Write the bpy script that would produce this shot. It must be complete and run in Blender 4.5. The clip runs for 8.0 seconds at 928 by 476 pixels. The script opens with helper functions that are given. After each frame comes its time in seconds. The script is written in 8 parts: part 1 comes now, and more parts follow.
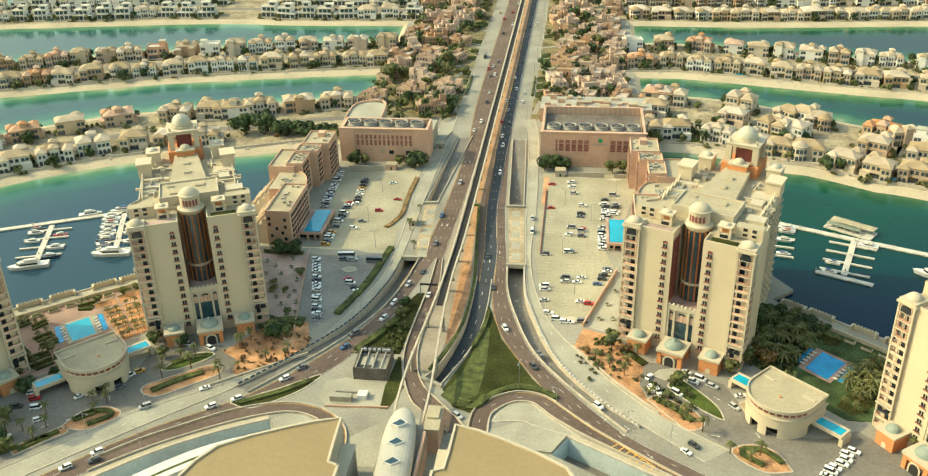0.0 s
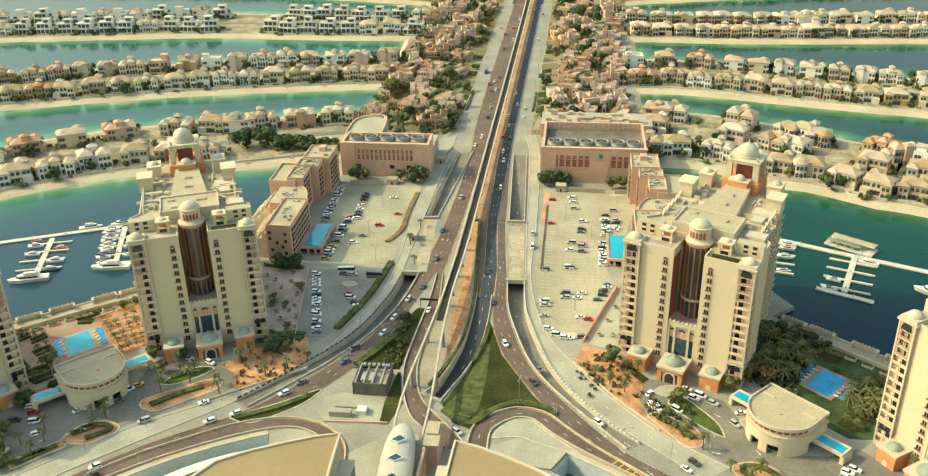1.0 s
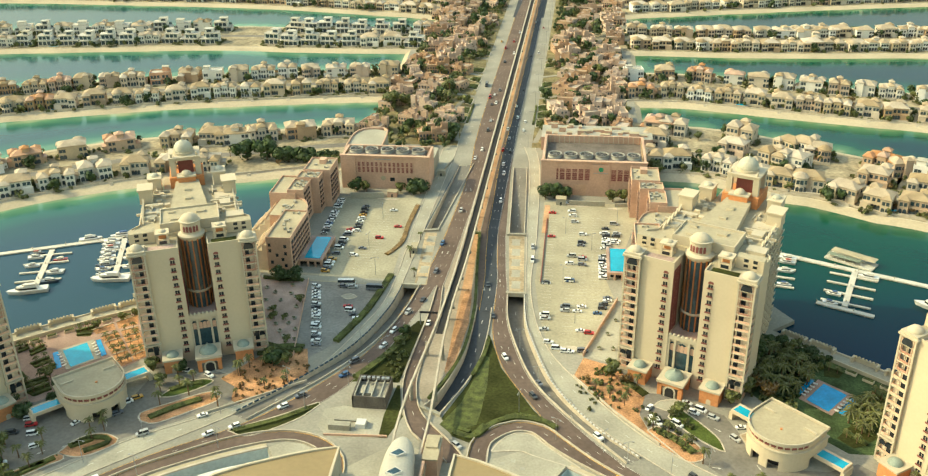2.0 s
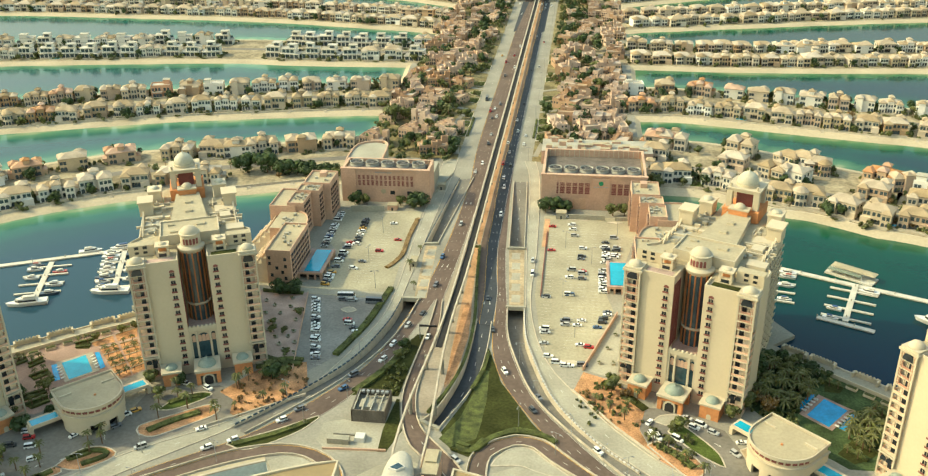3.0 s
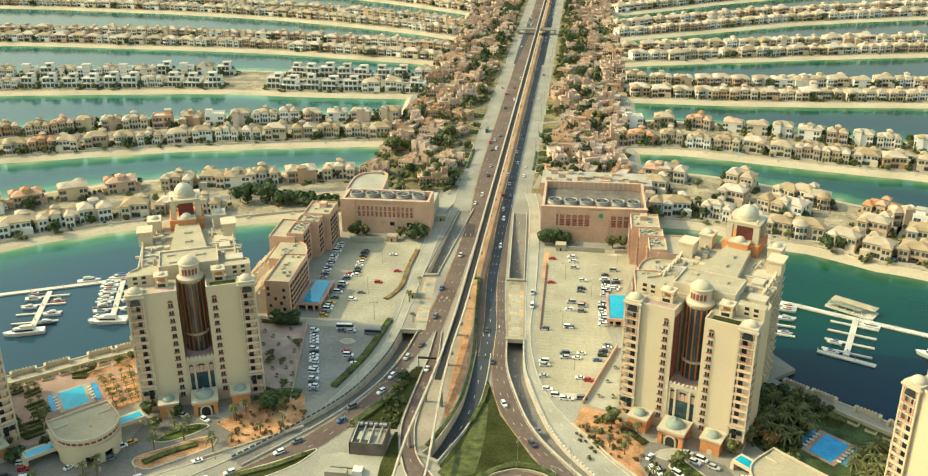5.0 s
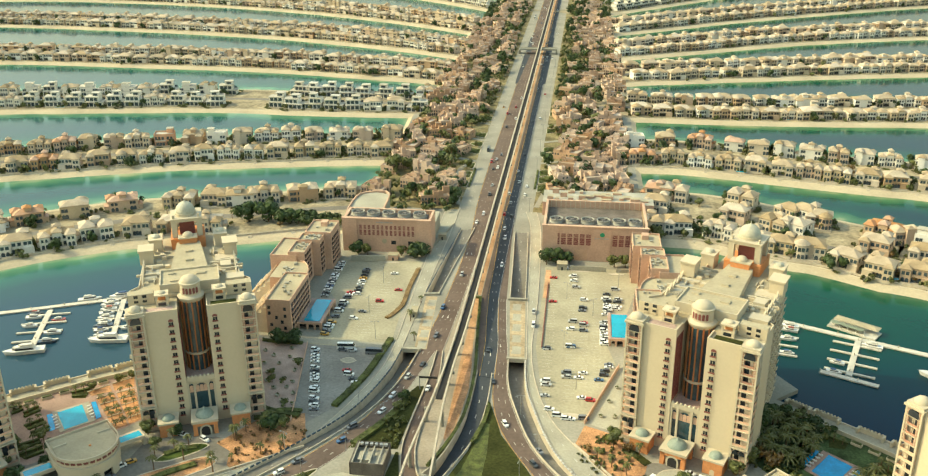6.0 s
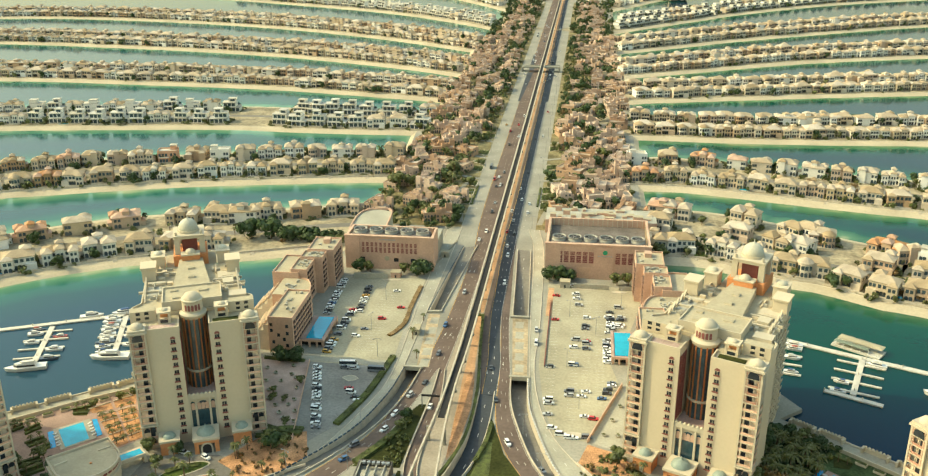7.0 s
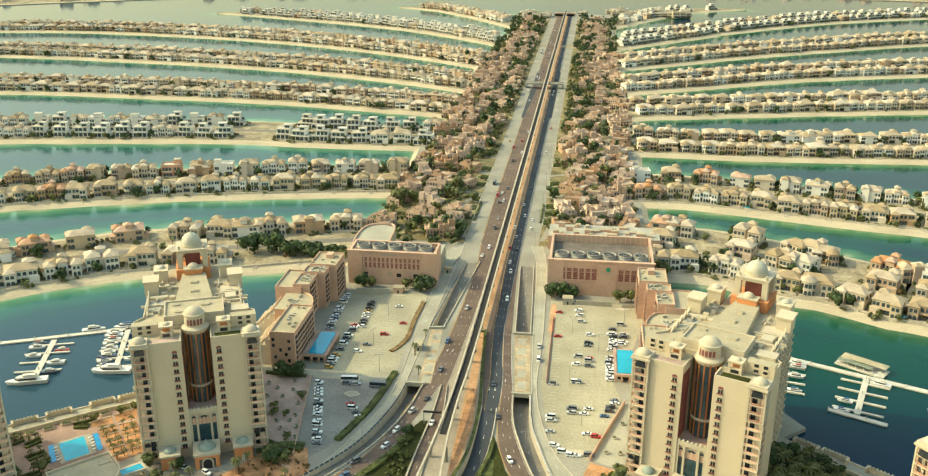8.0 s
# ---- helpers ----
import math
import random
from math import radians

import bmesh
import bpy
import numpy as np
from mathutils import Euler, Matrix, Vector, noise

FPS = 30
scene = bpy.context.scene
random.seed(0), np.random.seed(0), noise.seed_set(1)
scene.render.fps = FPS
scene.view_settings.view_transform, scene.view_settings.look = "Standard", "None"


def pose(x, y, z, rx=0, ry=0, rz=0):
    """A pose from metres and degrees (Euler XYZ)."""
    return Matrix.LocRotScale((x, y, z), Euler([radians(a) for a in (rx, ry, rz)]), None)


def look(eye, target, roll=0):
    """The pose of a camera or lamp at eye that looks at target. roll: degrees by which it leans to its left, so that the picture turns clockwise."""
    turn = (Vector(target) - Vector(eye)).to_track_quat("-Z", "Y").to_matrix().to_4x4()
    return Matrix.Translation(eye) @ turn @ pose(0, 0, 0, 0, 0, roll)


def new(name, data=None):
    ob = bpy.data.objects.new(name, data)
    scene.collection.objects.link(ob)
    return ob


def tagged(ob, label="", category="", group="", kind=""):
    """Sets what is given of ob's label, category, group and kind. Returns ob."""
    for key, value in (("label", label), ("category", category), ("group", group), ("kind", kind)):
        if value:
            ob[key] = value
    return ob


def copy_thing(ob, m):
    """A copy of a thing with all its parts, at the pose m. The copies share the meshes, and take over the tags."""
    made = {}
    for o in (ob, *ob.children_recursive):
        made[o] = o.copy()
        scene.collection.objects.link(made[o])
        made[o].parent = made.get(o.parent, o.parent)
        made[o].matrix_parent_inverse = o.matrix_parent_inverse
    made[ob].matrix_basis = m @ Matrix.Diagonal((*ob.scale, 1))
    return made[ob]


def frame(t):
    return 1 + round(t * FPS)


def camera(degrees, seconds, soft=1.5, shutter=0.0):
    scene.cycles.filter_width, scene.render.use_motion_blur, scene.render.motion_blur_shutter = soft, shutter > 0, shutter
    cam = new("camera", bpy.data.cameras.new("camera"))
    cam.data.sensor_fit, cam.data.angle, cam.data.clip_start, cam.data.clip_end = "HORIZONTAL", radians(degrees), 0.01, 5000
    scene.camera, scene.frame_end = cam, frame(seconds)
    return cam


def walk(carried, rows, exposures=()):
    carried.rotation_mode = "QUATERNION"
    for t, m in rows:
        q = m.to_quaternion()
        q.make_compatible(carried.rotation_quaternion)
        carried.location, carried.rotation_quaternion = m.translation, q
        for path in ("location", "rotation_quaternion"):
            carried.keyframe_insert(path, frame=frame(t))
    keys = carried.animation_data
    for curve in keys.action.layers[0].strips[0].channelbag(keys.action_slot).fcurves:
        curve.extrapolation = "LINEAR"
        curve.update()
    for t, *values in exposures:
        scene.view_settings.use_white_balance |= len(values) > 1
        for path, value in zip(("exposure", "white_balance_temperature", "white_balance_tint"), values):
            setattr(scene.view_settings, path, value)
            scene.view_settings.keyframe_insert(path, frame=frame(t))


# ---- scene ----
from mathutils import geometry

EXPO, KELVIN, TINT, SKY, SUN = 0.71, 7050, -6, 0.165, 2.42
cam = camera(52.2, 8.0, soft=1.2)
PATH = [
    (0.0, 60.60, 0.00, 240.00, 62.368, 1.267, 6.787),
    (0.5, 60.50, 0.10, 240.20, 62.750, 1.150, 6.855),
    (1.0, 60.40, 0.30, 240.35, 63.230, 1.033, 6.910),
    (2.5, 60.24, 0.80, 240.49, 64.350, 0.775, 7.030),
    (3.0, 60.20, 0.92, 240.48, 64.784, 0.680, 7.070),
    (3.5, 60.10, 0.98, 240.48, 65.196, 0.605, 7.070),
    (4.0, 59.95, 1.08, 240.58, 65.670, 0.500, 7.075),
    (4.5, 59.80, 1.35, 240.57, 66.130, 0.430, 7.096),
    (6.0, 59.62, 2.15, 240.56, 67.780, 0.320, 7.242),
    (6.5, 59.55, 2.40, 240.64, 68.300, 0.310, 7.329),
    (7.0, 59.35, 2.75, 240.72, 68.803, 0.240, 7.430),
    (7.5, 59.15, 2.95, 240.78, 69.285, 0.090, 7.560),
    (8.0, 59.07, 3.16, 240.70, 69.750, -0.039, 7.700),
]
walk(cam, [(t, pose(x, y, z, rx, ry, rz)) for t, x, y, z, rx, ry, rz in PATH],
     exposures=[(0.0, EXPO, KELVIN, TINT), (8.0, EXPO, KELVIN, TINT)])

# ---- light ----
SUN_EL, SUN_AZ = radians(38.0), math.atan2(-1.0, 0.0)      # azimuth from +y towards +x
world = bpy.data.worlds.new("world")
scene.world = world
world.use_nodes = True
wn = world.node_tree.nodes
sky = wn.new("ShaderNodeTexSky")
sky.sky_type, sky.sun_disc = "NISHITA", False
sky.sun_elevation, sky.sun_rotation = SUN_EL, SUN_AZ
sky.air_density, sky.dust_density, sky.ozone_density = 2.0, 3.2, 1.5
wn["Background"].inputs[1].default_value = SKY
world.node_tree.links.new(sky.outputs[0], wn["Background"].inputs[0])
sun_data = bpy.data.lights.new("sun", "SUN")
sun_data.energy, sun_data.angle, sun_data.color = SUN, radians(0.6), (1.0, 0.855, 0.585)
sun = new("sun", sun_data)
to_sun = Vector((math.sin(SUN_AZ) * math.cos(SUN_EL), math.cos(SUN_AZ) * math.cos(SUN_EL), math.sin(SUN_EL)))
sun.matrix_world = look(to_sun * 3000, (0, 0, 0))


# ---- materials ----
def mat(name, col, rough=0.85, var=0.18, scale=0.08, fine=1.5, metal=0.0, rnd=0.0, bump=0.0, spec=0.3, local=False, island=False):
    """A surface with variation at two scales, in metres; rnd: difference from object to object (or island to island)."""
    m = bpy.data.materials.new(name)
    m.use_nodes = True
    nt = m.node_tree
    b = nt.nodes["Principled BSDF"]
    b.inputs["Roughness"].default_value, b.inputs["Metallic"].default_value = rough, metal
    b.inputs["Specular IOR Level"].default_value = spec
    if local:
        co = nt.nodes.new("ShaderNodeTexCoord").outputs["Object"]
    else:
        co = nt.nodes.new("ShaderNodeNewGeometry").outputs["Position"]
    value = None
    for s, d, w in ((scale, 3, 1.0), (fine, 4, 0.7)):
        n = nt.nodes.new("ShaderNodeTexNoise")
        n.inputs["Scale"].default_value, n.inputs["Detail"].default_value = s, d
        nt.links.new(co, n.inputs["Vector"])
        r = nt.nodes.new("ShaderNodeMapRange")
        r.inputs["From Min"].default_value, r.inputs["From Max"].default_value = 0.3, 0.7
        r.inputs["To Min"].default_value, r.inputs["To Max"].default_value = 1 - var * w, 1 + var * w
        nt.links.new(n.outputs[0], r.inputs[0])
        if value is None:
            value = r.outputs[0]
        else:
            mu = nt.nodes.new("ShaderNodeMath")
            mu.operation = "MULTIPLY"
            nt.links.new(value, mu.inputs[0])
            nt.links.new(r.outputs[0], mu.inputs[1])
            value = mu.outputs[0]
            if bump:
                bp = nt.nodes.new("ShaderNodeBump")
                bp.inputs["Strength"].default_value, bp.inputs["Distance"].default_value = 0.6, bump
                nt.links.new(n.outputs[0], bp.inputs["Height"])
                nt.links.new(bp.outputs[0], b.inputs["Normal"])
    h = nt.nodes.new("ShaderNodeHueSaturation")
    h.inputs["Color"].default_value = (*col, 1)
    nt.links.new(value, h.inputs["Value"])
    if rnd:
        src = nt.nodes.new("ShaderNodeNewGeometry").outputs["Random Per Island"] if island else nt.nodes.new("ShaderNodeObjectInfo").outputs["Random"]
        r2 = nt.nodes.new("ShaderNodeMapRange")
        r2.inputs["To Min"].default_value, r2.inputs["To Max"].default_value = 1 - rnd, 1 + rnd
        nt.links.new(src, r2.inputs[0])
        mu = nt.nodes.new("ShaderNodeMath")
        mu.operation = "MULTIPLY"
        nt.links.new(value, mu.inputs[0])
        nt.links.new(r2.outputs[0], mu.inputs[1])
        nt.links.new(mu.outputs[0], h.inputs["Value"])
        r3 = nt.nodes.new("ShaderNodeMapRange")
        r3.inputs["To Min"].default_value, r3.inputs["To Max"].default_value = 1.25, 0.7
        nt.links.new(src, r3.inputs[0])
        nt.links.new(r3.outputs[0], h.inputs["Saturation"])
    nt.links.new(h.outputs[0], b.inputs["Base Color"])
    return m


SAND = mat("beach_sand", (0.45, 0.375, 0.26), 0.95, 0.12, 0.03, 0.6, spec=0.1)
EARTH = mat("bare_earth", (0.40, 0.31, 0.20), 0.95, 0.35, 0.05, 0.5, spec=0.1)
GARDEN = mat("garden_ground", (0.30, 0.25, 0.165), 0.95, 0.4, 0.06, 0.35, spec=0.1)
SCRUB = mat("scrub_ground", (0.20, 0.165, 0.085), 0.95, 0.5, 0.06, 0.5, spec=0.1)
TERRA = mat("red_earth", (0.44, 0.235, 0.12), 0.95, 0.42, 0.16, 1.3, spec=0.1)
GRASS = mat("lawn", (0.046, 0.050, 0.015), 0.95, 0.45, 0.05, 0.8, spec=0.1, bump=0.1)
LAWN = mat("watered_lawn", (0.080, 0.105, 0.026), 0.95, 0.35, 0.08, 1.0, spec=0.1, bump=0.1)
CONC = mat("concrete_paving", (0.285, 0.265, 0.215), 0.9, 0.18, 0.04, 0.8, spec=0.2)
PALE = mat("pale_paving", (0.35, 0.325, 0.255), 0.9, 0.16, 0.06, 1.0, spec=0.2)
LOT = mat("car_park_paving", (0.355, 0.318, 0.225), 0.9, 0.2, 0.035, 0.7, spec=0.2)
PINKPAVE = mat("rose_paving", (0.42, 0.30, 0.25), 0.9, 0.25, 0.1, 1.5, spec=0.2)
ASPH = mat("worn_asphalt", (0.135, 0.097, 0.078), 0.85, 0.2, 0.05, 0.5, spec=0.2)
ASPHD = mat("new_asphalt", (0.05, 0.055, 0.062), 0.8, 0.2, 0.05, 0.6, spec=0.25)
ASPHG = mat("grey_asphalt", (0.19, 0.172, 0.145), 0.85, 0.2, 0.05, 0.6, spec=0.2)
PAINT = mat("road_paint", (0.56, 0.53, 0.46), 0.7, 0.15, 0.3, 2.0)
YPAINT = mat("yellow_road_paint", (0.70, 0.40, 0.08), 0.7, 0.15, 0.3, 2.0)
KERB = mat("kerb_concrete", (0.48, 0.415, 0.32), 0.85, 0.15, 0.3, 2.0)
HEDGE = mat("hedge_leaves", (0.080, 0.092, 0.025), 0.8, 0.5, 0.3, 2.5, bump=0.3)
CREAM = mat("cream_render", (0.56, 0.467, 0.33), 0.85, 0.035, 0.06, 0.9)
CREAML = mat("light_cream_render", (0.50, 0.43, 0.315), 0.85, 0.05, 0.06, 0.9)
ORANGE = mat("orange_render", (0.58, 0.245, 0.10), 0.85, 0.14, 0.1, 1.0)
PINK = mat("rose_sandstone", (0.54, 0.35, 0.25), 0.88, 0.12, 0.07, 0.9)
PINKD = mat("dark_rose_panel", (0.22, 0.075, 0.062), 0.8, 0.15, 0.1, 1.0)
ROOFC = mat("roof_screed", (0.39, 0.333, 0.226), 0.9, 0.12, 0.08, 0.8)
ROOFG = mat("grey_roof_screed", (0.36, 0.34, 0.28), 0.9, 0.15, 0.1, 1.0)
GLASS = mat("dark_glass", (0.025, 0.03, 0.035), 0.12, 0.3, 0.2, 1.0, spec=0.6)
BGLASS = mat("blue_glass", (0.025, 0.055, 0.07), 0.08, 0.3, 0.15, 1.0, spec=0.8)
BRONZE = mat("bronze_cladding", (0.42, 0.165, 0.06), 0.45, 0.12, 0.1, 1.0, metal=0.2)
DOMEG = mat("grey_green_dome", (0.47, 0.44, 0.34), 0.5, 0.12, 0.2, 1.5)
DOMET = mat("teal_dome", (0.24, 0.28, 0.235), 0.5, 0.15, 0.2, 1.5)
STEEL = mat("grey_steel", (0.35, 0.35, 0.34), 0.45, 0.1, 0.3, 2.0, metal=0.5)
# near-black: paints the shade inside openings, and coats dark steel parts
DARK = mat("dark_shade_and_steel", (0.030, 0.028, 0.027), 0.9, 0.2, 0.2, 1.0)
MALLROOF = mat("mall_roof_membrane", (0.285, 0.21, 0.11), 0.8, 0.07, 0.03, 0.5)
POOL = mat("pool_water", (0.012, 0.34, 0.50), 0.05, 0.12, 0.15, 1.0, spec=0.6)
WHITE = mat("white_paint", (0.63, 0.61, 0.56), 0.5, 0.06, 0.2, 1.5)


# ---- mesh tools ----
class MB:
    """Collects vertices and faces of one mesh, with a material slot for each face."""
    def __init__(self):
        self.v, self.f, self.m = [], [], []

    def face(self, pts, slot=0):
        n = len(self.v)
        self.v += [tuple(p) for p in pts]
        self.f.append(tuple(range(n, n + len(pts))))
        self.m.append(slot)

    def prism(self, poly, z0, z1, slot=0, top=None, bottom=True, scale_top=1.0):
        """poly counter-clockwise from above."""
        n, k = len(self.v), len(poly)
        cx, cy = sum(p[0] for p in poly) / k, sum(p[1] for p in poly) / k
        self.v += [(p[0], p[1], z0) for p in poly]
        self.v += [(cx + (p[0] - cx) * scale_top, cy + (p[1] - cy) * scale_top, z1) for p in poly]
        for i in range(k):
            j = (i + 1) % k
            self.f.append((n + i, n + j, n + k + j, n + k + i))
            self.m.append(slot)
        self.f.append(tuple(range(n + k, n + 2 * k)))
        self.m.append(slot if top is None else top)
        if bottom:
            self.f.append(tuple(range(n + k - 1, n - 1, -1)))
            self.m.append(slot)
        return self

    def box(self, x0, y0, z0, x1, y1, z1, slot=0, top=None):
        return self.prism([(x0, y0), (x1, y0), (x1, y1), (x0, y1)], z0, z1, slot, top)

    def cyl(self, x, y, r, z0, z1, n=12, slot=0, top=None, r1=None):
        return self.prism([(x + r * math.cos(6.28318 * i / n), y + r * math.sin(6.28318 * i / n)) for i in range(n)],
                          z0, z1, slot, top, scale_top=1.0 if r1 is None else r1 / r)

    def lathe(self, x, y, prof, n=16, slot=0):
        """prof: rows of (radius, z) upwards."""
        b = len(self.v)
        for r, z in prof:
            self.v += [(x + r * math.cos(6.28318 * i / n), y + r * math.sin(6.28318 * i / n), z) for i in range(n)]
        for k in range(len(prof) - 1):
            for i in range(n):
                j = (i + 1) % n
                self.f.append((b + k * n + i, b + k * n + j, b + (k + 1) * n + j, b + (k + 1) * n + i))
                self.m.append(slot)
        self.f.append(tuple(range(b + (len(prof) - 1) * n, b + len(prof) * n)))
        self.m.append(slot)
        return self

    def dome(self, x, y, r, z, h=None, n=16, slot=0):
        h = r if h is None else h
        return self.lathe(x, y, [(max(r * math.cos(a * 1.5708 / 6), 0.03), z + h * math.sin(a * 1.5708 / 6)) for a in range(7)], n, slot)

    def hip(self, x0, y0, x1, y1, z, h, slot=0, over=0.5, thick=0.25):
        """A hipped roof over a rectangle, with an eave."""
        x0, y0, x1, y1 = x0 - over, y0 - over, x1 + over, y1 + over
        self.box(x0, y0, z, x1, y1, z + thick, slot)
        z += thick
        w, d = x1 - x0, y1 - y0
        if w >= d:
            a, b = (x0 + d / 2, (y0 + y1) / 2, z + h), (x1 - d / 2 + 0.01, (y0 + y1) / 2, z + h)
        else:
            a, b = ((x0 + x1) / 2, y0 + w / 2, z + h), ((x0 + x1) / 2, y1 - w / 2 + 0.01, z + h)
        c = [(x0, y0, z), (x1, y0, z), (x1, y1, z), (x0, y1, z)]
        if w >= d:
            fs = [(c[0], c[1], b, a), (c[1], c[2], b), (c[2], c[3], a, b), (c[3], c[0], a)]
        else:
            fs = [(c[0], c[1], a), (c[1], c[2], b, a), (c[2], c[3], b), (c[3], c[0], a, b)]
        for f in fs:
            self.face(f, slot)
        return self

    def add(self, other, m=None, shift=0):
        n = len(self.v)
        self.v += [tuple(m @ Vector(p)) for p in other.v] if m is not None else list(other.v)
        self.f += [tuple(n + i for i in f) for f in other.f]
        self.m += [s + shift for s in other.m]
        return self

    def flip(self, s=-1):
        """Mirrored in x where s is negative."""
        if s < 0:
            self.v = [(-p[0], p[1], p[2]) for p in self.v]
            self.f = [f[::-1] for f in self.f]
        return self

    def arch(self, x0, x1, y, z0, z1, slot=0, n=6, depth=0.0):
        """A pointed-arched panel that faces -y, with the given reveal."""
        w, c = (x1 - x0) / 2, (x0 + x1) / 2
        zs = z1 - w * 1.1
        pts = [(x0, z0), (x1, z0), (x1, zs)]
        pts += [(c + w * math.cos(a * 1.5708 / n) , zs + (z1 - zs) * math.sin(a * 1.5708 / n) ** 0.85) for a in range(1, n)]
        pts += [(c, z1)]
        pts += [(c - w * math.cos(a * 1.5708 / n), zs + (z1 - zs) * math.sin(a * 1.5708 / n) ** 0.85) for a in range(n - 1, 0, -1)]
        pts += [(x0, zs)]
        self.face([(px, y, pz) for px, pz in pts], slot)
        if depth:
            k = len(pts)
            for i in range(k):
                (a, b), (c2, d) = pts[i], pts[(i + 1) % k]
                self.face([(a, y + depth, b), (a, y, b), (c2, y, d), (c2, y + depth, d)], slot)
        return self

    def mesh(self, name, mats, smooth=False):
        me = bpy.data.meshes.new(name)
        me.from_pydata(self.v, [], self.f)
        for mt in mats if isinstance(mats, (list, tuple)) else [mats]:
            me.materials.append(mt)
        me.polygons.foreach_set("material_index", self.m)
        if smooth:
            me.polygons.foreach_set("use_smooth", [True] * len(self.f))
        return me


def part(name, mb, mats, parent=None, label="", smooth=False, at=None):
    """Links a mesh as one object, under a thing or a part."""
    ob = new(name, mb.mesh(name, mats, smooth) if isinstance(mb, MB) else mb)
    if parent is not None:
        ob.parent = parent
    if at is not None:
        ob.matrix_basis = at
    return tagged(ob, label)


def thing(name, label, category, at=None, group="", kind=""):
    ob = new(name)
    ob.empty_display_size = 0.5
    if at is not None:
        ob.matrix_basis = at
    return tagged(ob, label, category, group, kind)


def solid(name, mb, mats, label, category, at=None, group="", kind="", smooth=False):
    return tagged(part(name, mb, mats, None, "", smooth, at), label, category, group, kind)


def one_body(mb, mats, core=((-0.4, 1, 1), (0.4, 2, 2)), name="wall"):
    """Joins overlapping blocks into one closed body; core: a box that lies inside it."""
    a, b = new("body", mb.mesh(name, mats)), new("core", MB().box(*core[0], *core[1]).mesh("core", mats))
    cut = a.modifiers.new("join", "BOOLEAN")
    cut.operation, cut.solver, cut.use_self, cut.object = "UNION", "EXACT", True, b
    me = bpy.data.meshes.new_from_object(a.evaluated_get(bpy.context.evaluated_depsgraph_get()))
    me.name = name
    bpy.data.objects.remove(a)
    bpy.data.objects.remove(b)
    return me


def smooth_line(pts, step=6.0):
    """A curve through the points, in even steps."""
    p = [np.array(q, float) for q in pts]
    p = [2 * p[0] - p[1]] + p + [2 * p[-1] - p[-2]]
    res = []
    for i in range(1, len(p) - 2):
        n = max(2, int(np.linalg.norm(p[i + 1] - p[i]) / step))
        for k in range(n):
            t = k / n
            res.append(0.5 * (2 * p[i] + (p[i + 1] - p[i - 1]) * t + (2 * p[i - 1] - 5 * p[i] + 4 * p[i + 1] - p[i + 2]) * t * t
                              + (3 * p[i] - p[i - 1] - 3 * p[i + 1] + p[i + 2]) * t ** 3))
    res.append(p[-2])
    return np.array(res)


def offset(line, d):
    """The line moved to its left by d (a number or one for each point)."""
    t = np.gradient(line[:, :2], axis=0)
    t /= np.linalg.norm(t, axis=1)[:, None]
    q = line.copy()
    d = np.broadcast_to(np.asarray(d, float), (len(line),))
    q[:, 0] -= t[:, 1] * d
    q[:, 1] += t[:, 0] * d
    return q


def ribbon(mb, left, right, z, thick=0.0, slot=0):
    """A strip between two lines of as many points, at height z (number or one for each point), with edges if it is thick."""
    z = np.broadcast_to(np.asarray(z, float), (len(left),))
    n, k = len(mb.v), len(left)
    mb.v += [(p[0], p[1], h) for p, h in zip(left, z)] + [(p[0], p[1], h) for p, h in zip(right, z)]
    for i in range(k - 1):
        mb.f.append((n + i, n + k + i, n + k + i + 1, n + i + 1))
        mb.m.append(slot)
    if thick:
        for line, flip in ((left, False), (right, True)):
            b = len(mb.v)
            mb.v += [(p[0], p[1], h) for p, h in zip(line, z)] + [(p[0], p[1], h - thick) for p, h in zip(line, z)]
            for i in range(k - 1):
                q = (b + i, b + i + 1, b + k + i + 1, b + k + i)
                mb.f.append(q[::-1] if flip else q)
                mb.m.append(slot)
        for i in (0, k - 1):
            a, b = left[i], right[i]
            q = [(a[0], a[1], z[i]), (b[0], b[1], z[i]), (b[0], b[1], z[i] - thick), (a[0], a[1], z[i] - thick)]
            mb.face(q[::-1] if i == 0 else q, slot)
    return mb


def inside(x, y, poly):
    hit, k = False, len(poly)
    for i in range(k):
        (x0, y0), (x1, y1) = poly[i][:2], poly[(i + 1) % k][:2]
        if (y0 > y) != (y1 > y) and x < (x1 - x0) * (y - y0) / (y1 - y0) + x0:
            hit = not hit
    return hit


def flat(mb, poly, z, holes=(), slot=0):
    """A flat polygon, with holes, as triangles."""
    from_loops = [poly, *holes]
    vs, es = [], []
    for loop in from_loops:
        b = len(vs)
        vs += [Vector((p[0], p[1])) for p in loop]
        es += [(b + i, b + (i + 1) % len(loop)) for i in range(len(loop))]
    out = geometry.delaunay_2d_cdt(vs, es, [], 0, 1e-4)
    n = len(mb.v)
    mb.v += [(p.x, p.y, z) for p in out[0]]
    for f in out[2]:
        c = sum((out[0][i] for i in f), Vector((0, 0))) / len(f)
        if inside(c.x, c.y, poly) and not any(inside(c.x, c.y, h) for h in holes):
            mb.f.append(tuple(n + i for i in f))
            mb.m.append(slot)
    return mb


def slab(poly, z0, z1, slot=0, side=None):
    """A thick flat piece of any outline (counter-clockwise)."""
    mb = flat(MB(), poly, z1, slot=slot)
    k = len(poly)
    for i in range(k):
        a, b = poly[i], poly[(i + 1) % k]
        mb.face([(a[0], a[1], z0), (b[0], b[1], z0), (b[0], b[1], z1), (a[0], a[1], z1)], slot if side is None else side)
    return mb


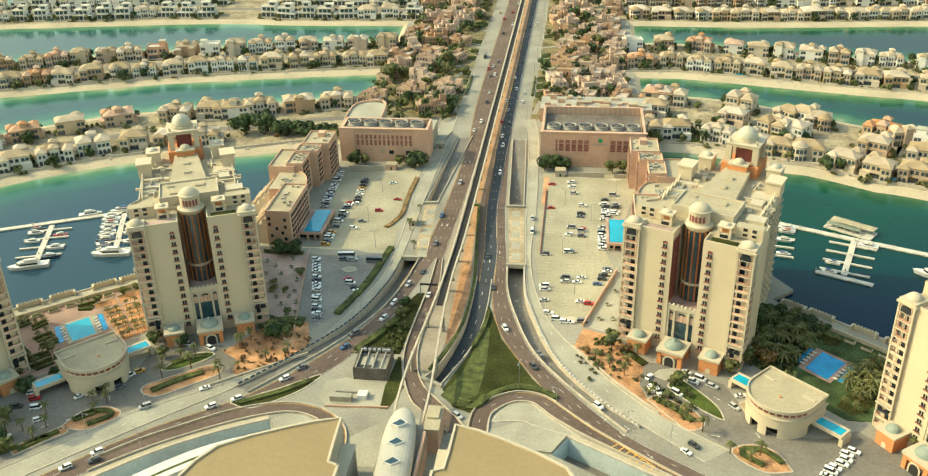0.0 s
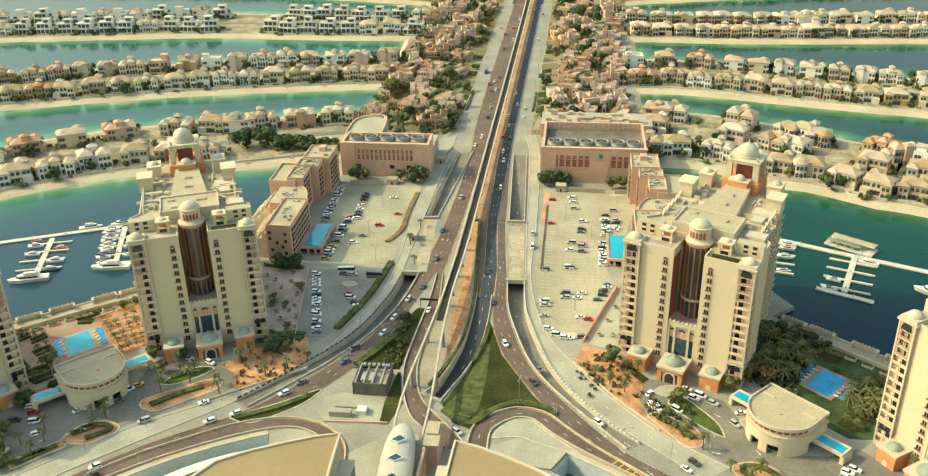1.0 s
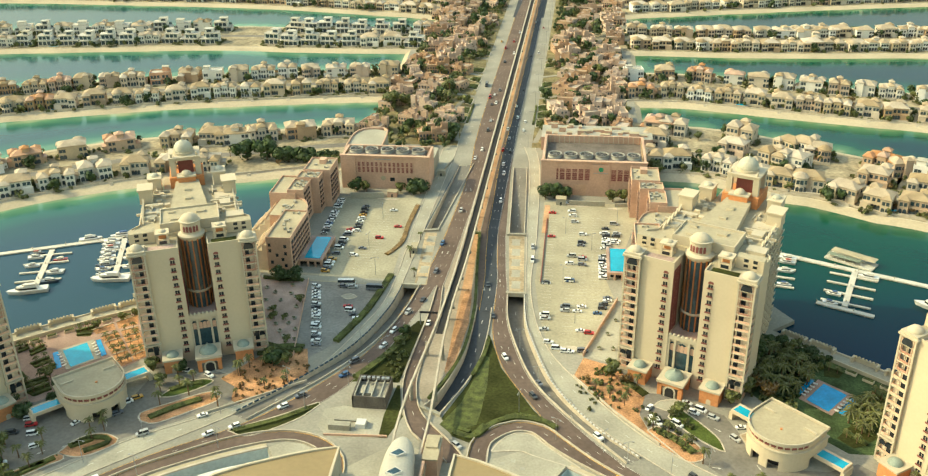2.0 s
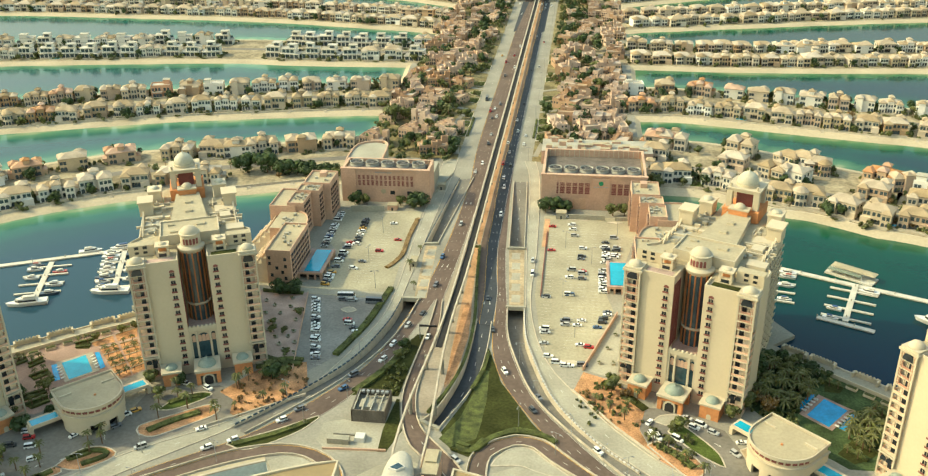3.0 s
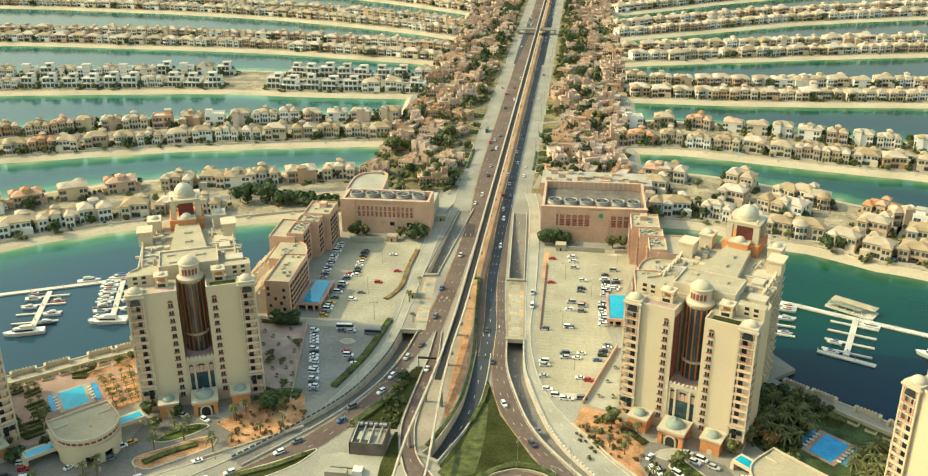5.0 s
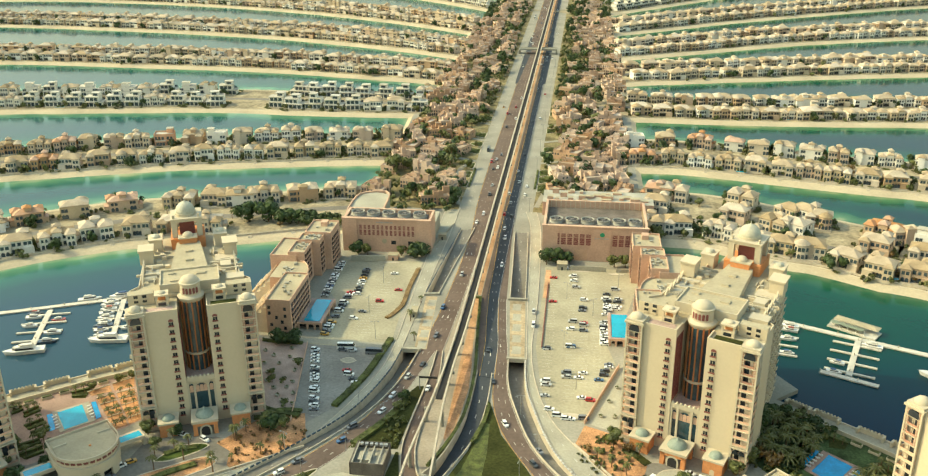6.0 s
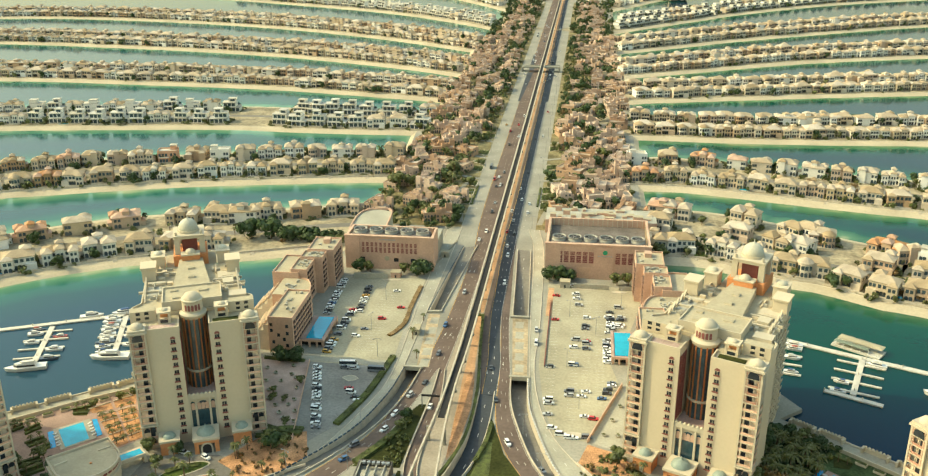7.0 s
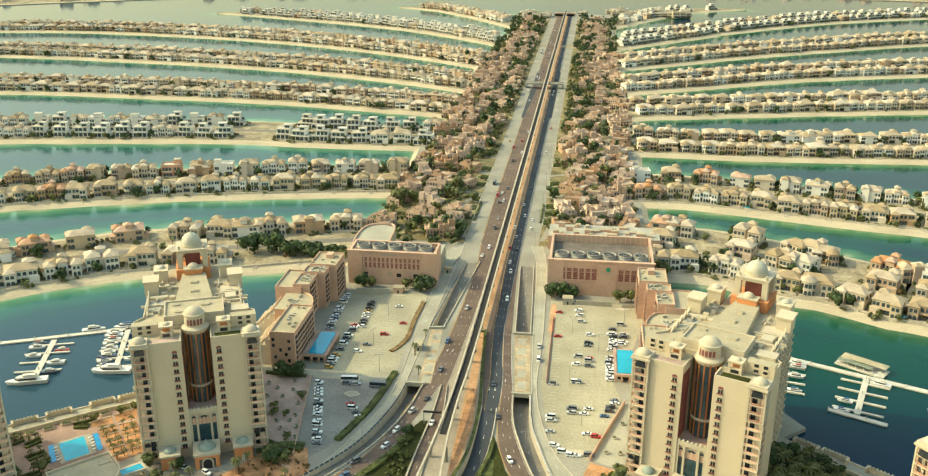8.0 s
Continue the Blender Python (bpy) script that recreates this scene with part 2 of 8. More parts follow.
def mirror(pts):
    return [(-p[0], *p[1:]) for p in pts][::-1]
# ---- water ----
SEA = -2.0
SHORE = {   # waterlines of the sand arms on the camera's side, root first
    "r0": [(75, 597), (116, 590), (135, 589), (148, 584), (163, 573), (186, 561), (202, 557), (221, 546), (238, 535), (256, 529), (310, 500), (380, 455)],
    "r1": [(65, 741), (112, 744), (135, 744), (158, 740), (202, 728), (244, 717), (285, 707), (309, 702), (380, 678), (460, 640)],
    "r2": [(70, 898), (119, 901), (152, 900), (197, 899), (284, 902), (371, 909), (470, 905), (560, 890)],
    "r3": [(90, 1040), (104, 1048), (127, 1058), (166, 1067), (227, 1083), (328, 1107), (443, 1131), (560, 1145)],
    "r4": [(85, 1176), (103, 1187), (134, 1204), (211, 1244), (292, 1288), (375, 1325), (515, 1370), (680, 1410)],
    "r5": [(85, 1346), (104, 1360), (187, 1416), (280, 1482), (427, 1568), (605, 1660), (800, 1730)],
    "r6": [(75, 1505), (95, 1530), (153, 1595), (260, 1706), (317, 1766), (501, 1910), (714, 2019), (900, 2090)],
    "r7": [(75, 1750), (109, 1806), (168, 1908), (220, 1990), (270, 2052), (330, 2096), (379, 2121)],
    "l0": [(-70, 592), (-110, 582), (-140, 572), (-169, 561), (-226, 549), (-243, 542), (-274, 524), (-301, 503), (-350, 460), (-400, 405)],
    "l1": [(-60, 744), (-98, 742), (-132, 738), (-180, 729), (-228, 719), (-275, 708), (-319, 694), (-362, 679), (-404, 664), (-470, 632)],
    "l2": [(-60, 893), (-117, 893), (-170, 891), (-230, 891), (-294, 894), (-413, 880), (-530, 862), (-620, 840)],
    "l3": [(-80, 1028), (-107, 1037), (-139, 1046), (-211, 1061), (-288, 1076), (-364, 1084), (-440, 1088), (-518, 1091), (-599, 1094), (-674, 1090), (-780, 1075)],
    "l4": [(-85, 1166), (-107, 1180), (-171, 1216), (-259, 1252), (-352, 1284), (-445, 1305), (-542, 1322), (-640, 1334), (-741, 1344), (-836, 1346), (-950, 1340)],
    "l5": [(-85, 1335), (-129, 1367), (-209, 1421), (-315, 1479), (-426, 1526), (-541, 1561), (-657, 1586), (-776, 1602), (-887, 1606), (-991, 1595), (-1120, 1570)],
    "l6": [(-70, 1518), (-85, 1535), (-140, 1599), (-260, 1700), (-386, 1772), (-519, 1830), (-620, 1872), (-712, 1908)],
    "l7": [(-75, 1745), (-97, 1777), (-178, 1896), (-250, 1985), (-300, 2027), (-359, 2060)],
}
TIPPED = ("r7", "l6", "l7")         # arms whose tips can be seen
ARM = 100.0
shore = {k: smooth_line(v, 9.0) for k, v in SHORE.items()}
arm_side = {k: (1 if k[0] == "r" else -1) for k in SHORE}
arm_width = {}
for k, ln in shore.items():
    w = np.full(len(ln), ARM)
    if k in TIPPED:
        s = np.linspace(1, 0, len(ln))
        w = (70 if k[1] == "7" else 85) * np.minimum(1.0, np.sqrt(np.clip(s * 4.5, 0, 1))) + 2
    if k == "r0":
        w = 97 + 22 * np.linspace(1, 0, len(ln)) ** 2
    if k == "l0":
        w = np.full(len(ln), 101.0)
    arm_width[k] = w

TRUNK_R = [(156, 403), (168, 413), (152, 440), (119, 452), (113, 500), (112, 560), (106, 585), (104, 740), (106, 900), (100, 1050), (98, 1200), (98, 1360),
           (90, 1530), (96, 1800), (92, 1990)]
TRUNK_L = [(-158, 400), (-168, 408), (-148, 436), (-122, 446), (-113, 480), (-108, 545), (-100, 556), (-100, 585), (-96, 740), (-106, 895), (-98, 1037), (-98, 1180),
           (-104, 1365), (-82, 1535), (-90, 1780), (-92, 1990)]
QUAY_R = [(420, 215), (300, 298), (235, 345), (200, 369), (178, 384)]
QUAY_L = [(-180, 384), (-203, 368), (-216, 358), (-260, 325), (-420, 200)]
MAINLAND = [(-420, 60), (420, 60)] + QUAY_R + TRUNK_R + TRUNK_L[::-1] + QUAY_L


def make_water():
    """The sea: a grid that is fine near the land, with the depth of the water kept for its colour."""
    xs = np.concatenate([np.arange(-4500, -1200, 300), np.arange(-1200, -500, 20), np.arange(-500, 500, 8), np.arange(500, 1200, 20), np.arange(1200, 4501, 300)])
    ys = np.concatenate([np.arange(-1500, 200, 150), np.arange(200, 800, 8), np.arange(800, 1400, 12), np.arange(1400, 2300, 18), np.arange(2300, 4800, 250)])
    X, Y = np.meshgrid(xs, ys)
    q = np.stack([X.ravel(), Y.ravel()], 1)
    edge = [l[:, :2] for l in shore.values()]
    edge += [offset(shore[k], arm_side[k] * arm_width[k])[:, :2] for k in shore]
    edge += [smooth_line(TRUNK_R[7:], 10), smooth_line(TRUNK_L[7:], 10)]
    soft = np.concatenate(edge)
    d = np.full(len(q), 1e9)
    for i in range(0, len(soft), 200):
        d = np.minimum(d, ((q[:, None] - soft[None, i:i + 200]) ** 2).sum(2).min(1))
    d = np.sqrt(d)
    nx, ny = len(xs), len(ys)
    idx = np.arange(nx * ny).reshape(ny, nx)
    f = np.stack([idx[:-1, :-1], idx[:-1, 1:], idx[1:, 1:], idx[1:, :-1]], -1).reshape(-1, 4)
    land = np.array([inside(x, y, MAINLAND) for x, y in q])
    f = f[~land[f].all(1)]
    me = bpy.data.meshes.new("water")
    me.from_pydata(np.c_[q, np.full(len(q), SEA)].tolist(), [], f.tolist())
    at = me.attributes.new("from_shore", "FLOAT", "POINT")
    at.data.foreach_set("value", np.minimum(d, 200).astype(np.float32))
    silt = me.attributes.new("green_silt", "FLOAT", "POINT")
    silt.data.foreach_set("value", (0.9 * np.exp(-((q[:, 0] - 200) / 105) ** 2 - ((q[:, 1] - 495) / 70) ** 2)).astype(np.float32))
    # pale sky reflection and haze on the western water, painted as a mask
    pale = me.attributes.new("west_sheen", "FLOAT", "POINT")
    pale.data.foreach_set("value", (0.5 - 0.5 * np.tanh((q[:, 0] + 60) / 60)).astype(np.float32))
    m = bpy.data.materials.new("sea_water")
    m.use_nodes = True
    nt = m.node_tree
    b = nt.nodes["Principled BSDF"]
    b.inputs["Roughness"].default_value, b.inputs["IOR"].default_value = 0.12, 1.33
    b.inputs["Specular IOR Level"].default_value = 0.3
    a = nt.nodes.new("ShaderNodeAttribute")
    a.attribute_name = "from_shore"
    geo = nt.nodes.new("ShaderNodeNewGeometry")
    n0 = nt.nodes.new("ShaderNodeTexNoise")
    n0.inputs["Scale"].default_value, n0.inputs["Detail"].default_value = 0.025, 4
    nt.links.new(geo.outputs["Position"], n0.inputs["Vector"])
    wob = nt.nodes.new("ShaderNodeMath")
    wob.operation = "MULTIPLY_ADD"
    wob.inputs[1].default_value = 16.0
    nt.links.new(n0.outputs[0], wob.inputs[0])
    nt.links.new(a.outputs["Fac"], wob.inputs[2])
    sc = nt.nodes.new("ShaderNodeMath")
    sc.operation = "DIVIDE"
    sc.inputs[1].default_value = 66.0
    nt.links.new(wob.outputs[0], sc.inputs[0])
    ramp = nt.nodes.new("ShaderNodeValToRGB")
    cr = ramp.color_ramp
    cr.elements[0].position, cr.elements[0].color = 0.13, (0.30, 0.31, 0.17, 1)
    cr.elements[1].position, cr.elements[1].color = 1.0, (0.0002, 0.013, 0.040, 1)
    for p, c in ((0.22, (0.075, 0.175, 0.085, 1)), (0.38, (0.003, 0.066, 0.042, 1)), (0.62, (0.0003, 0.025, 0.034, 1))):
        cr.elements.new(p).color = c
    nt.links.new(sc.outputs[0], ramp.inputs[0])
    sl = nt.nodes.new("ShaderNodeAttribute")
    sl.attribute_name = "green_silt"
    mx = nt.nodes.new("ShaderNodeMix")
    mx.data_type = "RGBA"
    mx.inputs[7].default_value = (0.0002, 0.050, 0.029, 1)
    nt.links.new(sl.outputs["Fac"], mx.inputs[0])
    nt.links.new(ramp.outputs[0], mx.inputs[6])
    # the western sheen is added to the water's base colour
    ps = nt.nodes.new("ShaderNodeAttribute")
    ps.attribute_name = "west_sheen"
    sheen_mix = nt.nodes.new("ShaderNodeMix")
    sheen_mix.data_type, sheen_mix.blend_type = "RGBA", "ADD"
    sheen_mix.inputs[7].default_value = (0.020, 0.042, 0.042, 1)
    nt.links.new(ps.outputs["Fac"], sheen_mix.inputs[0])
    nt.links.new(mx.outputs[2], sheen_mix.inputs[6])
    nt.links.new(sheen_mix.outputs[2], b.inputs["Base Color"])
    n1 = nt.nodes.new("ShaderNodeTexNoise")
    n1.inputs["Scale"].default_value, n1.inputs["Detail"].default_value = 0.35, 5
    nt.links.new(geo.outputs["Position"], n1.inputs["Vector"])
    bp = nt.nodes.new("ShaderNodeBump")
    bp.inputs["Strength"].default_value, bp.inputs["Distance"].default_value = 0.12, 0.2
    nt.links.new(n1.outputs[0], bp.inputs["Height"])
    nt.links.new(bp.outputs[0], b.inputs["Normal"])
    me.materials.append(m)
    tagged(new("water", me), "calm blue-green sea, paler and greener towards the beaches", "water", kind="structure")


make_water()

# ---- ramps and cuttings, left line and right line from the surface end downwards ----
CUTS = {
    "ramp_cut_south_east": ([(84, 297), (60, 326), (44, 351), (33, 385), (29, 405), (27.5, 425)], [(89, 300), (70, 319.5), (52.5, 348), (40.5, 386), (37, 405), (35.5, 425)]),
    "ramp_cut_north_east": ([(26, 600), (28.5, 550), (31, 496)], [(17.5, 600), (20, 550), (22.5, 496)]),
    "ramp_cut_south_west": ([(-79, 312), (-60, 337), (-41, 368), (-31, 402), (-28, 429)], [(-73, 309), (-48, 343), (-32, 373), (-23.5, 402), (-20, 429)]),
    "ramp_cut_north_west": ([(-11, 604), (-15.5, 550), (-20, 498)], [(-19.5, 600), (-23, 550), (-26.5, 497)]),
    "underpass_cut": ([(20.2, 410), (20.6, 388), (19.5, 365), (15.5, 345), (7, 321)], [(13.2, 412), (13, 388), (11.3, 363), (5, 336), (-0.5, 325)]),
}
cut_lines = {}
for k, (a, b) in CUTS.items():
    la, lb = smooth_line(a, 4.0), smooth_line(b, 4.0)
    n = 24
    cut_lines[k] = tuple(np.stack([np.interp(np.linspace(0, 1, n), np.linspace(0, 1, len(l)), l[:, i]) for i in (0, 1)], 1) for l in (la, lb))
# sunken service courts before the shopping centre, along their northern edge
COURTS = {"west": ([(-150, 217), (-130, 237), (-118.6, 248.8), (-99, 267.1), (-85.5, 277.1), (-72.2, 285.2), (-61.8, 290.6), (-58.5, 292.2)], 9.0, 7.0),
          "east": ([(61.2, 291.7), (75.5, 283.3), (90.4, 274.2), (100, 268.8), (120, 254)], 12.0, 9.0)}
court_lines = {}
for k, (pts, wide, deep) in COURTS.items():
    ln = smooth_line(pts, 5.0)
    court_lines[k] = (ln, offset(ln, -wide), deep)
HOLES = [[tuple(p) for p in a] + [tuple(p) for p in b[::-1]] for a, b, d in court_lines.values()]
HOLES += [[tuple(p) for p in a] + [tuple(p) for p in b[::-1]] for a, b in cut_lines.values()]


def make_ground():
    mb = flat(MB(), MAINLAND, 0.0, HOLES)
    k = len(MAINLAND)
    for i in range(k):              # quay walls, and sandy slopes along the trunk
        a, b = Vector(MAINLAND[i]), Vector(MAINLAND[(i + 1) % k])
        o = Vector(((b - a).y, -(b - a).x)).normalized() * (7.0 if min(a.y, b.y) > 580 else 0.02)
        mb.face([(*(a + o), -3.2), (*(b + o), -3.2), (*b, 0), (*a, 0)], 1 if min(a.y, b.y) > 580 else 0)
    solid("ground", mb, [CONC, SAND], "pale paved made ground with quay walls and sandy banks", "ground", kind="structure")


make_ground()


def make_cut(name, a, b, deep):
    """A sloping road between retaining walls, and its mouth."""
    n = len(a)
    z = -deep * np.linspace(0, 1, n) ** 1.15
    wall = MB()
    for line, other in ((a, b), (b, a)):
        out = offset(line, 0.45 if line is a else -0.45)
        up = np.full(n, 0.9)
        for i in range(n - 1):
            p, q, r, s = line[i], line[i + 1], out[i], out[i + 1]
            wall.face([(*p, z[i] - 0.2), (*q, z[i + 1] - 0.2), (*q, up[i]), (*p, up[i])])
            wall.face([(*p, up[i]), (*q, up[i]), (*s, up[i]), (*r, up[i])])
            wall.face([(*r, up[i]), (*s, up[i]), (*s, -0.2), (*r, -0.2)])
    host = thing(name, "sunken ramp between pale retaining walls", "road ramp", kind="structure")
    part("retaining_wall", wall, KERB, host)
    part("carriageway", ribbon(MB(), a, b, z + 0.01), ASPHD if "under" in name else ASPHG, host)
    lines = MB()
    mid = (a + b) / 2
    for i in range(0, n - 2, 3):
        d = (mid[i + 1] - mid[i]) / np.linalg.norm(mid[i + 1] - mid[i])
        s = np.array([-d[1], d[0]]) * 0.12
        p, q = mid[i], mid[i] + d * 3
        zz = z[i] + 0.03
        lines.face([(*(p + s), zz), (*(p - s), zz), (*(q - s), zz - 0.15), (*(q + s), zz - 0.15)])
    part("lane_marking", lines, PAINT, host)
    p, q = a[-1], b[-1]
    t = (a[-1] - a[-2]) / np.linalg.norm(a[-1] - a[-2])
    head = MB()
    e = (p - q) / np.linalg.norm(p - q)
    poly = [tuple(q - e * 1.2), tuple(p + e * 1.2), tuple(p + e * 1.2 + t * 1.6), tuple(q - e * 1.2 + t * 1.6)]
    head.prism(poly if (p - q)[0] * t[1] - (p - q)[1] * t[0] > 0 else poly[::-1], -1.0, 1.3)
    part("portal_lintel", head, PALE, host)
    inn = MB()
    for u, v in ((p, p + t * 25), (q + t * 25, q), (p + t * 25, q + t * 25)):
        inn.face([(*u, -deep - 0.3), (*v, -deep - 0.3), (*v, -0.3), (*u, -0.3)])
    inn.face([(*p, -deep), (*q, -deep), (*(q + t * 25), -deep), (*(p + t * 25), -deep)])
    inn.face([(*p, -0.3), (*q, -0.3), (*(q + t * 25), -0.3), (*(p + t * 25), -0.3)])
    part("tunnel_lining", inn, ASPHG, host)


for k, (a, b) in cut_lines.items():
    make_cut(k, a, b, 5.5)


COURTWALL = mat("court_render", (0.50, 0.56, 0.55), 0.8, 0.14, 0.06, 0.8)
for k, (a, b, deep) in court_lines.items():
    host = thing("sunken_court", "sunken service court with a long grey-blue rendered wall", "courtyard", kind="structure")
    ring_ = np.vstack([a, b[::-1], a[:1]])
    walls = MB()
    for p, q in zip(ring_, ring_[1:]):
        walls.face([(*p, -deep), (*q, -deep), (*q, 0.0), (*p, 0.0)])
    part("court_wall", walls, COURTWALL, host)
    part("court_floor", ribbon(MB(), a, b, -deep + 0.01), ASPHG, host)
    part("coping", ribbon(MB(), offset(a, 0.8), offset(a, -0.15), 0.55, 0.6), KERB, host)
    part("pavement_strip", ribbon(MB(), offset(a, 3.0), offset(a, 0.8), 0.14, 0.15), SAND, host)

# ---- sand arms ----
def make_arm(k):
    ln, side, w = shore[k], arm_side[k], arm_width[k]
    mb = MB()
    rows = [(-4.0, -3.4, 0), (0.0, SEA, 0), (4.0, -0.9, 0), (9.6, -0.06, 0), (9.9, 0.3, 3), (46.0, 0.3, 1), (54.0, 0.3, 2), (w[0] - 11.3, 0.3, 1), (w[0] - 11.0, -0.06, 3), (w[0] - 5, -0.9, 0), (w[0], SEA, 0),
            (w[0] + 4, -3.4, 0)]
    prev = None
    for d, z, slot in rows:
        sc = w / w[0] if d > 0 else 1.0
        cur = offset(ln, side * d * sc)
        if prev is not None:
            p, zp = prev
            n, m = len(mb.v), len(ln)
            mb.v += [(q[0], q[1], zp) for q in p] + [(q[0], q[1], z) for q in cur]
            for i in range(m - 1):
                f = (n + i, n + i + 1, n + m + i + 1, n + m + i)
                mb.f.append(f if side > 0 else f[::-1])
                mb.m.append(slot)
        prev = (cur, z)
    solid("ground", mb, [SAND, GARDEN, ASPHG, KERB], "sandy arm of made land with beaches and a road", "ground", kind="structure")


for k in SHORE:
    make_arm(k)

# far ring of land that shelters the arms
ring = smooth_line([(-2600, 1050), (-1700, 1640), (-1224, 1985), (-1121, 2045), (-1019, 2105), (-901, 2165), (-600, 2290), (-200, 2390), (250, 2410), (686, 2360), (1100, 2230), (2000, 1700)], 40)
mb = MB()
ribbon(mb, offset(ring, 14), ring, -0.5, 2.0)
ribbon(mb, offset(ring, 130), offset(ring, 14), -0.4, 2.0, 1)
solid("ground", mb, [SAND, GARDEN], "far ring of sandy made land across the water", "ground", kind="structure")

# ---- roads ----
def road(name, left, right, m, label, z=0.05, step=5.0, lanes=0, dash=(2.4, 9.6), kerb=0.0, edge=True):
    """A carriageway between two lines, with its markings and kerbs."""
    n = 60
    l, r = (smooth_line(q, step) for q in (left, right))
    l, r = (np.stack([np.interp(np.linspace(0, 1, n), np.linspace(0, 1, len(q)), q[:, i]) for i in (0, 1)], 1) for q in (l, r))
    host = thing(name, label, "road", kind="structure")
    part("carriageway", ribbon(MB(), l, r, z, 0.08), m, host)
    if lanes:
        mk = MB()
        mid = (l + r) / 2
        seg = np.r_[0, np.cumsum(np.linalg.norm(np.diff(mid, axis=0), axis=1))]
        def at(s, u):
            f = np.interp(s, seg, np.arange(n))
            i = min(int(f), n - 2)
            w = f - i
            a, b = l[i] * (1 - w) + l[i + 1] * w, r[i] * (1 - w) + r[i + 1] * w
            return a + (b - a) * u
        width = np.linalg.norm(l - r, axis=1).mean()
        h = 0.09 / width
        for k in range(1, lanes):
            s = 1.0
            while s + dash[0] < seg[-1]:
                u = k / lanes
                mk.face([(*at(s, u - h), z + 0.02), (*at(s, u + h), z + 0.02), (*at(s + dash[0], u + h), z + 0.02), (*at(s + dash[0], u - h), z + 0.02)])
                s += dash[0] + dash[1]
        part("lane_marking", mk, PAINT, host)
        if edge:
            for u in (0.03, 0.97):
                em = MB()
                pts = [at(s, u) for s in np.linspace(0, seg[-1], n)]
                pts = np.array(pts)
                ribbon(em, offset(pts, 0.08), offset(pts, -0.08), z + 0.02)
                part("edge_line", em, YPAINT if u < 0.5 else PAINT, host)
    if kerb:
        for q, d in ((l, 1), (r, -1)):
            part("kerb", ribbon(MB(), offset(q, 0.45) if d > 0 else q, q if d > 0 else offset(q, -0.45), z + kerb, kerb + 0.05), KERB, host)
    return host


road("road", [(-15.6, 1980), (-15.0, 1100), (-15.4, 700), (-12.5, 600), (-13, 540), (-16, 470), (-20, 430)], [(-2.8, 1980), (-2.8, 1100), (-2.8, 600), (-3.4, 540), (-5, 480), (-7, 430)],
     ASPH, "worn brown asphalt carriageway of a straight boulevard", lanes=4)
road("road", [(5.55, 496), (5.6, 600), (6.0, 700), (6.2, 1100), (6.2, 1980)], [(20.5, 496), (15.8, 600), (14.6, 700), (14.8, 1100), (14.8, 1980)],
     ASPH, "worn asphalt carriageway of a straight boulevard", lanes=0)
road("resurfaced_lanes", [(9.3, 502), (8.8, 533), (7.3, 581), (6.9, 628), (8.2, 700), (8.6, 1100), (8.6, 1980)], [(15.6, 503), (15.4, 533), (15.1, 581), (14.9, 628), (14.4, 700), (14.6, 1100), (14.6, 1980)],
     ASPHD, "dark newly laid lanes of the boulevard", z=0.075, lanes=3)
road("road", [(14.2, 408), (14.0, 418), (13.4, 443), (11.6, 466), (9.3, 502)], [(21.2, 407), (21.4, 418), (20.6, 443), (18.1, 466), (15.6, 503)], ASPHD, "dark slip road that dips to the underpass", z=0.075, lanes=2)
road("road", [(12.9, 412), (12.2, 424), (9.2, 450), (6.2, 490), (5.6, 500)], [(14.4, 410), (14.2, 424), (13.3, 445), (11.0, 474), (9.4, 502)], ASPH, "worn brown strip beside the slip road", z=0.046)
road("road", [(121, 258), (104, 270), (92, 278.5), (79, 289), (61, 306), (46, 329), (30, 359), (22.8, 388), (21.2, 424), (19.6, 450), (15.5, 496)][::-1],
     [(132, 262), (119, 270), (108, 278), (83, 296), (59.3, 325), (43.3, 350.5), (32.3, 384.5), (28.3, 405), (26.7, 430), (24, 455), (20.5, 496)][::-1],
     ASPH, "worn brown asphalt carriageway curving away", z=0.055, lanes=3)
road("road", [(-20, 430), (-30.5, 374), (-46.5, 342), (-72, 308), (-105, 282), (-130, 257), (-160, 225)], [(-11, 430), (-17, 398), (-27, 359), (-44, 325), (-70, 299), (-102, 273), (-123, 250), (-150, 220)],
     ASPH, "worn brown asphalt carriageway curving away", z=0.055, lanes=3)
road("road", [(-10.5, 430), (-10.5, 400), (-12.5, 361), (-12.5, 342), (-9, 323), (-2.5, 307), (8, 297), (14, 290)], [(-7, 430), (-5, 400), (-6.5, 356), (-5.5, 338), (-0.5, 321), (12, 305.5), (18, 298), (22, 292)],
     ASPH, "curved brown slip road down to the shopping centre", z=0.08, lanes=2, kerb=0.8)
road("road", [(22, 285), (22.5, 303), (27, 311.5), (39, 319), (51, 317), (58.5, 310), (70, 298.5), (86, 285.5), (104, 272)], [(30, 285), (29.5, 300), (31.5, 306), (39, 312.5), (47, 312), (54, 304.5), (65, 295.5), (77, 287.5), (92, 278), (104, 270)],
     ASPH, "looping brown slip road with pale kerbs", z=0.08, lanes=2, kerb=0.8)
road("road", [(-120, 262), (-106, 275), (-93.8, 284), (-74, 297), (-55.6, 303), (-40, 301), (-29.6, 293.5), (-25, 284), (-24, 272)], [(-118, 256), (-104, 268.5), (-90.6, 278.5), (-71.3, 290.5), (-53.8, 297.4), (-43.7, 296.4), (-36.5, 291.8), (-31.6, 284), (-31, 272)],
     ASPH, "looping brown slip road with pale kerbs", z=0.08, lanes=1, kerb=0.8)
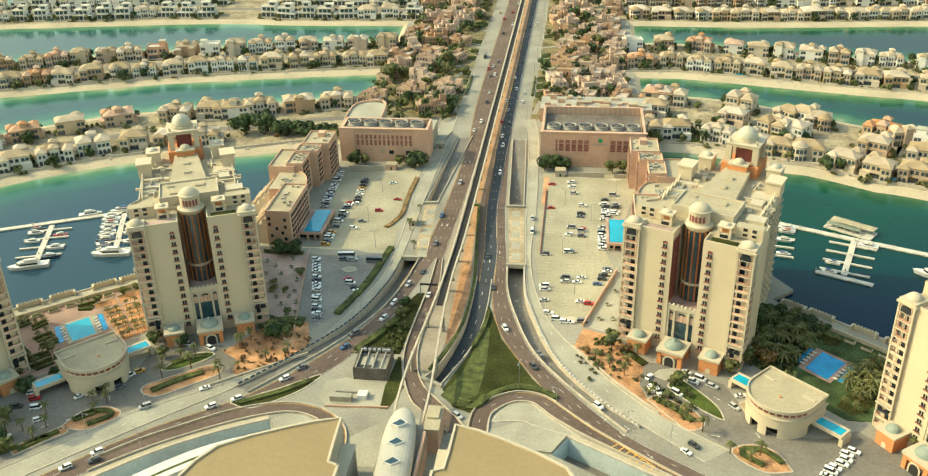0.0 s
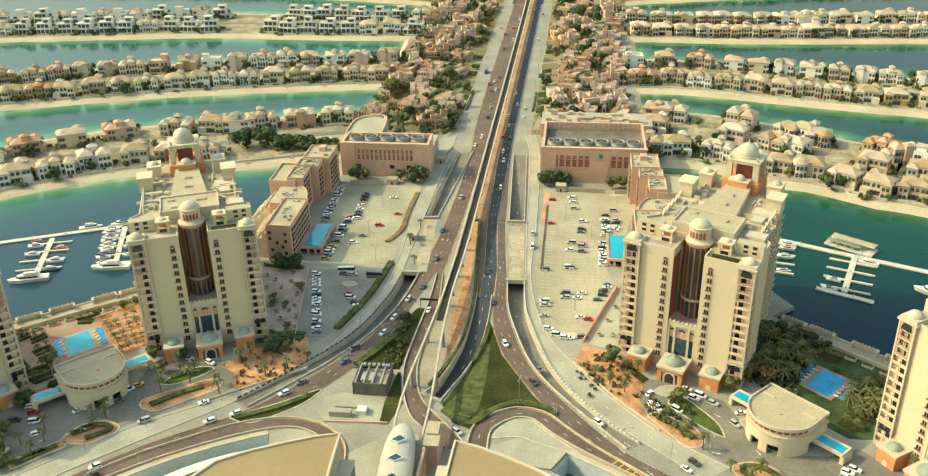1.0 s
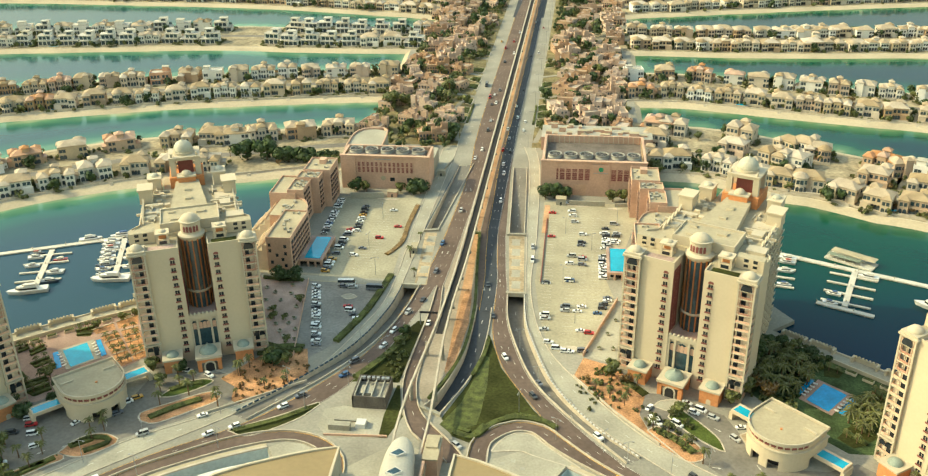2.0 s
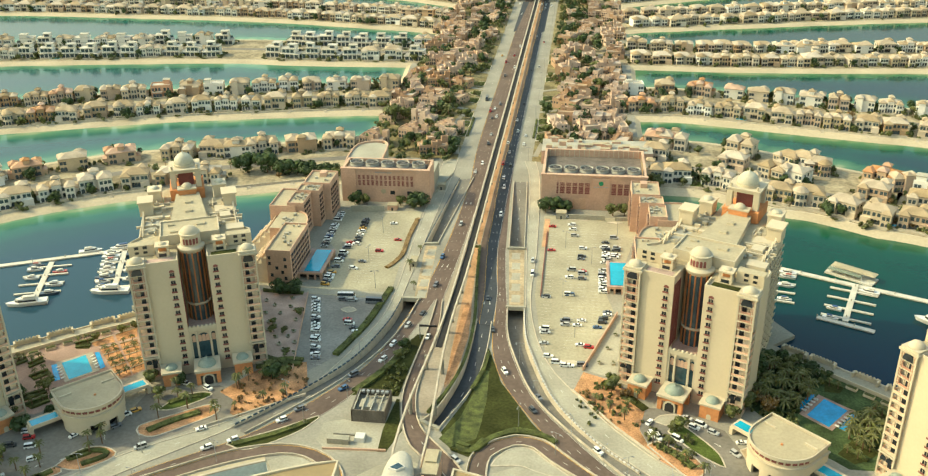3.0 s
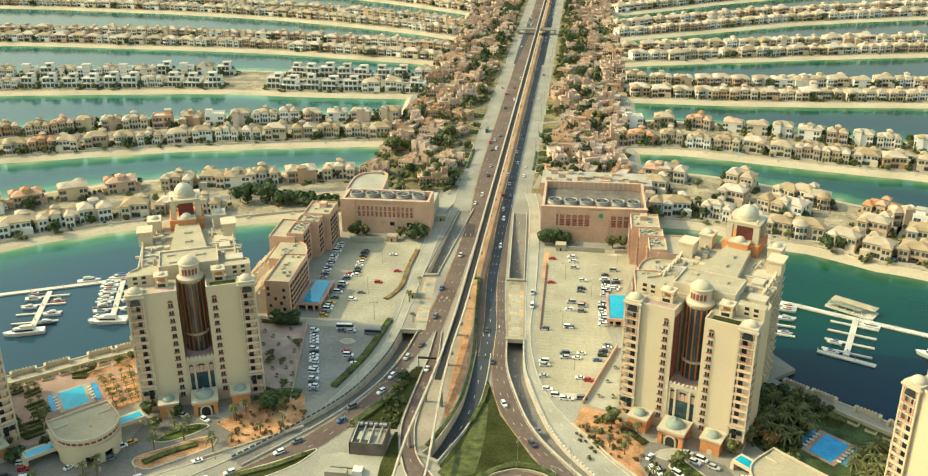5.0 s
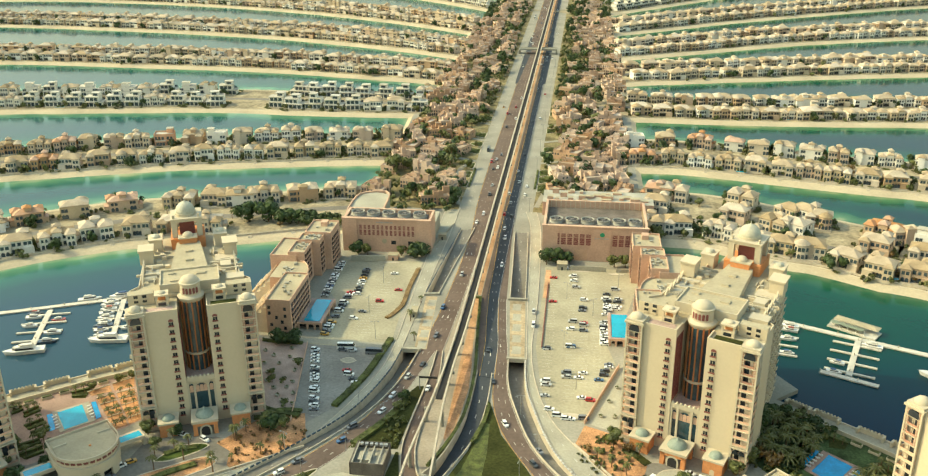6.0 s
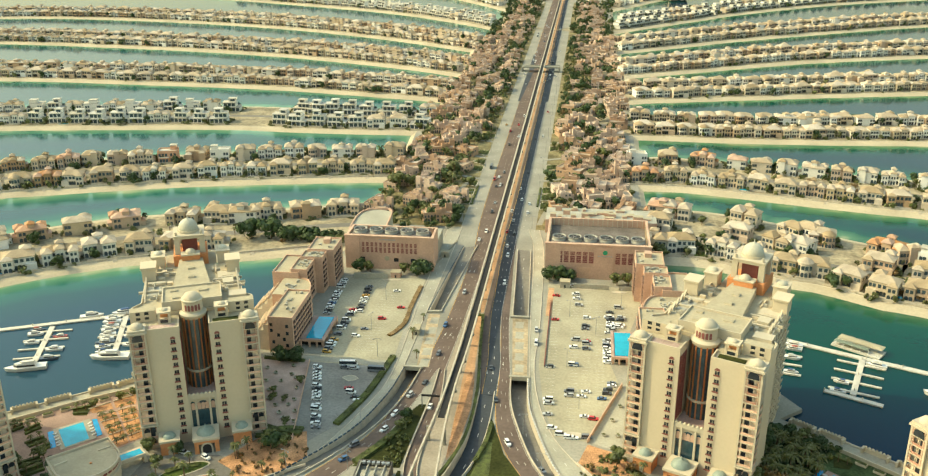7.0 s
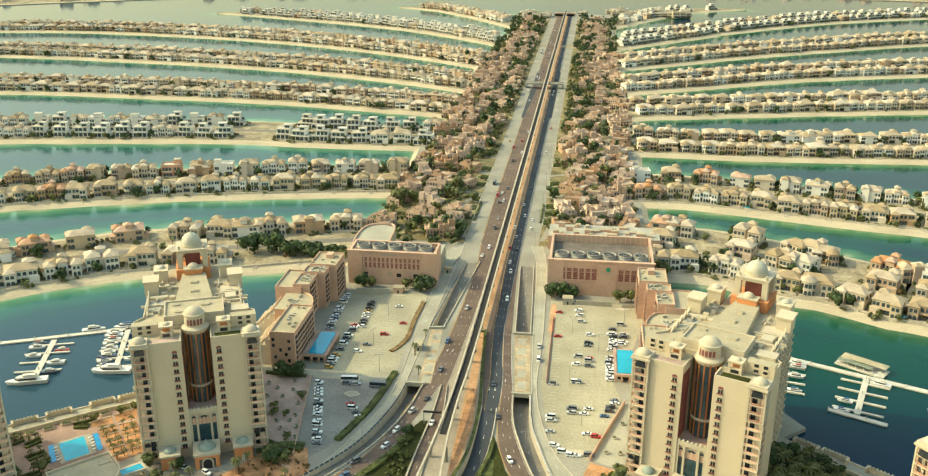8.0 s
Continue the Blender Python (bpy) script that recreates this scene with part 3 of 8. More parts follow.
road("road", [(16, 1980), (16, 1000), (15, 640)], [(23, 1980), (22.5, 1000), (22, 640)], CONC, "pale concrete service road", z=0.04, lanes=2, edge=False)
road("road", [(-24, 1980), (-24, 1000), (-25, 640)], [(-16, 1980), (-16, 1000), (-16, 640)], CONC, "pale concrete service road", z=0.04, lanes=2, edge=False)
road("road", [(112, 282), (91, 301), (71, 321), (53.5, 349), (41.5, 387), (36.5, 425), (32.5, 496), (28, 600), (22, 640)][::-1],
     [(122, 290), (98, 308), (80, 328), (63, 353), (51, 374), (43, 402), (38.5, 439), (38.5, 500), (35, 600), (30, 640)][::-1],
     PALE, "pale concrete service road curving past the towers", z=0.04, lanes=2, kerb=0.25, edge=False)
road("road", [(-36, 640), (-36, 600), (-35, 500), (-34, 426), (-40, 390), (-57, 342), (-81, 318), (-101, 303), (-118, 290), (-137, 270), (-170, 236)],
     [(-26, 640), (-26, 600), (-28, 498), (-29, 430), (-31.5, 402), (-41.5, 368), (-60.5, 337), (-79.5, 312), (-107, 285), (-132, 260), (-163, 228)],
     PALE, "pale concrete service road curving past the towers", z=0.04, lanes=2, kerb=0.25, edge=False)
# ---- apartment towers ----
def windowed(w, h, y=0.0, arched=False):
    """A window in a reveal that faces -y: frame slot 0, glass slot 1; origin at the sill's middle."""
    mb = MB()
    t = 0.18
    for x0, x1, z0, z1 in ((-w / 2 - t, -w / 2, -t, h + t), (w / 2, w / 2 + t, -t, h + t), (-w / 2, w / 2, -t, 0), (-w / 2, w / 2, h, h + t), (-0.06, 0.06, 0, h)):
        mb.box(x0, -0.14, z0, x1, 0.12, z1, 0)
    if arched:
        mb.arch(-w / 2 - 0.2, w / 2 + 0.2, -0.1, h + 0.2, h + 1.5, 2)
    mb.box(-w / 2, -0.03, 0, w / 2, 0.1, h, 1)
    mb.box(-w / 2 - 0.35, -0.75, -0.35, w / 2 + 0.35, 0.1, -0.15, 0)
    mb.box(-w / 2 - 0.33, -0.74, -0.2, w / 2 + 0.33, -0.64, 0.55, 2)
    return mb


WIN_M = one_body(windowed(1.9, 1.9), [CREAML, GLASS, PINKD], ((-0.03, 0.0, 0.4), (0.03, 0.05, 1.4)), "window")
WINA_M = windowed(1.9, 1.9, arched=True).mesh("window", [CREAML, GLASS, PINKD])
SIDEWIN_M = one_body(MB().box(-1.5, -0.12, -0.05, 1.5, 0.1, 2.0, 0).box(-1.7, -0.95, -0.4, 1.7, 0.09, -0.02, 1).box(-1.72, -1.0, -0.5, 1.72, -0.9, 0.6, 1), [GLASS, CREAM], ((-0.5, -0.1, 0.5), (0.5, 0.05, 1)), "window")


RAILING = mat("rose_railing", (0.64, 0.41, 0.29), 0.8, 0.15, 0.2, 1.5)


LATTICE = mat("rose_lattice_panel", (0.40, 0.215, 0.15), 0.85, 0.15, 0.2, 1.5)
BALCWALL = mat("balcony_render", (0.66, 0.54, 0.40), 0.85, 0.1, 0.2, 1.2)


def balcony_meshes(lattice):
    """One storey of a corner bay, 7 m square, 3.4 m high, open to the front and to the outer side: frame, balustrade, room wall and glazing."""
    frame_ = MB().box(-3.55, -3.55, 0, 3.55, 3.55, 0.35, 0)
    for x, y in ((-3.2, -3.2), (3.2, -3.2), (-3.2, 3.2), (3.2, 3.2)):
        frame_.box(x - 0.35, y - 0.35, 0.35, x + 0.35, y + 0.35, 3.4, 0)
    rail = MB().box(-3.3, -3.36, 0.35, 3.3, -3.2, 1.2, 0)
    for s in (-1, 1):
        rail.box(s * 3.27 - 0.08, -3.3, 0.35, s * 3.27 + 0.08, 2.85, 1.2, 0)
    room = MB().box(-2.6, -1.9, 0.35, 2.6, 3.3, 3.4, 0).box(0.55, -2.2, 0.35, 0.85, -1.9, 3.4, 0)
    glass = MB().box(-1.9, -2.0, 0.35, 0.0, -1.9, 2.6, 0).box(-2.66, 0.3, 0.35, 2.66, 2.3, 2.6, 0)
    if lattice:
        for s in (-1, 1):
            for k in range(3):
                rail.box(s * 2.6 - 0.32, -3.5, 0.5 + k, s * 2.6 + 0.32, -3.3, 0.62 + k, 1)
                rail.box(s * 3.4 - 0.16, -2.7 + k * 0.8, 0.4, s * 3.4 + 0.16, -2.5 + k * 0.8, 3.38, 1)
            rail.box(s * 2.2 - 0.1, -3.52, 0.36, s * 2.2 + 0.1, -3.29, 3.37, 1)
            x0, x1 = sorted((s * 1.75, s * 2.85))
            rail.box(x0, -3.35, 0.37, x1, -3.22, 3.39, 0)
            rail.box(s * 3.3 - 0.05, -2.85, 1.0, s * 3.3 + 0.05, 2.84, 3.39, 0)
            for k in range(4):
                rail.box(s * 3.41 - 0.18, -3.0, 0.5 + k * 0.8, s * 3.41 + 0.18, 2.8, 0.68 + k * 0.8, 1)
    return (frame_.mesh("balcony", CREAML), one_body(rail, [LATTICE if lattice else RAILING, CREAML], ((-1, -3.31, 0.5), (1, -3.24, 0.9)), "balustrade"), room.mesh("room_wall", BALCWALL), glass.mesh("glazing", GLASS))


BALC_M, LATT_M = balcony_meshes(False), balcony_meshes(True)


def balcony(host, meshes, at):
    b = part("balcony", meshes[0], None, host, at=at)
    for nm, me in zip(("balustrade", "room_wall", "glazing"), meshes[1:]):
        part(nm, me, None, b)


def finned_parapet(n):
    """A row of sloping fins along a roof edge."""
    mb = MB()
    for i in range(n):
        y = i * 5.0
        mb.face([(0, y, 0), (0, y + 3.6, 0), (0, y + 3.6, 3.2), (0, y, 0.8)])
        mb.face([(0.7, y, 0), (0.7, y, 0.8), (0.7, y + 3.6, 3.2), (0.7, y + 3.6, 0)])
        mb.face([(0, y, 0.8), (0, y + 3.6, 3.2), (0.7, y + 3.6, 3.2), (0.7, y, 0.8)])
        mb.face([(0, y + 3.6, 0), (0.7, y + 3.6, 0), (0.7, y + 3.6, 3.2), (0, y + 3.6, 3.2)])
        mb.face([(0, y, 0), (0, y, 0.8), (0.7, y, 0.8), (0.7, y, 0)])
    return mb


def tower(at, side_windows=()):
    host = thing("apartment_tower", "cream rendered apartment tower with domed corner bays and a glass bow", "building", at, "apartment towers")
    H = 57.0
    # shell
    for s in (-1, 1):
        mb = MB()
        x0, x1 = sorted((s * 6.2, s * 20.2))
        mb.box(x0, -2.0, 0, x1, 13, H, 0, 1)
        # parapet of the front terraces
        mb.box(x0, -2.0, H, x1, -1.5, H + 1.0)
        xa, xb = sorted((s * 6.2, s * 6.7))
        mb.box(xa, -1.5, H, xb, 6, H + 1.0)
        part("front_block", mb, [CREAM, ROOFC], host)
    mb = MB()
    mb.prism([(-26.5, 13), (26.5, 13), (26.5, 20), (22.6, 24), (21.0, 64), (-21.0, 64), (-22.6, 24), (-26.5, 20)], 0, 58.5, 0, 1)
    part("main_block", mb, [CREAM, ROOFC], host)
    part("back_block", MB().box(-12, 64, 0, 12, 84, 58, 0, 1), [CREAM, ROOFC], host)
    for s in (-1, 1):
        x0, x1 = sorted((s * 20.2, s * 26.5))
        part("shoulder_block", MB().box(x0, 4.2, 0, x1, 13, H, 0, 1), [CREAM, ROOFC], host)
    # upper roofs
    mb = MB()
    mb.box(-13, 14, 58.5, 13, 31, 62.2, 0, 1)
    mb.prism([(-8.5, 31.02), (8.5, 31.02), (5.5, 66), (-5.5, 66)], 58.5, 62.0, 0, 1)
    for x, y, w, d in ((-6, 20, 5, 4), (5, 25, 4, 3), (0, 42, 3, 2.5), (0, 53, 3, 2.5), (-8, 27, 3, 2)):
        mb.box(x - w / 2, y - d / 2, 62.0, x + w / 2, y + d / 2, 62.9, 0, 1)
    part("upper_roof", mb, [CREAML, ROOFC], host)
    for x0, y0, x1, y1, h in ((9.5, 33, 24, 34, 1.2), (9.5, 41, 19, 42, 1.5), (-24, 36, -10, 37, 1.0), (12, 44, 22, 52, 1.0), (-20, 44, -12, 46, 1.4), (14, 34.5, 19, 40, 2.2), (16, 20, 24, 26, 1.6)):
        part("roof_duct", MB().box(x0, y0, 58.5, x1, y1, 58.5 + h), CREAML, host, "low service duct on the roof")
    rr = random.Random(2)
    for i in range(40):
        x, y = rr.uniform(9.5, 19) * rr.choice((-1, 1)), rr.uniform(25, 62)
        w, d, h = rr.choice(((rr.uniform(2, 6), 0.5, 1.3), (0.5, rr.uniform(2, 7), 1.3), (rr.uniform(1, 2.5), rr.uniform(1, 2.5), rr.uniform(0.8, 2.2))))
        part("roof_upstand", MB().box(x, y, 58.5, x + w, y + d, 58.5 + h), CREAM if i % 3 else ROOFG, host)
    for a in ((-13, 14, 13, 14.5), (-13, 30.5, 13, 31), (-13, 14.5, -12.5, 30.5), (12.5, 14.5, 13, 30.5)):
        part("roof_kerb", MB().box(a[0], a[1], 62.2, a[2], a[3], 63.0), CREAML, host)
    for s in (-1, 1):
        part("roof_court", MB().box(min(s * 14, s * 20), 33, 58.52, max(s * 14, s * 20), 47, 58.6), ROOFG, host)
        part("terrace_floor", MB().box(min(s * 8, s * 19), 0, H + 0.02, max(s * 8, s * 19), 4, H + 0.1), GRASS if s > 0 else PINKPAVE, host)
    for s in (-1, 1):
        line = [(26.5, 13), (26.5, 20), (22.6, 24), (21.0, 64)]
        mb = MB()
        for (xa, ya), (xb, yb) in zip(line, line[1:]):
            mb.add(MB().prism([(xa - 0.5, ya), (xa, ya), (xb, yb), (xb - 0.5, yb)], 58.5, 59.4).flip(s))
        part("parapet", mb, CREAML, host)
        part("fin_row", finned_parapet(5), CREAM, host, at=pose(s * 20.9 - 0.35, 25, 58.5))
        mb = MB()
        x0, x1 = sorted((s * 16.5, s * 22.6))
        mb.box(x0, 50, 58.5, x1, 58, 65, 0).box(x0 - 0.6, 49.4, 65, x1 + 0.6, 58.6, 65.8, 0)
        part("roof_house", mb, CREAM, host)
        # stepped block with pairs of windows behind the terrace
        mb = MB()
        x0, x1 = sorted((s * 15.5, s * 26.5))
        mb.box(x0, 8.5, H, x1, 13, 62.1, 0, 1)
        part("penthouse_block", mb, [CREAM, ROOFC], host)
        for k in range(2):
            for z in (H + 0.7, H + 2.9):
                part("window", SIDEWIN_M, None, host, at=Matrix.Translation((s * (19.5 + k * 3.6), 8.5, z)) @ Matrix.Diagonal((0.6, 0.4, 0.9, 1)))
        # small domed belvedere on the terrace
        cx = s * 12.2
        b = part("belvedere", MB().box(cx - 2.7, 4.5, H, cx + 2.7, 9.5, H + 2.3), CREAM, host)
        for px in (-2.3, 2.3):
            for py in (4.9, 9.1):
                part("post", MB().box(cx + px - 0.4, py - 0.4, H + 2.3, cx + px + 0.4, py + 0.4, H + 4.8), CREAM, b)
        part("canopy", MB().box(cx - 3.0, 4.2, H + 4.8, cx + 3.0, 9.8, H + 5.5), CREAM, b)
        part("window", MB().box(cx - 1.6, 4.42, H + 0.4, cx + 1.6, 4.6, H + 1.9), GLASS, b)
        part("core", MB().box(cx - 1.5, 6.2, H + 2.3, cx + 1.5, 8.0, H + 4.8), ORANGE, b)
        part("dome", MB().dome(cx, 7, 1.8, H + 5.5, 1.0), CREAML, b, smooth=True)
        # corner bay: open storeys, roof and dome
        for i in range(15):
            z = 1.2 + 3.7 * i
            balcony(host, LATT_M if i >= 11 else BALC_M, Matrix.Translation((s * 23.6, 0.2, z)) @ Matrix.Diagonal((s, 1, 1.088, 1)))
        mb = MB()
        cx = s * 23.6
        part("bay_plinth", MB().box(cx - 3.4, -3.2, 0, cx + 3.4, 3.7, 1.2), CREAML, host)
        part("bay_band", MB().box(cx - 3.8, -3.75, 11.3, cx + 3.8, 4.0, 11.9), CREAML, host)
        for q in (-1.3, 1.3):
            part("bay_arch", MB().arch(cx + q - 1.2, cx + q + 1.2, -3.5, 8.6, 10.6, 0, depth=0.3), GLASS, host)
        part("bay_arch", MB().arch(cx - 2.2, cx + 2.2, -3.45, 53.4, 56.4, 0, depth=0.3), GLASS, host)
        mb.box(cx - 4.1, -3.9, 56.7, cx + 4.1, 4.3, 57.6)
        mb.prism([(cx - 3.6, -3.4), (cx + 3.6, -3.4), (cx + 3.6, 3.8), (cx - 3.6, 3.8)], 57.6, 58.6)
        bay = part("corner_bay_roof", mb, CREAML, host)
        part("dome", MB().lathe(cx, 0.2, [(2.9, 58.6), (2.9, 58.9), (2.5, 59.7), (1.7, 60.4), (0.8, 60.8), (0.1, 60.9)]), CREAML, bay, smooth=True)
        # windows up the front
        for i in range(13):
            part("window", WINA_M if i == 12 else WIN_M, None, host, at=pose(s * 9.3, -2.0, 5.2 + 3.75 * i))
        # windows up the sides
        for j in range(8 if s in side_windows else 0):
            for i in range(14):
                part("window", SIDEWIN_M, None, host, at=pose(s * (22.4 - j * 0.22), 27.5 + j * 5.0, 5.5 + 3.6 * i, 0, 0, 90 * s))
        # entrance lodges
        mb = MB()
        cx = s * 15.7
        mb.box(cx - 4, -10.3, 0, cx + 4, -2.3, 6.3, 0).box(cx - 4.5, -10.8, 6.3, cx + 4.5, -2.0, 7.2, 1)
        mb.arch(cx - 1.0, cx + 1.0, -10.36, 0, 2.6, 2)
        lodge = part("lodge", mb, [ORANGE, CREAML, CREAM], host, "square stone lodge with a small dome")
        part("dome", MB().lathe(cx, -6.5, [(2.9, 7.2), (2.8, 7.6), (2.2, 8.5), (1.2, 9.1), (0.1, 9.3)]), DOMET, lodge, smooth=True)
        # maroon strips on the recess's inner walls
        x0, x1 = sorted((s * 6.18, s * 6.02))
        for y in (-0.2, 2.7, 5.6):
            part("inner_strip", MB().box(x0, y - 1.15, 24, x1, y + 1.15, 54), PINKD, host)
    # recess: hall with tall arches, terrace above, glass bow with turret
    mb = MB()
    mb.box(-6.15, -0.8, 0, 6.15, 13.2, 22.5, 0, 1)
    mb.box(-6.15, -1.6, 21.2, 6.15, -0.8, 23.4, 0)
    for x in (-5.7, -3.0, 3.0, 5.7):
        mb.box(x - 0.45, -1.7, 0, x + 0.45, -0.8, 21.2, 0)
    for k in range(-3, 4):
        mb.lathe(k * 1.8, -1.2, [(0.7, 23.4), (0.6, 23.8), (0.1, 24.3)], 8, 0)
    hall = part("entrance_hall", mb, [CREAML, PINKPAVE], host)
    for x0, x1 in ((-5.25, -3.45), (-2.55, 2.55), (3.45, 5.25)):
        part("arched_window", MB().arch(x0, x1, -0.95, 0.5, 19.8, 0), BGLASS, hall)
        ring = MB()
        w = x1 - x0
        for k in range(3 if w > 3 else 1):
            c = x0 + w * (k + 0.5) / (3 if w > 3 else 1)
            ring.arch(c - 0.78, c + 0.78, -1.05, 15.5, 19.0, 0)
        part("arch_tracery", ring, PINK, hall)
    mb = MB().lathe(0, 11, [(5.0, 22.5), (5.0, 58.5)], 20)
    bow = part("glass_bow", mb, BGLASS, host)
    for k in range(7):
        a = -math.pi / 2 + (k - 3) * 0.46
        part("mullion", MB().box(-0.3, -0.35, 22.5, 0.3, 0.2, 58.5), BRONZE, bow, at=Matrix.Translation((5.0 * math.cos(a), 11 + 5.0 * math.sin(a), 0)) @ pose(0, 0, 0, 0, 0, math.degrees(a) + 90))
    part("ring_cornice", MB().lathe(0, 11, [(5.1, 30.2), (5.6, 30.8), (5.8, 31.4), (5.1, 31.6)], 20), CREAML, bow, smooth=True)
    mb = MB().lathe(0, 11, [(5.0, 56.3), (5.8, 57.6), (6.0, 58.5), (5.2, 59.0), (4.5, 59.4), (4.3, 64.1), (4.8, 64.5), (4.8, 65.0), (4.1, 65.1)], 20)
    turret = part("turret", mb, CREAML, host)
    part("dome", MB().lathe(0, 11, [(4.1, 65.0), (3.8, 65.9), (3.0, 66.9), (1.6, 67.6), (0.2, 67.9)], 20), CREAML, turret, smooth=True)
    for k in range(5):
        a = -math.pi / 2 + (k - 2) * 0.34
        part("turret_window", MB().arch(-0.55, 0.55, -0.08, 60.3, 63.2, 0), PINKD, turret, at=Matrix.Translation((4.4 * math.cos(a), 11 + 4.4 * math.sin(a), 0)) @ pose(0, 0, 0, 0, 0, math.degrees(a) + 90))
    # porch with dome
    mb = MB()
    for x in (-4.4, 4.4):
        for y in (-12.4, -3.6):
            mb.box(x - 0.9, y - 0.9, 0, x + 0.9, y + 0.9, 6.2, 0)
    mb.box(-5.3, -13.3, 4.8, 5.3, -2.7, 6.4, 0).box(-5.8, -13.8, 6.4, 5.8, -2.2, 7.6, 1)
    mb.arch(-2.6, 2.6, -13.35, 0, 5.4, 2)
    # doorway drawn as a near-black panel for the shade inside
    mb.arch(-1.9, 1.9, -13.42, 0, 4.6, 3)
    porch = part("porch", mb, [ORANGE, CREAML, CREAML, DARK], host, "square stone porch with a grey-green dome")
    part("dome", MB().lathe(0, -8, [(4.1, 7.6), (4.0, 8.1), (3.2, 9.4), (1.9, 10.2), (0.4, 10.5), (0.25, 11.6), (0.02, 12.0)]), DOMET, porch, smooth=True)
    # great dome at the back
    mb = MB()
    mb.box(-8.2, 67, 58, 8.2, 84, 63.5, 0)
    mb.box(-4.2, 63.5, 58, 4.2, 68, 64.5, 0)
    crown = part("dome_base", mb, ORANGE, host, "orange rendered base of the great dome")
    part("small_dome", MB().box(-4.6, 63.2, 64.5, 4.6, 68.5, 65.2).dome(0, 66, 2.6, 65.2, 2.2), CREAML, crown, smooth=False)
    mb = MB()
    for x in (-6.0, 6.0):
        for y in (70.0, 81.5):
            mb.box(x - 1.3, y - 1.3, 63.5, x + 1.3, y + 1.3, 71.8, 0)
    mb.box(-7.2, 68.8, 71.4, 7.2, 82.8, 72.6, 0).box(-7.6, 68.4, 72.6, 7.6, 83.2, 73.2, 0)
    mb.box(-3.6, 72.5, 63.5, 3.6, 79, 71.4, 1)
    mb.cyl(0, 75.8, 5.2, 73.2, 74.4, 20, 0)
    for x in (-6, 6):
        mb.cyl(x, 70, 0.6, 73.2, 75.0, 8, 0)
    lantern = part("lantern", mb, [CREAML, PINKD], crown)
    part("great_dome", MB().lathe(0, 75.8, [(4.7, 74.4), (4.8, 75.0), (4.6, 76.0), (3.9, 77.6), (2.8, 78.8), (1.4, 79.5), (0.4, 79.8), (0.2, 81.0), (0.05, 81.6)], 24), DOMEG, crown, smooth=True)
    for s in (-1, 1):
        mb = MB().box(s * 15.5 - 3, 66, 0, s * 15.5 + 3, 74, 64, 0).box(s * 15.5 - 3.4, 65.6, 64, s * 15.5 + 3.4, 74.4, 64.6, 0).dome(s * 15.5, 70, 2.2, 64.6, 1.6, 12, 1)
        part("side_turret", mb, [CREAM, DOMEG], host)
    return host


first = tower(pose(-106.0, 355.0, 0, 0, 0, 23))
tower(pose(108.4, 355.2, 0, 0, 0, -24) @ Matrix.Diagonal((1.03, 1, 1, 1)), (1,))
copy_thing(first, pose(197.0, 290.0, 0, 0, 0, -55))
copy_thing(first, pose(-190.5, 293.0, 0, 0, 0, 53))
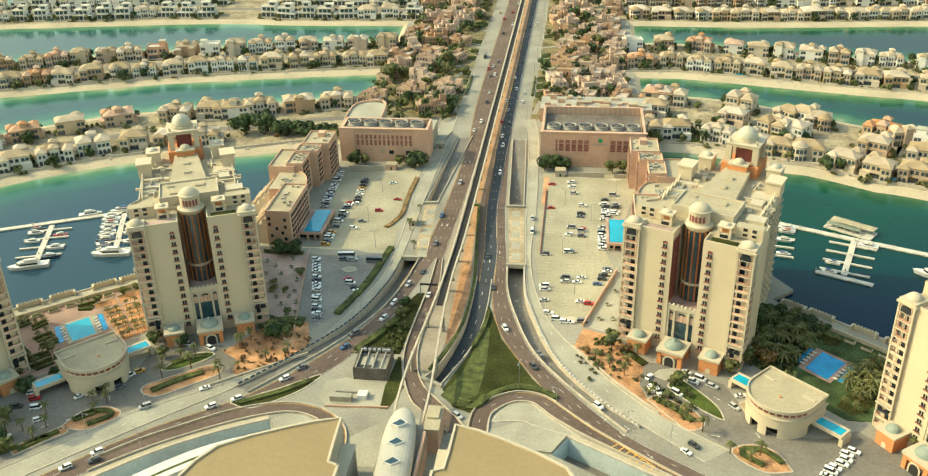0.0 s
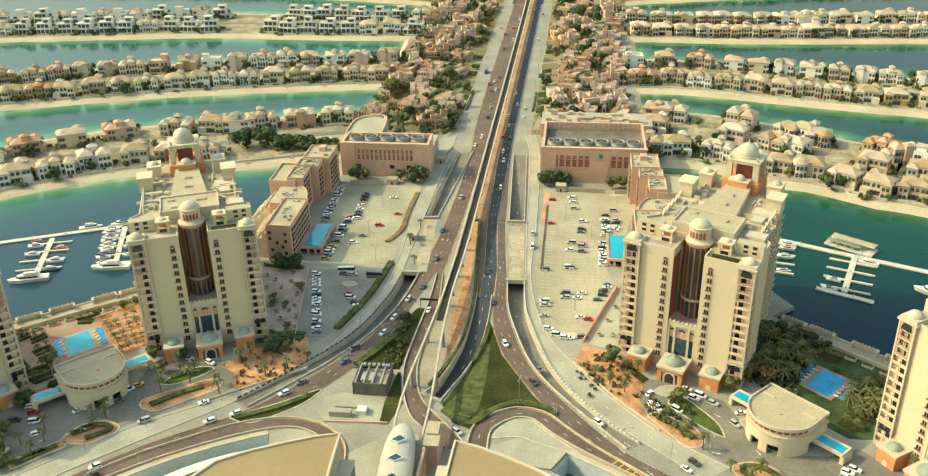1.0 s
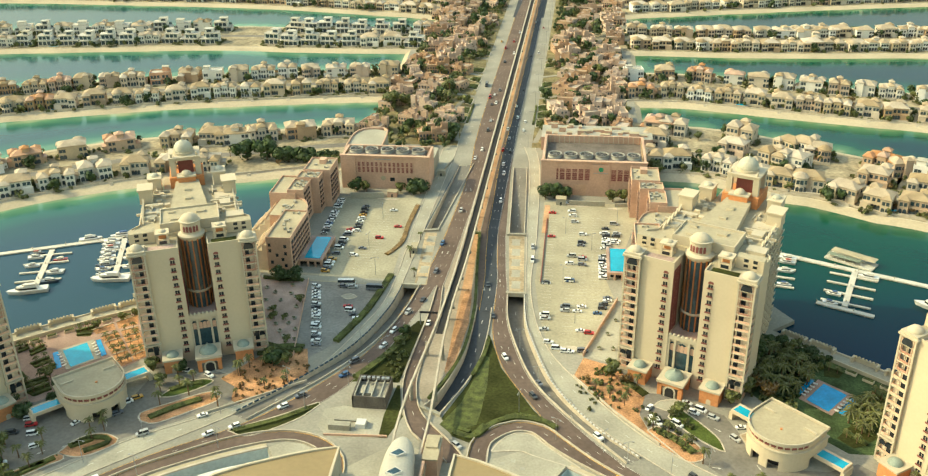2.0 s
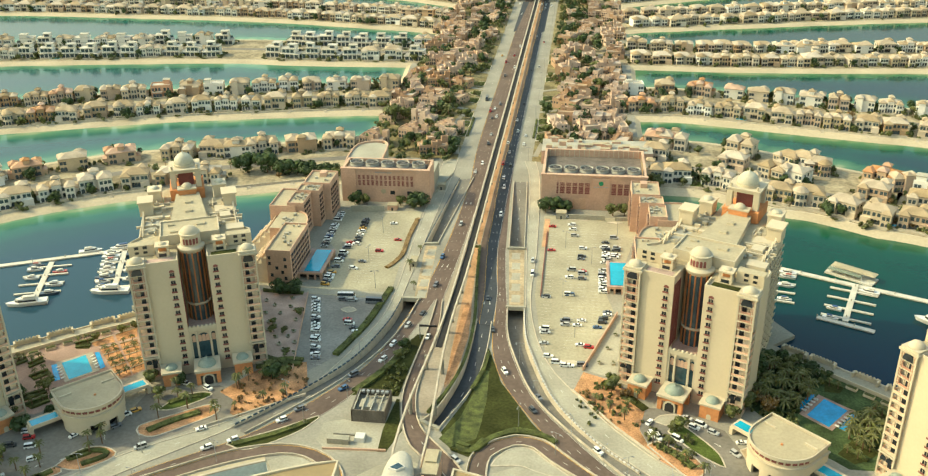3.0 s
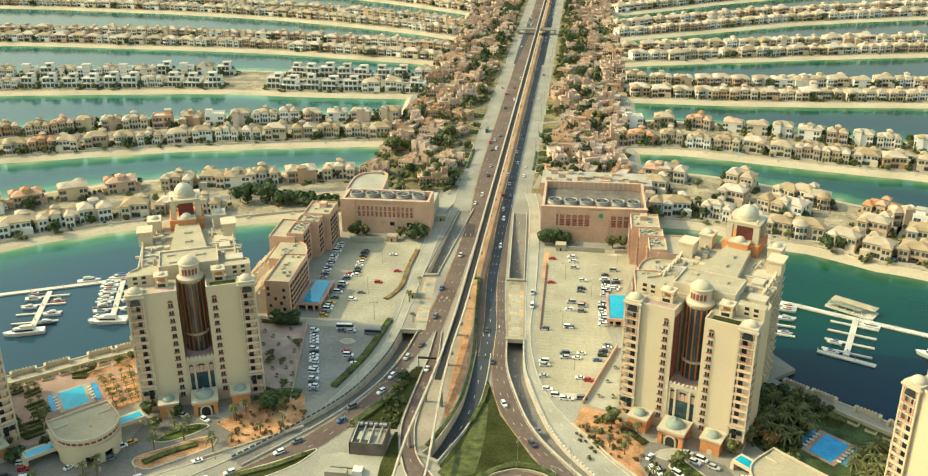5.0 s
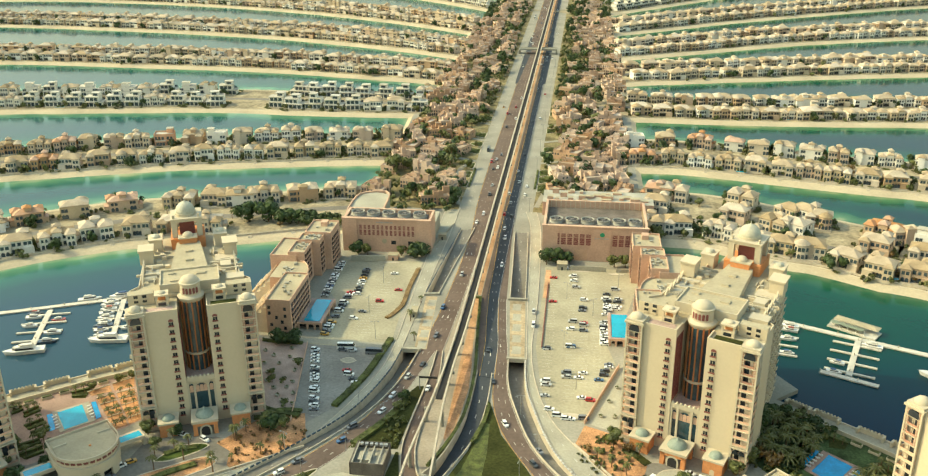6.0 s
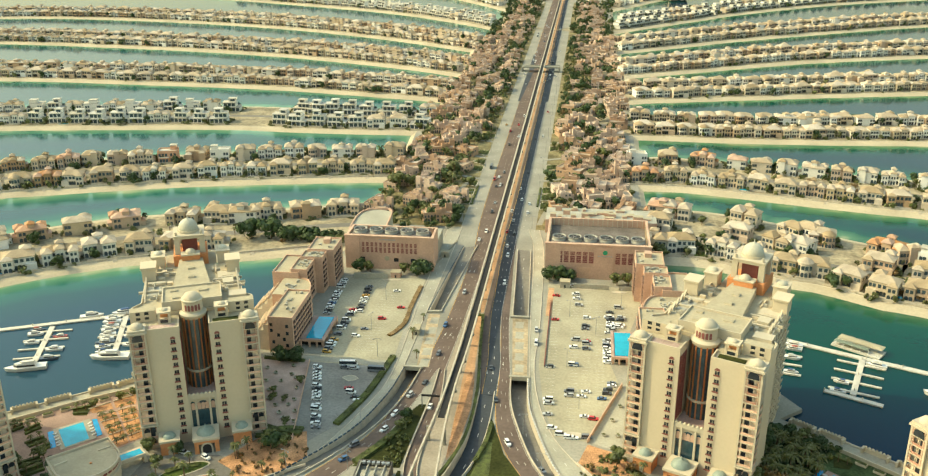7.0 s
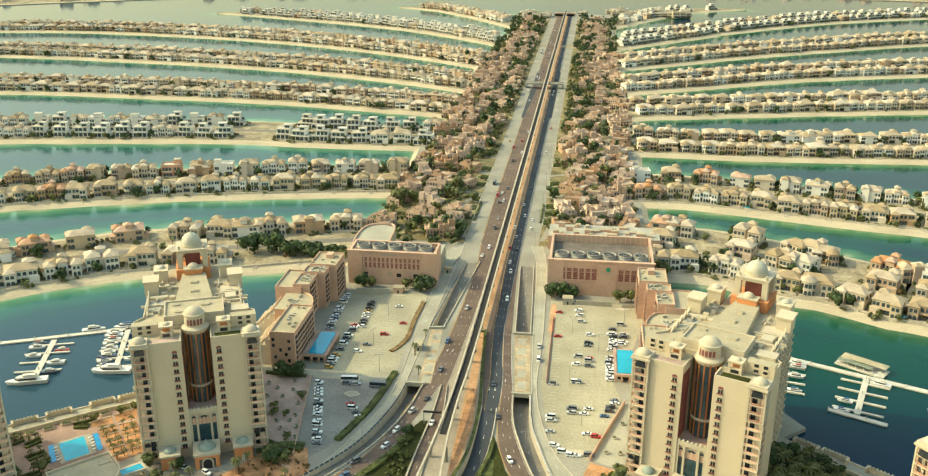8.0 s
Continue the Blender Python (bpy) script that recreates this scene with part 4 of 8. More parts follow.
# ---- stepped apartment wings with raised pools ----
def wing(s):
    dx = 0.0 if s > 0 else 2.0
    at = pose(dx, 0, 0)
    host = thing("apartment_wing", "stepped rose-brown apartment block with roof terraces", "building", at, "apartment wings")
    F = lambda mb: mb.flip(s)
    blocks = (((-103.5, 438, -90, 474), 20.0), ((-120, 497, -104.2, 524), 20.0), ((-109.5, 498.5, -99.6, 515.5), 21.6), ((-108.5, 515.5, -94.8, 526), 22.6), ((-107, 526, -90.5, 547), 23.6))
    for (x0, y0, x1, y1), h in blocks:
        blk = part("block", F(MB().box(x0, y0, 0, x1, y1, h, 0, 1)), [PINK, ROOFC], host)
        rim = MB().box(x0, y0, h, x1, y0 + 0.4, h + 1).box(x0, y1 - 0.4, h, x1, y1, h + 1).box(x0, y0 + 0.4, h, x0 + 0.4, y1 - 0.4, h + 1).box(x1 - 0.4, y0 + 0.4, h, x1, y1 - 0.4, h + 1)
        part("parapet", F(rim), PINK, blk)
    # the hollowed link between the two blocks
    hollow = [(-113, 474.02)] + [(-92.2 - 9.6 * (1 - math.cos(a)), 474.02 + 22.9 * math.sin(a)) for a in np.linspace(0, math.pi / 2, 9)] + [(-104.4, 496.98), (-113, 496.98)]
    mid = part("block", F(MB().prism(hollow, 0, 17.2, 0, 1)), [PINK, ROOFC], host)
    edge = np.array(hollow[1:10])
    part("parapet", F(ribbon(MB(), offset(edge, 0.4), edge, 18.3, 1.2)), PINK, mid)
    # terraces stepping down towards the water
    for i, (y, x) in enumerate(((440, -103.5), (452, -103.5), (463.5, -103.5), (475, -113), (486.5, -113))):
        step = MB()
        for j in range(4):
            x1 = x - j * 3.4
            step.box(x1 - 3.5, y + 0.1 * j, 0, x1 - 0.02, y + 11, (15.0 if i < 3 else 13.6) - j * 3.3, 0, 1)
            step.box(x1 - 3.5, y + 0.1 * j, (15.0 if i < 3 else 13.6) - j * 3.3, x1 - 3.2, y + 11, (16.0 if i < 3 else 14.6) - j * 3.3, 0)
        c0, c1 = sorted((s * (x - 3.0), s * (x - 1.0)))
        part("terrace_steps", one_body(F(step), [BALCWALL, ROOFC], ((c0, y + 3, 1), (c1, y + 5, 2)), "terrace_steps"), None, host)
    rr = random.Random(5)
    for i in range(64):
        x, y, z = rr.choice(((rr.uniform(-100, -92), rr.uniform(446, 471), 20.0), (rr.uniform(-109, -103), rr.uniform(477, 494), 17.2), (rr.uniform(-107, -101), rr.uniform(501, 513), 21.6), (rr.uniform(-105, -97), rr.uniform(517, 524), 22.6), (rr.uniform(-104, -93), rr.uniform(529, 544), 23.6)))
        w, d, h = rr.uniform(0.7, 1.9), rr.uniform(0.7, 1.9), rr.uniform(0.6, 1.4)
        part("roof_unit", F(MB().box(x, y, z, x + w, y + d, z + h)), ROOFG, host)
    part("stair_house", F(MB().box(-100, 538, 23.6, -96, 543, 26.4)), PINK, host)
    # openings: balconies on the side that faces the car park, windows in the end wall
    hole = MB().box(-0.1, -1.6, 0, 0.12, 1.6, 1.9, 0).box(-0.9, -1.7, -0.5, 0.05, 1.7, -0.3, 1).box(-0.95, -1.7, -0.3, -0.85, 1.7, 0.5, 1)
    hole = hole.flip(-1 if s > 0 else 1)
    me = hole.mesh("balcony_opening", [GLASS, PINK])
    for x, y0, n, z0, rows in ((-90, 441.5, 8, 4.2, 5), (-99.6, 501.5, 3, 3.4, 6), (-94.8, 518, 2, 3.4, 6), (-90.5, 529, 4, 3.4, 6)):
        for j in range(n):
            for i in range(rows):
                part("balcony_opening", me, None, host, at=pose(s * x, y0 + j * 4.2, z0 + 3.0 * i))
    for x, z in ((-101.8, 15.4), (-101.8, 12.0), (-93.2, 14.8), (-93.2, 10.6), (-95, 7.0), (-101, 5.2), (-98, 9.5), (-93.5, 3.4), (-99.5, 1.6)):
        part("window", MB().box(-0.75, -0.08, 0, 0.75, 0.1, 1.9, 0), GLASS, host, at=pose(s * x, 438, z))
    # raised pool deck
    deck = MB()
    deck.box(-89.95, 446, 3.2, -76, 476.5, 4.0, 0, 1).box(-77.4, 446, 4.0, -76, 476.5, 4.5, 0, 1).box(-89.95, 446, 4.0, -77.4, 447, 4.5, 0, 1)
    deck.box(-89.95, 474, 0, -76, 476.5, 3.2, 0)
    for y in (447, 455, 463, 471):
        deck.box(-77.4, y - 0.6, 0, -76, y + 0.6, 3.2, 0)
    for x in (-89, -84, -80):
        deck.box(x - 0.5, 446, 0, x + 0.5, 447, 3.2, 0)
    pd = part("pool_deck", F(deck), [PINK, PINKPAVE], host)
    part("pool", F(slab([(-86.5, 448.5), (-77.8, 448.5), (-77.8, 475), (-86.5, 475)], 4.0, 4.25)), POOL, pd, "turquoise rooftop pool")
    # solid near-black block in place of the shade under the deck
    part("parking_void", F(MB().box(-89.5, 449, 0.05, -78, 473.5, 3.2, 0)), DARK, pd)
    return host


wing(1)
wing(-1)


# ---- district cooling plants ----
PLANTDECK = mat("dark_plant_deck", (0.15, 0.125, 0.105), 0.9, 0.25, 0.2, 1.2)
FANGREY = mat("pale_fan_plastic", (0.33, 0.315, 0.275), 0.7, 0.1, 0.2, 1.5)
FANDARK = mat("dark_fan_metal", (0.16, 0.15, 0.14), 0.6, 0.1, 0.2, 1.5)


def cooling_fan(parent, x, y, z):
    mb = MB().lathe(x, y, [(4.4, z), (4.0, z + 1.2), (4.3, z + 2.4), (3.9, z + 2.45), (3.6, z + 1.6)], 20)
    fan = part("fan_housing", mb, FANGREY, parent, "round pale cooling fan stack")
    # near-black disc paints the shade in the fan's throat
    part("fan_void", MB().cyl(x, y, 3.7, z + 0.9, z + 1.75, 20), DARK, fan)
    bl = MB()
    for k in range(6):
        a = k * math.pi / 3
        m = Matrix.Translation((x, y, z + 1.8)) @ pose(0, 0, 0, 0, 0, math.degrees(a))
        bl.add(MB().box(0.3, -0.3, 0, 3.5, 0.3, 0.12), m)
    bl.cyl(x, y, 0.8, z + 1.65, z + 2.2, 10)
    part("fan_blade", bl, FANDARK, fan)


def plant(x0, x1, y0, y1, h, fans, cols, name_side):
    host = thing("cooling_plant", "rose sandstone cooling plant with a row of roof fans", "building", group="cooling plants")
    mb = MB()
    mb.box(x0, y0, 0, x1, y1, h - 5, 0, 1)
    for a in ((x0, y0, x1, y0 + 1.5), (x0, y1 - 1.5, x1, y1), (x0, y0 + 1.5, x0 + 1.5, y1 - 1.5), (x1 - 1.5, y0 + 1.5, x1, y1 - 1.5)):
        mb.box(a[0], a[1], h - 5, a[2], a[3], h, 0)
    for a in ((x0, y0), (x1 - 9, y0)):
        mb.box(a[0] - 0.3, y0 - 0.5, 0, a[0] + 9.3, y0 - 0.02, h + 0.6, 0)
    mb.box(x0 - 0.7, y0 - 0.8, h - 0.1, x1 + 0.7, y0 + 1.6, h + 0.7, 0)
    part("hall", mb, [PINK, PLANTDECK], host)
    n = int((x1 - x0) / 3.2)
    for i in range(1, n):
        x = x0 + (x1 - x0) * i / n
        part("screen_pier", MB().box(x - 0.25, y1 - 1.9, h - 5, x + 0.25, y1 - 1.5, h - 0.1), CREAM, host)
    for i in range(int((y1 - y0 - 6) / 3.6)):
        for x in (x0 + 1.5, x1 - 1.9):
            part("screen_pier", MB().box(x, y0 + 5 + i * 3.6, h - 5, x + 0.4, y0 + 5.5 + i * 3.6, h - 0.1), CREAM, host)
    part("fan_bed", MB().box(x0 + 3, y0 + 4, h - 5, x1 - 3, y0 + 14.5, h - 0.4), PLANTDECK, host)
    fy = y0 + 9.5
    for i in range(fans):
        cooling_fan(host, x0 + (x1 - x0) * (i + 0.8) / (fans + 0.6), fy, h - 0.4)
    br = MB()
    for i in range(fans):
        x = x0 + (x1 - x0) * (i + 0.75) / (fans + 0.5)
        br.box(x - 0.25, y0 + 1.5, h - 1.2, x + 0.25, y0 + 4.5, h - 0.6)
    part("brace", br, STEEL, host)
    for x, w, z, hh in cols:
        win = MB().box(x - w / 2, y0 - 0.12, z, x + w / 2, y0 + 0.05, z + hh, 0)
        for k in range(1, 4):
            win.box(x - w / 2, y0 - 0.2, z + hh * k / 4 - 0.06, x + w / 2, y0 - 0.1, z + hh * k / 4 + 0.06, 1)
        part("louvre_panel", win, [PINKD, PINK], host)
    return host


cols = [(47 + 3.9 * i, 2.9, z, hh) for i in range(6) for z, hh in ((10.6, 4.6), (15.7, 2.2))] + [(83 + 3.9 * i, 2.9, z, hh) for i in range(4) for z, hh in ((10.6, 4.6), (15.7, 2.2))]
pr_ = plant(38, 103, 557, 606, 22.8, 6, cols, 1)
part("pilaster", MB().box(69.5, 556.4, 0, 80.5, 556.98, 21.5), PINK, pr_)
part("emblem", MB().lathe(0, 0, [(1.5, 0), (1.5, 0.15)], 16), mat("green_emblem", (0.03, 0.25, 0.12), 0.5), pr_, "round green emblem", at=pose(75, 556.3, 18.2, 90))
bars = MB()
for i in range(10):
    bars.box(70.5 + i * 0.9, 556.2, 15.4, 71.1 + i * 0.9, 556.38, 16.1)
part("sign_plate", bars, STEEL, pr_)
for x in (51, 62):
    part("garage_door", MB().box(x - 4, 556.8, 0.2, x + 4, 557.05, 7.5), mat("rose_shutter", (0.52, 0.33, 0.22), 0.7), pr_)
for k in range(6):
    part("louvre_panel", MB().box(102.95, 560 + k * 4.2, 12, 103.15, 563 + k * 4.2, 18), PINKD, pr_)
cols = [(-82.3 + 2.85 * i, 1.5, z, hh) for i in range(16) for z, hh in ((11.4, 3.4), (15.6, 2.6))]
pl_ = plant(-91, -34, 557, 578, 22.3, 5, cols, -1)
for x in (-80, -58, -47):
    part("window", MB().box(x - 1.5, 556.9, 5.5, x + 1.5, 557.05, 8), GLASS, pl_)
part("emblem", MB().lathe(0, 0, [(1.6, 0), (1.6, 0.15)], 16), ROOFC, pl_, "round stone medallion", at=pose(-64, 556.98, 7.5, 90))
bars = MB()
for i in range(11):
    bars.box(-69 + i, 556.8, 20.0, -68.3 + i, 556.98, 20.8)
part("sign_plate", bars, STEEL, pl_)

# walled yards and huts before and behind the plants
def wall_line(name, pts, z, th, m, label, category="wall"):
    mb = MB()
    ln = np.array(pts, float)
    ribbon(mb, offset(ln, th / 2), offset(ln, -th / 2), z, z)
    return solid(name, mb, m, label, category, kind="structure")


for pts, z in (([(-82, 540), (-60.5, 541.5)], 4.0), ([(-92, 541), (-100, 556)], 2.5), ([(56, 541), (78, 541)], 3.2), ([(84, 541), (99, 542)], 2.5), ([(-36, 600), (-36, 560), (-26, 610)], 1.2),
               ([(40, 552), (46, 551)], 1.2)):
    wall_line("yard_wall", pts, z, 0.6, PALE, "pale rendered yard wall")
for x, y, w, d, h in ((-56, 546, 6, 5, 3.5), (51, 543, 6, 5, 4.0), (-30, 583, 5, 4, 3.5), (-29, 470, 3.5, 7, 3.4)):
    hut = thing("service_hut", "small flat-roofed rendered service hut", "hut", pose(x, y, 0), "service huts")
    part("wall", MB().box(-w / 2, -d / 2, 0, w / 2, d / 2, h), PALE if x > -40 else PINK, hut)
    part("roof", MB().box(-w / 2 - 0.3, -d / 2 - 0.3, h, w / 2 + 0.3, d / 2 + 0.3, h + 0.3), ROOFC, hut)
    part("door", MB().box(-0.5, -d / 2 - 0.05, 0, 0.5, -d / 2 + 0.05, 2.1), GLASS, hut)
pod = thing("plant_podium", "pale rounded podium roof behind the cooling plant", "building")
part("podium", slab([(-93, 578.5), (-70, 578.5), (-73, 620), (-84, 623.5), (-92, 619), (-95, 609), (-95, 590)], 0, 17.0), PALE, pod)
arc = smooth_line([(-94, 579), (-95, 590), (-95, 609), (-92, 618.6), (-84, 623), (-73.4, 620), (-70.4, 579)], 3)
part("parapet", ribbon(MB(), offset(arc, 0.4), offset(arc, -0.4), 18.2, 1.6), PINK, pod)
part("yard_block", slab([(-69.5, 578.5), (-35, 578.5), (-35, 606), (-70.8, 606)], 0, 11), PALE, pod)
for s in (0, 1):
    hh = thing("plant_annex", "long flat-roofed rose annex behind the cooling plant", "building", group="plant annexes")
    x0, x1, y0 = ((38, 104, 607), (34, 112, 636))[s]
    part("block", MB().box(x0, y0, 0, x1, y0 + 26, 9 + s, 0, 1), [PINK, ROOFG], hh)
    rr = random.Random(7 + s)
    for i in range(26):
        x, y, w = rr.uniform(x0 + 2, x1 - 8), rr.uniform(y0 + 1, y0 + 20), rr.uniform(2.5, 7)
        part("roof_house", MB().box(x, y, 9 + s, x + w, y + rr.uniform(2, 5), 9 + s + rr.uniform(1, 3.5), 0, 1), [PINK, ROOFC], hh)
    part("court", MB().box(x0 + 10, y0 + 8, 9.02 + s, x0 + 30, y0 + 18, 9.1 + s), ROOFG, hh)


# ---- round pool houses between the towers ----
def drum(at):
    host = thing("pool_house", "round cream pavilion with a flat roof and a shaded drive below", "building", at, "round pavilions")
    n, r = 24, 12.8
    arc = [(r * math.cos(a), r * math.sin(a)) for a in np.linspace(math.pi, 2 * math.pi, n)]
    body = arc + [(r, 11), (-r, 11)]
    part("wall", slab([(x * 1.02, y * 1.02) for x, y in body], 4.6, 9.2), CREAM, host)
    part("upper_wall", slab([(x * 0.97, y * 0.97) for x, y in body], 9.2, 12.4, 0), CREAM, host)
    part("roof", slab([(x * 0.95, y * 0.95) for x, y in body], 12.4, 12.6), ROOFC, host)
    ln = np.array(body + body[:1])
    part("parapet", ribbon(MB(), offset(ln, 0.0), offset(ln, -0.55), 13.4, 1.4), CREAML, host)
    part("cornice", ribbon(MB(), offset(ln, 0.0), offset(ln, 0.0) * 1.055, 9.3, 0.5), CREAML, host)
    for a in np.linspace(math.pi * 1.08, math.pi * 1.92, 14):
        part("window", MB().box(-0.9, -0.1, 0, 0.9, 0.15, 0.9), PINKD, host, at=Matrix.Translation((r * 0.985 * math.cos(a), r * 0.985 * math.sin(a), 10.4)) @ pose(0, 0, 0, 0, 0, math.degrees(a) + 90))
    # solid near-black core stands in for the shaded drive
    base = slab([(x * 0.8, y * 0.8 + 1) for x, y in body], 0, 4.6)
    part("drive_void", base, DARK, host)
    for a0, a1 in ((1.0, 1.36), (1.47, 1.56), (1.67, 2.0)):
        seg = np.array([(12.75 * math.cos(math.pi * q), 12.75 * math.sin(math.pi * q)) for q in np.linspace(a0, a1, 10)])
        part("base_wall", ribbon(MB(), offset(seg, 0.9), seg, 4.6, 4.6), CREAM, host)
    for s in (-1, 1):
        part("roof_upstand", MB().box(s * 9 - 2.6, 4, 12.6, s * 9 + 2.6, 4.6, 13.2), CREAML, host)
        wg = part("side_terrace", MB().box(s * 19 - 6.2, 2.5, 3.4, s * 19 + 6.2, 9, 4.8), CREAM, host)
        part("wading_pool", MB().box(s * 19 - 5.4, 3.2, 4.8, s * 19 + 5.4, 7.6, 4.86), POOL, wg, "shallow turquoise pool on a terrace")
        part("terrace_pier", MB().box(s * 25 - 0.8, 2.6, 0, s * 25 + 0.8, 8.9, 3.4), CREAM, wg)
    part("cap", MB().cyl(1, -3, 0.5, 12.6, 13.1, 10), ORANGE, host)
    return host


d0 = drum(pose(-140.5, 313, 0, 0, 0, 45))
copy_thing(d0, pose(143.5, 311, 0, 0, 0, -43))


# ---- shopping centre, station and monorail ----
def mall(s):
    host = thing("shopping_centre", "shopping centre hall with a broad tan membrane roof", "building", group="shopping centre halls")
    out = [(18, 120), (74, 120), (73, 215), (66, 238), (61, 246.5), (51, 253), (39, 259), (30, 263), (21, 265.5), (20.4, 252), (19.8, 242), (16, 240.5)]
    if s < 0:
        out = mirror([(x - 0.5, y) for x, y in out])
    ln = np.array(out + out[:1], float)
    part("wall", slab(out, 0, 24), PALE, host)
    part("roof_membrane", slab([tuple(p) for p in offset(ln, 0.7)[:-1]], 24, 24.3), MALLROOF, host)
    part("parapet", ribbon(MB(), offset(ln, 0.7), offset(ln, -0.2), 25.0, 1.2), CREAML, host)
    return host


mall(1)
mall(-1)

st = thing("monorail_station", "long pale vaulted monorail station roof with skylights", "station")
mb = MB()
vault_rows = []
for y, w, hgt in ((287.5, 0.6, 0.5), (286.5, 2.2, 1.4), (284.5, 3.6, 2.2), (281, 4.8, 2.9), (276, 5.7, 3.4), (268, 6.3, 3.7), (255, 6.6, 3.8), (200, 6.8, 3.8)):
    c = -1.6 + (287.5 - y) * 0.052
    vault_rows.append([(c + w * math.cos(a), y, 13.0 + hgt * math.sin(a)) for a in np.linspace(math.pi, 0, 15)])
for a, b in zip(vault_rows, vault_rows[1:]):
    for i in range(14):
        mb.face([a[i], b[i], b[i + 1], a[i + 1]])
mb.face(vault_rows[0])
vault = part("vault", mb, mat("vault_metal", (0.45, 0.42, 0.35), 0.5, 0.1, 0.1, 1.0), st, "pale ribbed metal vault", smooth=True)
for k in range(4):
    y, c = 274 - k * 10.5, -1.0 + k * 0.55
    f = part("skylight", MB().prism([(c - 3.2, y - 1.2), (c, y - 2.4), (c + 3.0, y), (c, y + 2.2)], 15.8, 17.3), WHITE, vault)
    part("pane", MB().prism([(c - 2.7, y - 1.0), (c, y - 2.0), (c + 2.5, y), (c, y + 1.8)], 17.3, 17.36), BGLASS, f)
part("platform", MB().box(-7.5, 200, 8.0, 8.6, 283, 9.4), CONC, st)
for y in (210, 225, 240, 255, 270):
    for x in (-5.5, 6.0):
        part("column", MB().box(x - 0.8, y - 0.8, 0, x + 0.8, y + 0.8, 8.0), PALE, st)
part("side_wall", MB().box(7.4, 200, 0, 8.4, 276, 12.2), PINK, st)
gate = thing("stair_tower", "square rose-rendered stair tower beside the station", "building")
part("wall", MB().box(7.2, 278, 0, 12.5, 292, 11.0), PINK, gate)
part("roof", MB().box(6.8, 277.6, 11.0, 12.9, 292.4, 11.6).box(7.6, 284, 11.6, 12, 291, 12.4), ROOFC, gate)

mono = thing("monorail", "pale concrete monorail viaduct on single columns", "monorail")
BEAMS = ([(-0.4, 1985), (-0.3, 900), (-0.6, 600), (-0.8, 500), (-1.0, 439), (-2.0, 395), (-4.3, 357), (-6.6, 325), (-7.0, 296), (-5.5, 280), (-3.5, 250)],
         [(4.1, 1985), (4.2, 900), (4.0, 600), (3.9, 500), (3.4, 439), (2.2, 400), (2.5, 363), (3.9, 334), (5.1, 309), (5.2, 292), (5.4, 275), (5.6, 250)])
lines = [smooth_line(b, 12) for b in BEAMS]
for ln in lines:
    part("guide_beam", ribbon(MB(), offset(ln, 0.42), offset(ln, -0.42), 9.0, 1.5), KERB, mono, "pale concrete guide beam")
wk = smooth_line([(1.85, 1985), (1.95, 900), (1.7, 600), (1.55, 500), (1.2, 439), (0.2, 400), (-0.4, 372)], 12)
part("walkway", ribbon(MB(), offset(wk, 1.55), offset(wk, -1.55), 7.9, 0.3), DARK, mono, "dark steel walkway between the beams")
col_m = MB().cyl(0, 0, 0.85, 0, 6.2, 12).box(-3.2, -0.7, 6.2, 3.2, 0.7, 7.45).mesh("column", CONC)
for y in list(range(398, 1980, 30)):
    x = sum(np.interp(-y, -ln[:, 1], ln[:, 0]) for ln in lines) / 2
    part("column", col_m, None, mono, at=pose(x, y, 0))
for x, y in ((-6.4, 330), (4.1, 330), (-5.2, 365), (2.6, 362)):
    part("single_column", MB().cyl(0, 0, 0.8, 0, 7.45, 12), CONC, mono, at=pose(x, y, 0))
# ---- trees ----
LEAF = mat("tree_leaves", (0.125, 0.135, 0.045), 0.75, 0.35, 0.2, 1.2, rnd=0.35, island=True, spec=0.2)
LEAFD = mat("dark_tree_leaves", (0.055, 0.082, 0.03), 0.75, 0.35, 0.2, 1.2, rnd=0.35, island=True, spec=0.2)
LEAFY = mat("dry_tree_leaves", (0.20, 0.125, 0.050), 0.8, 0.35, 0.2, 1.2, rnd=0.3, island=True, spec=0.2)
PALMLEAF = mat("palm_fronds", (0.115, 0.118, 0.042), 0.7, 0.3, 0.2, 1.2, rnd=0.3, island=True, spec=0.2)
BARK = mat("bark", (0.16, 0.10, 0.06), 0.9, 0.3, 0.4, 3.0, spec=0.1)


def leaf_cloud(seed, r, h, z, n, size, lobes=7):
    """A crown: many small leaf sprays gathered in uneven lobes round a centre."""
    rr = random.Random(seed)
    mb = MB()
    cs = [(rr.gauss(0, r * 0.42), rr.gauss(0, r * 0.42), z + h * rr.uniform(0.2, 0.85), r * rr.uniform(0.34, 0.62)) for _ in range(lobes)]
    for i in range(n):
        cx, cy, cz, cr = cs[i % lobes]
        d = Vector((rr.gauss(0, 1), rr.gauss(0, 1), rr.gauss(0.25, 0.9))).normalized()
        p = Vector((cx, cy, cz)) + d * cr * rr.uniform(0.7, 1.08)
        a = Vector((rr.gauss(0, 1), rr.gauss(0, 1), rr.gauss(0, 0.5))).normalized()
        b = d.cross(a).normalized() * size * rr.uniform(0.6, 1.2)
        a = (b.cross(d) + d * rr.uniform(-0.4, 0.4) * size).normalized() * size * rr.uniform(0.6, 1.2)
        mb.face([p - a, p - b * 0.7, p + a * 0.9, p + b])
    return mb


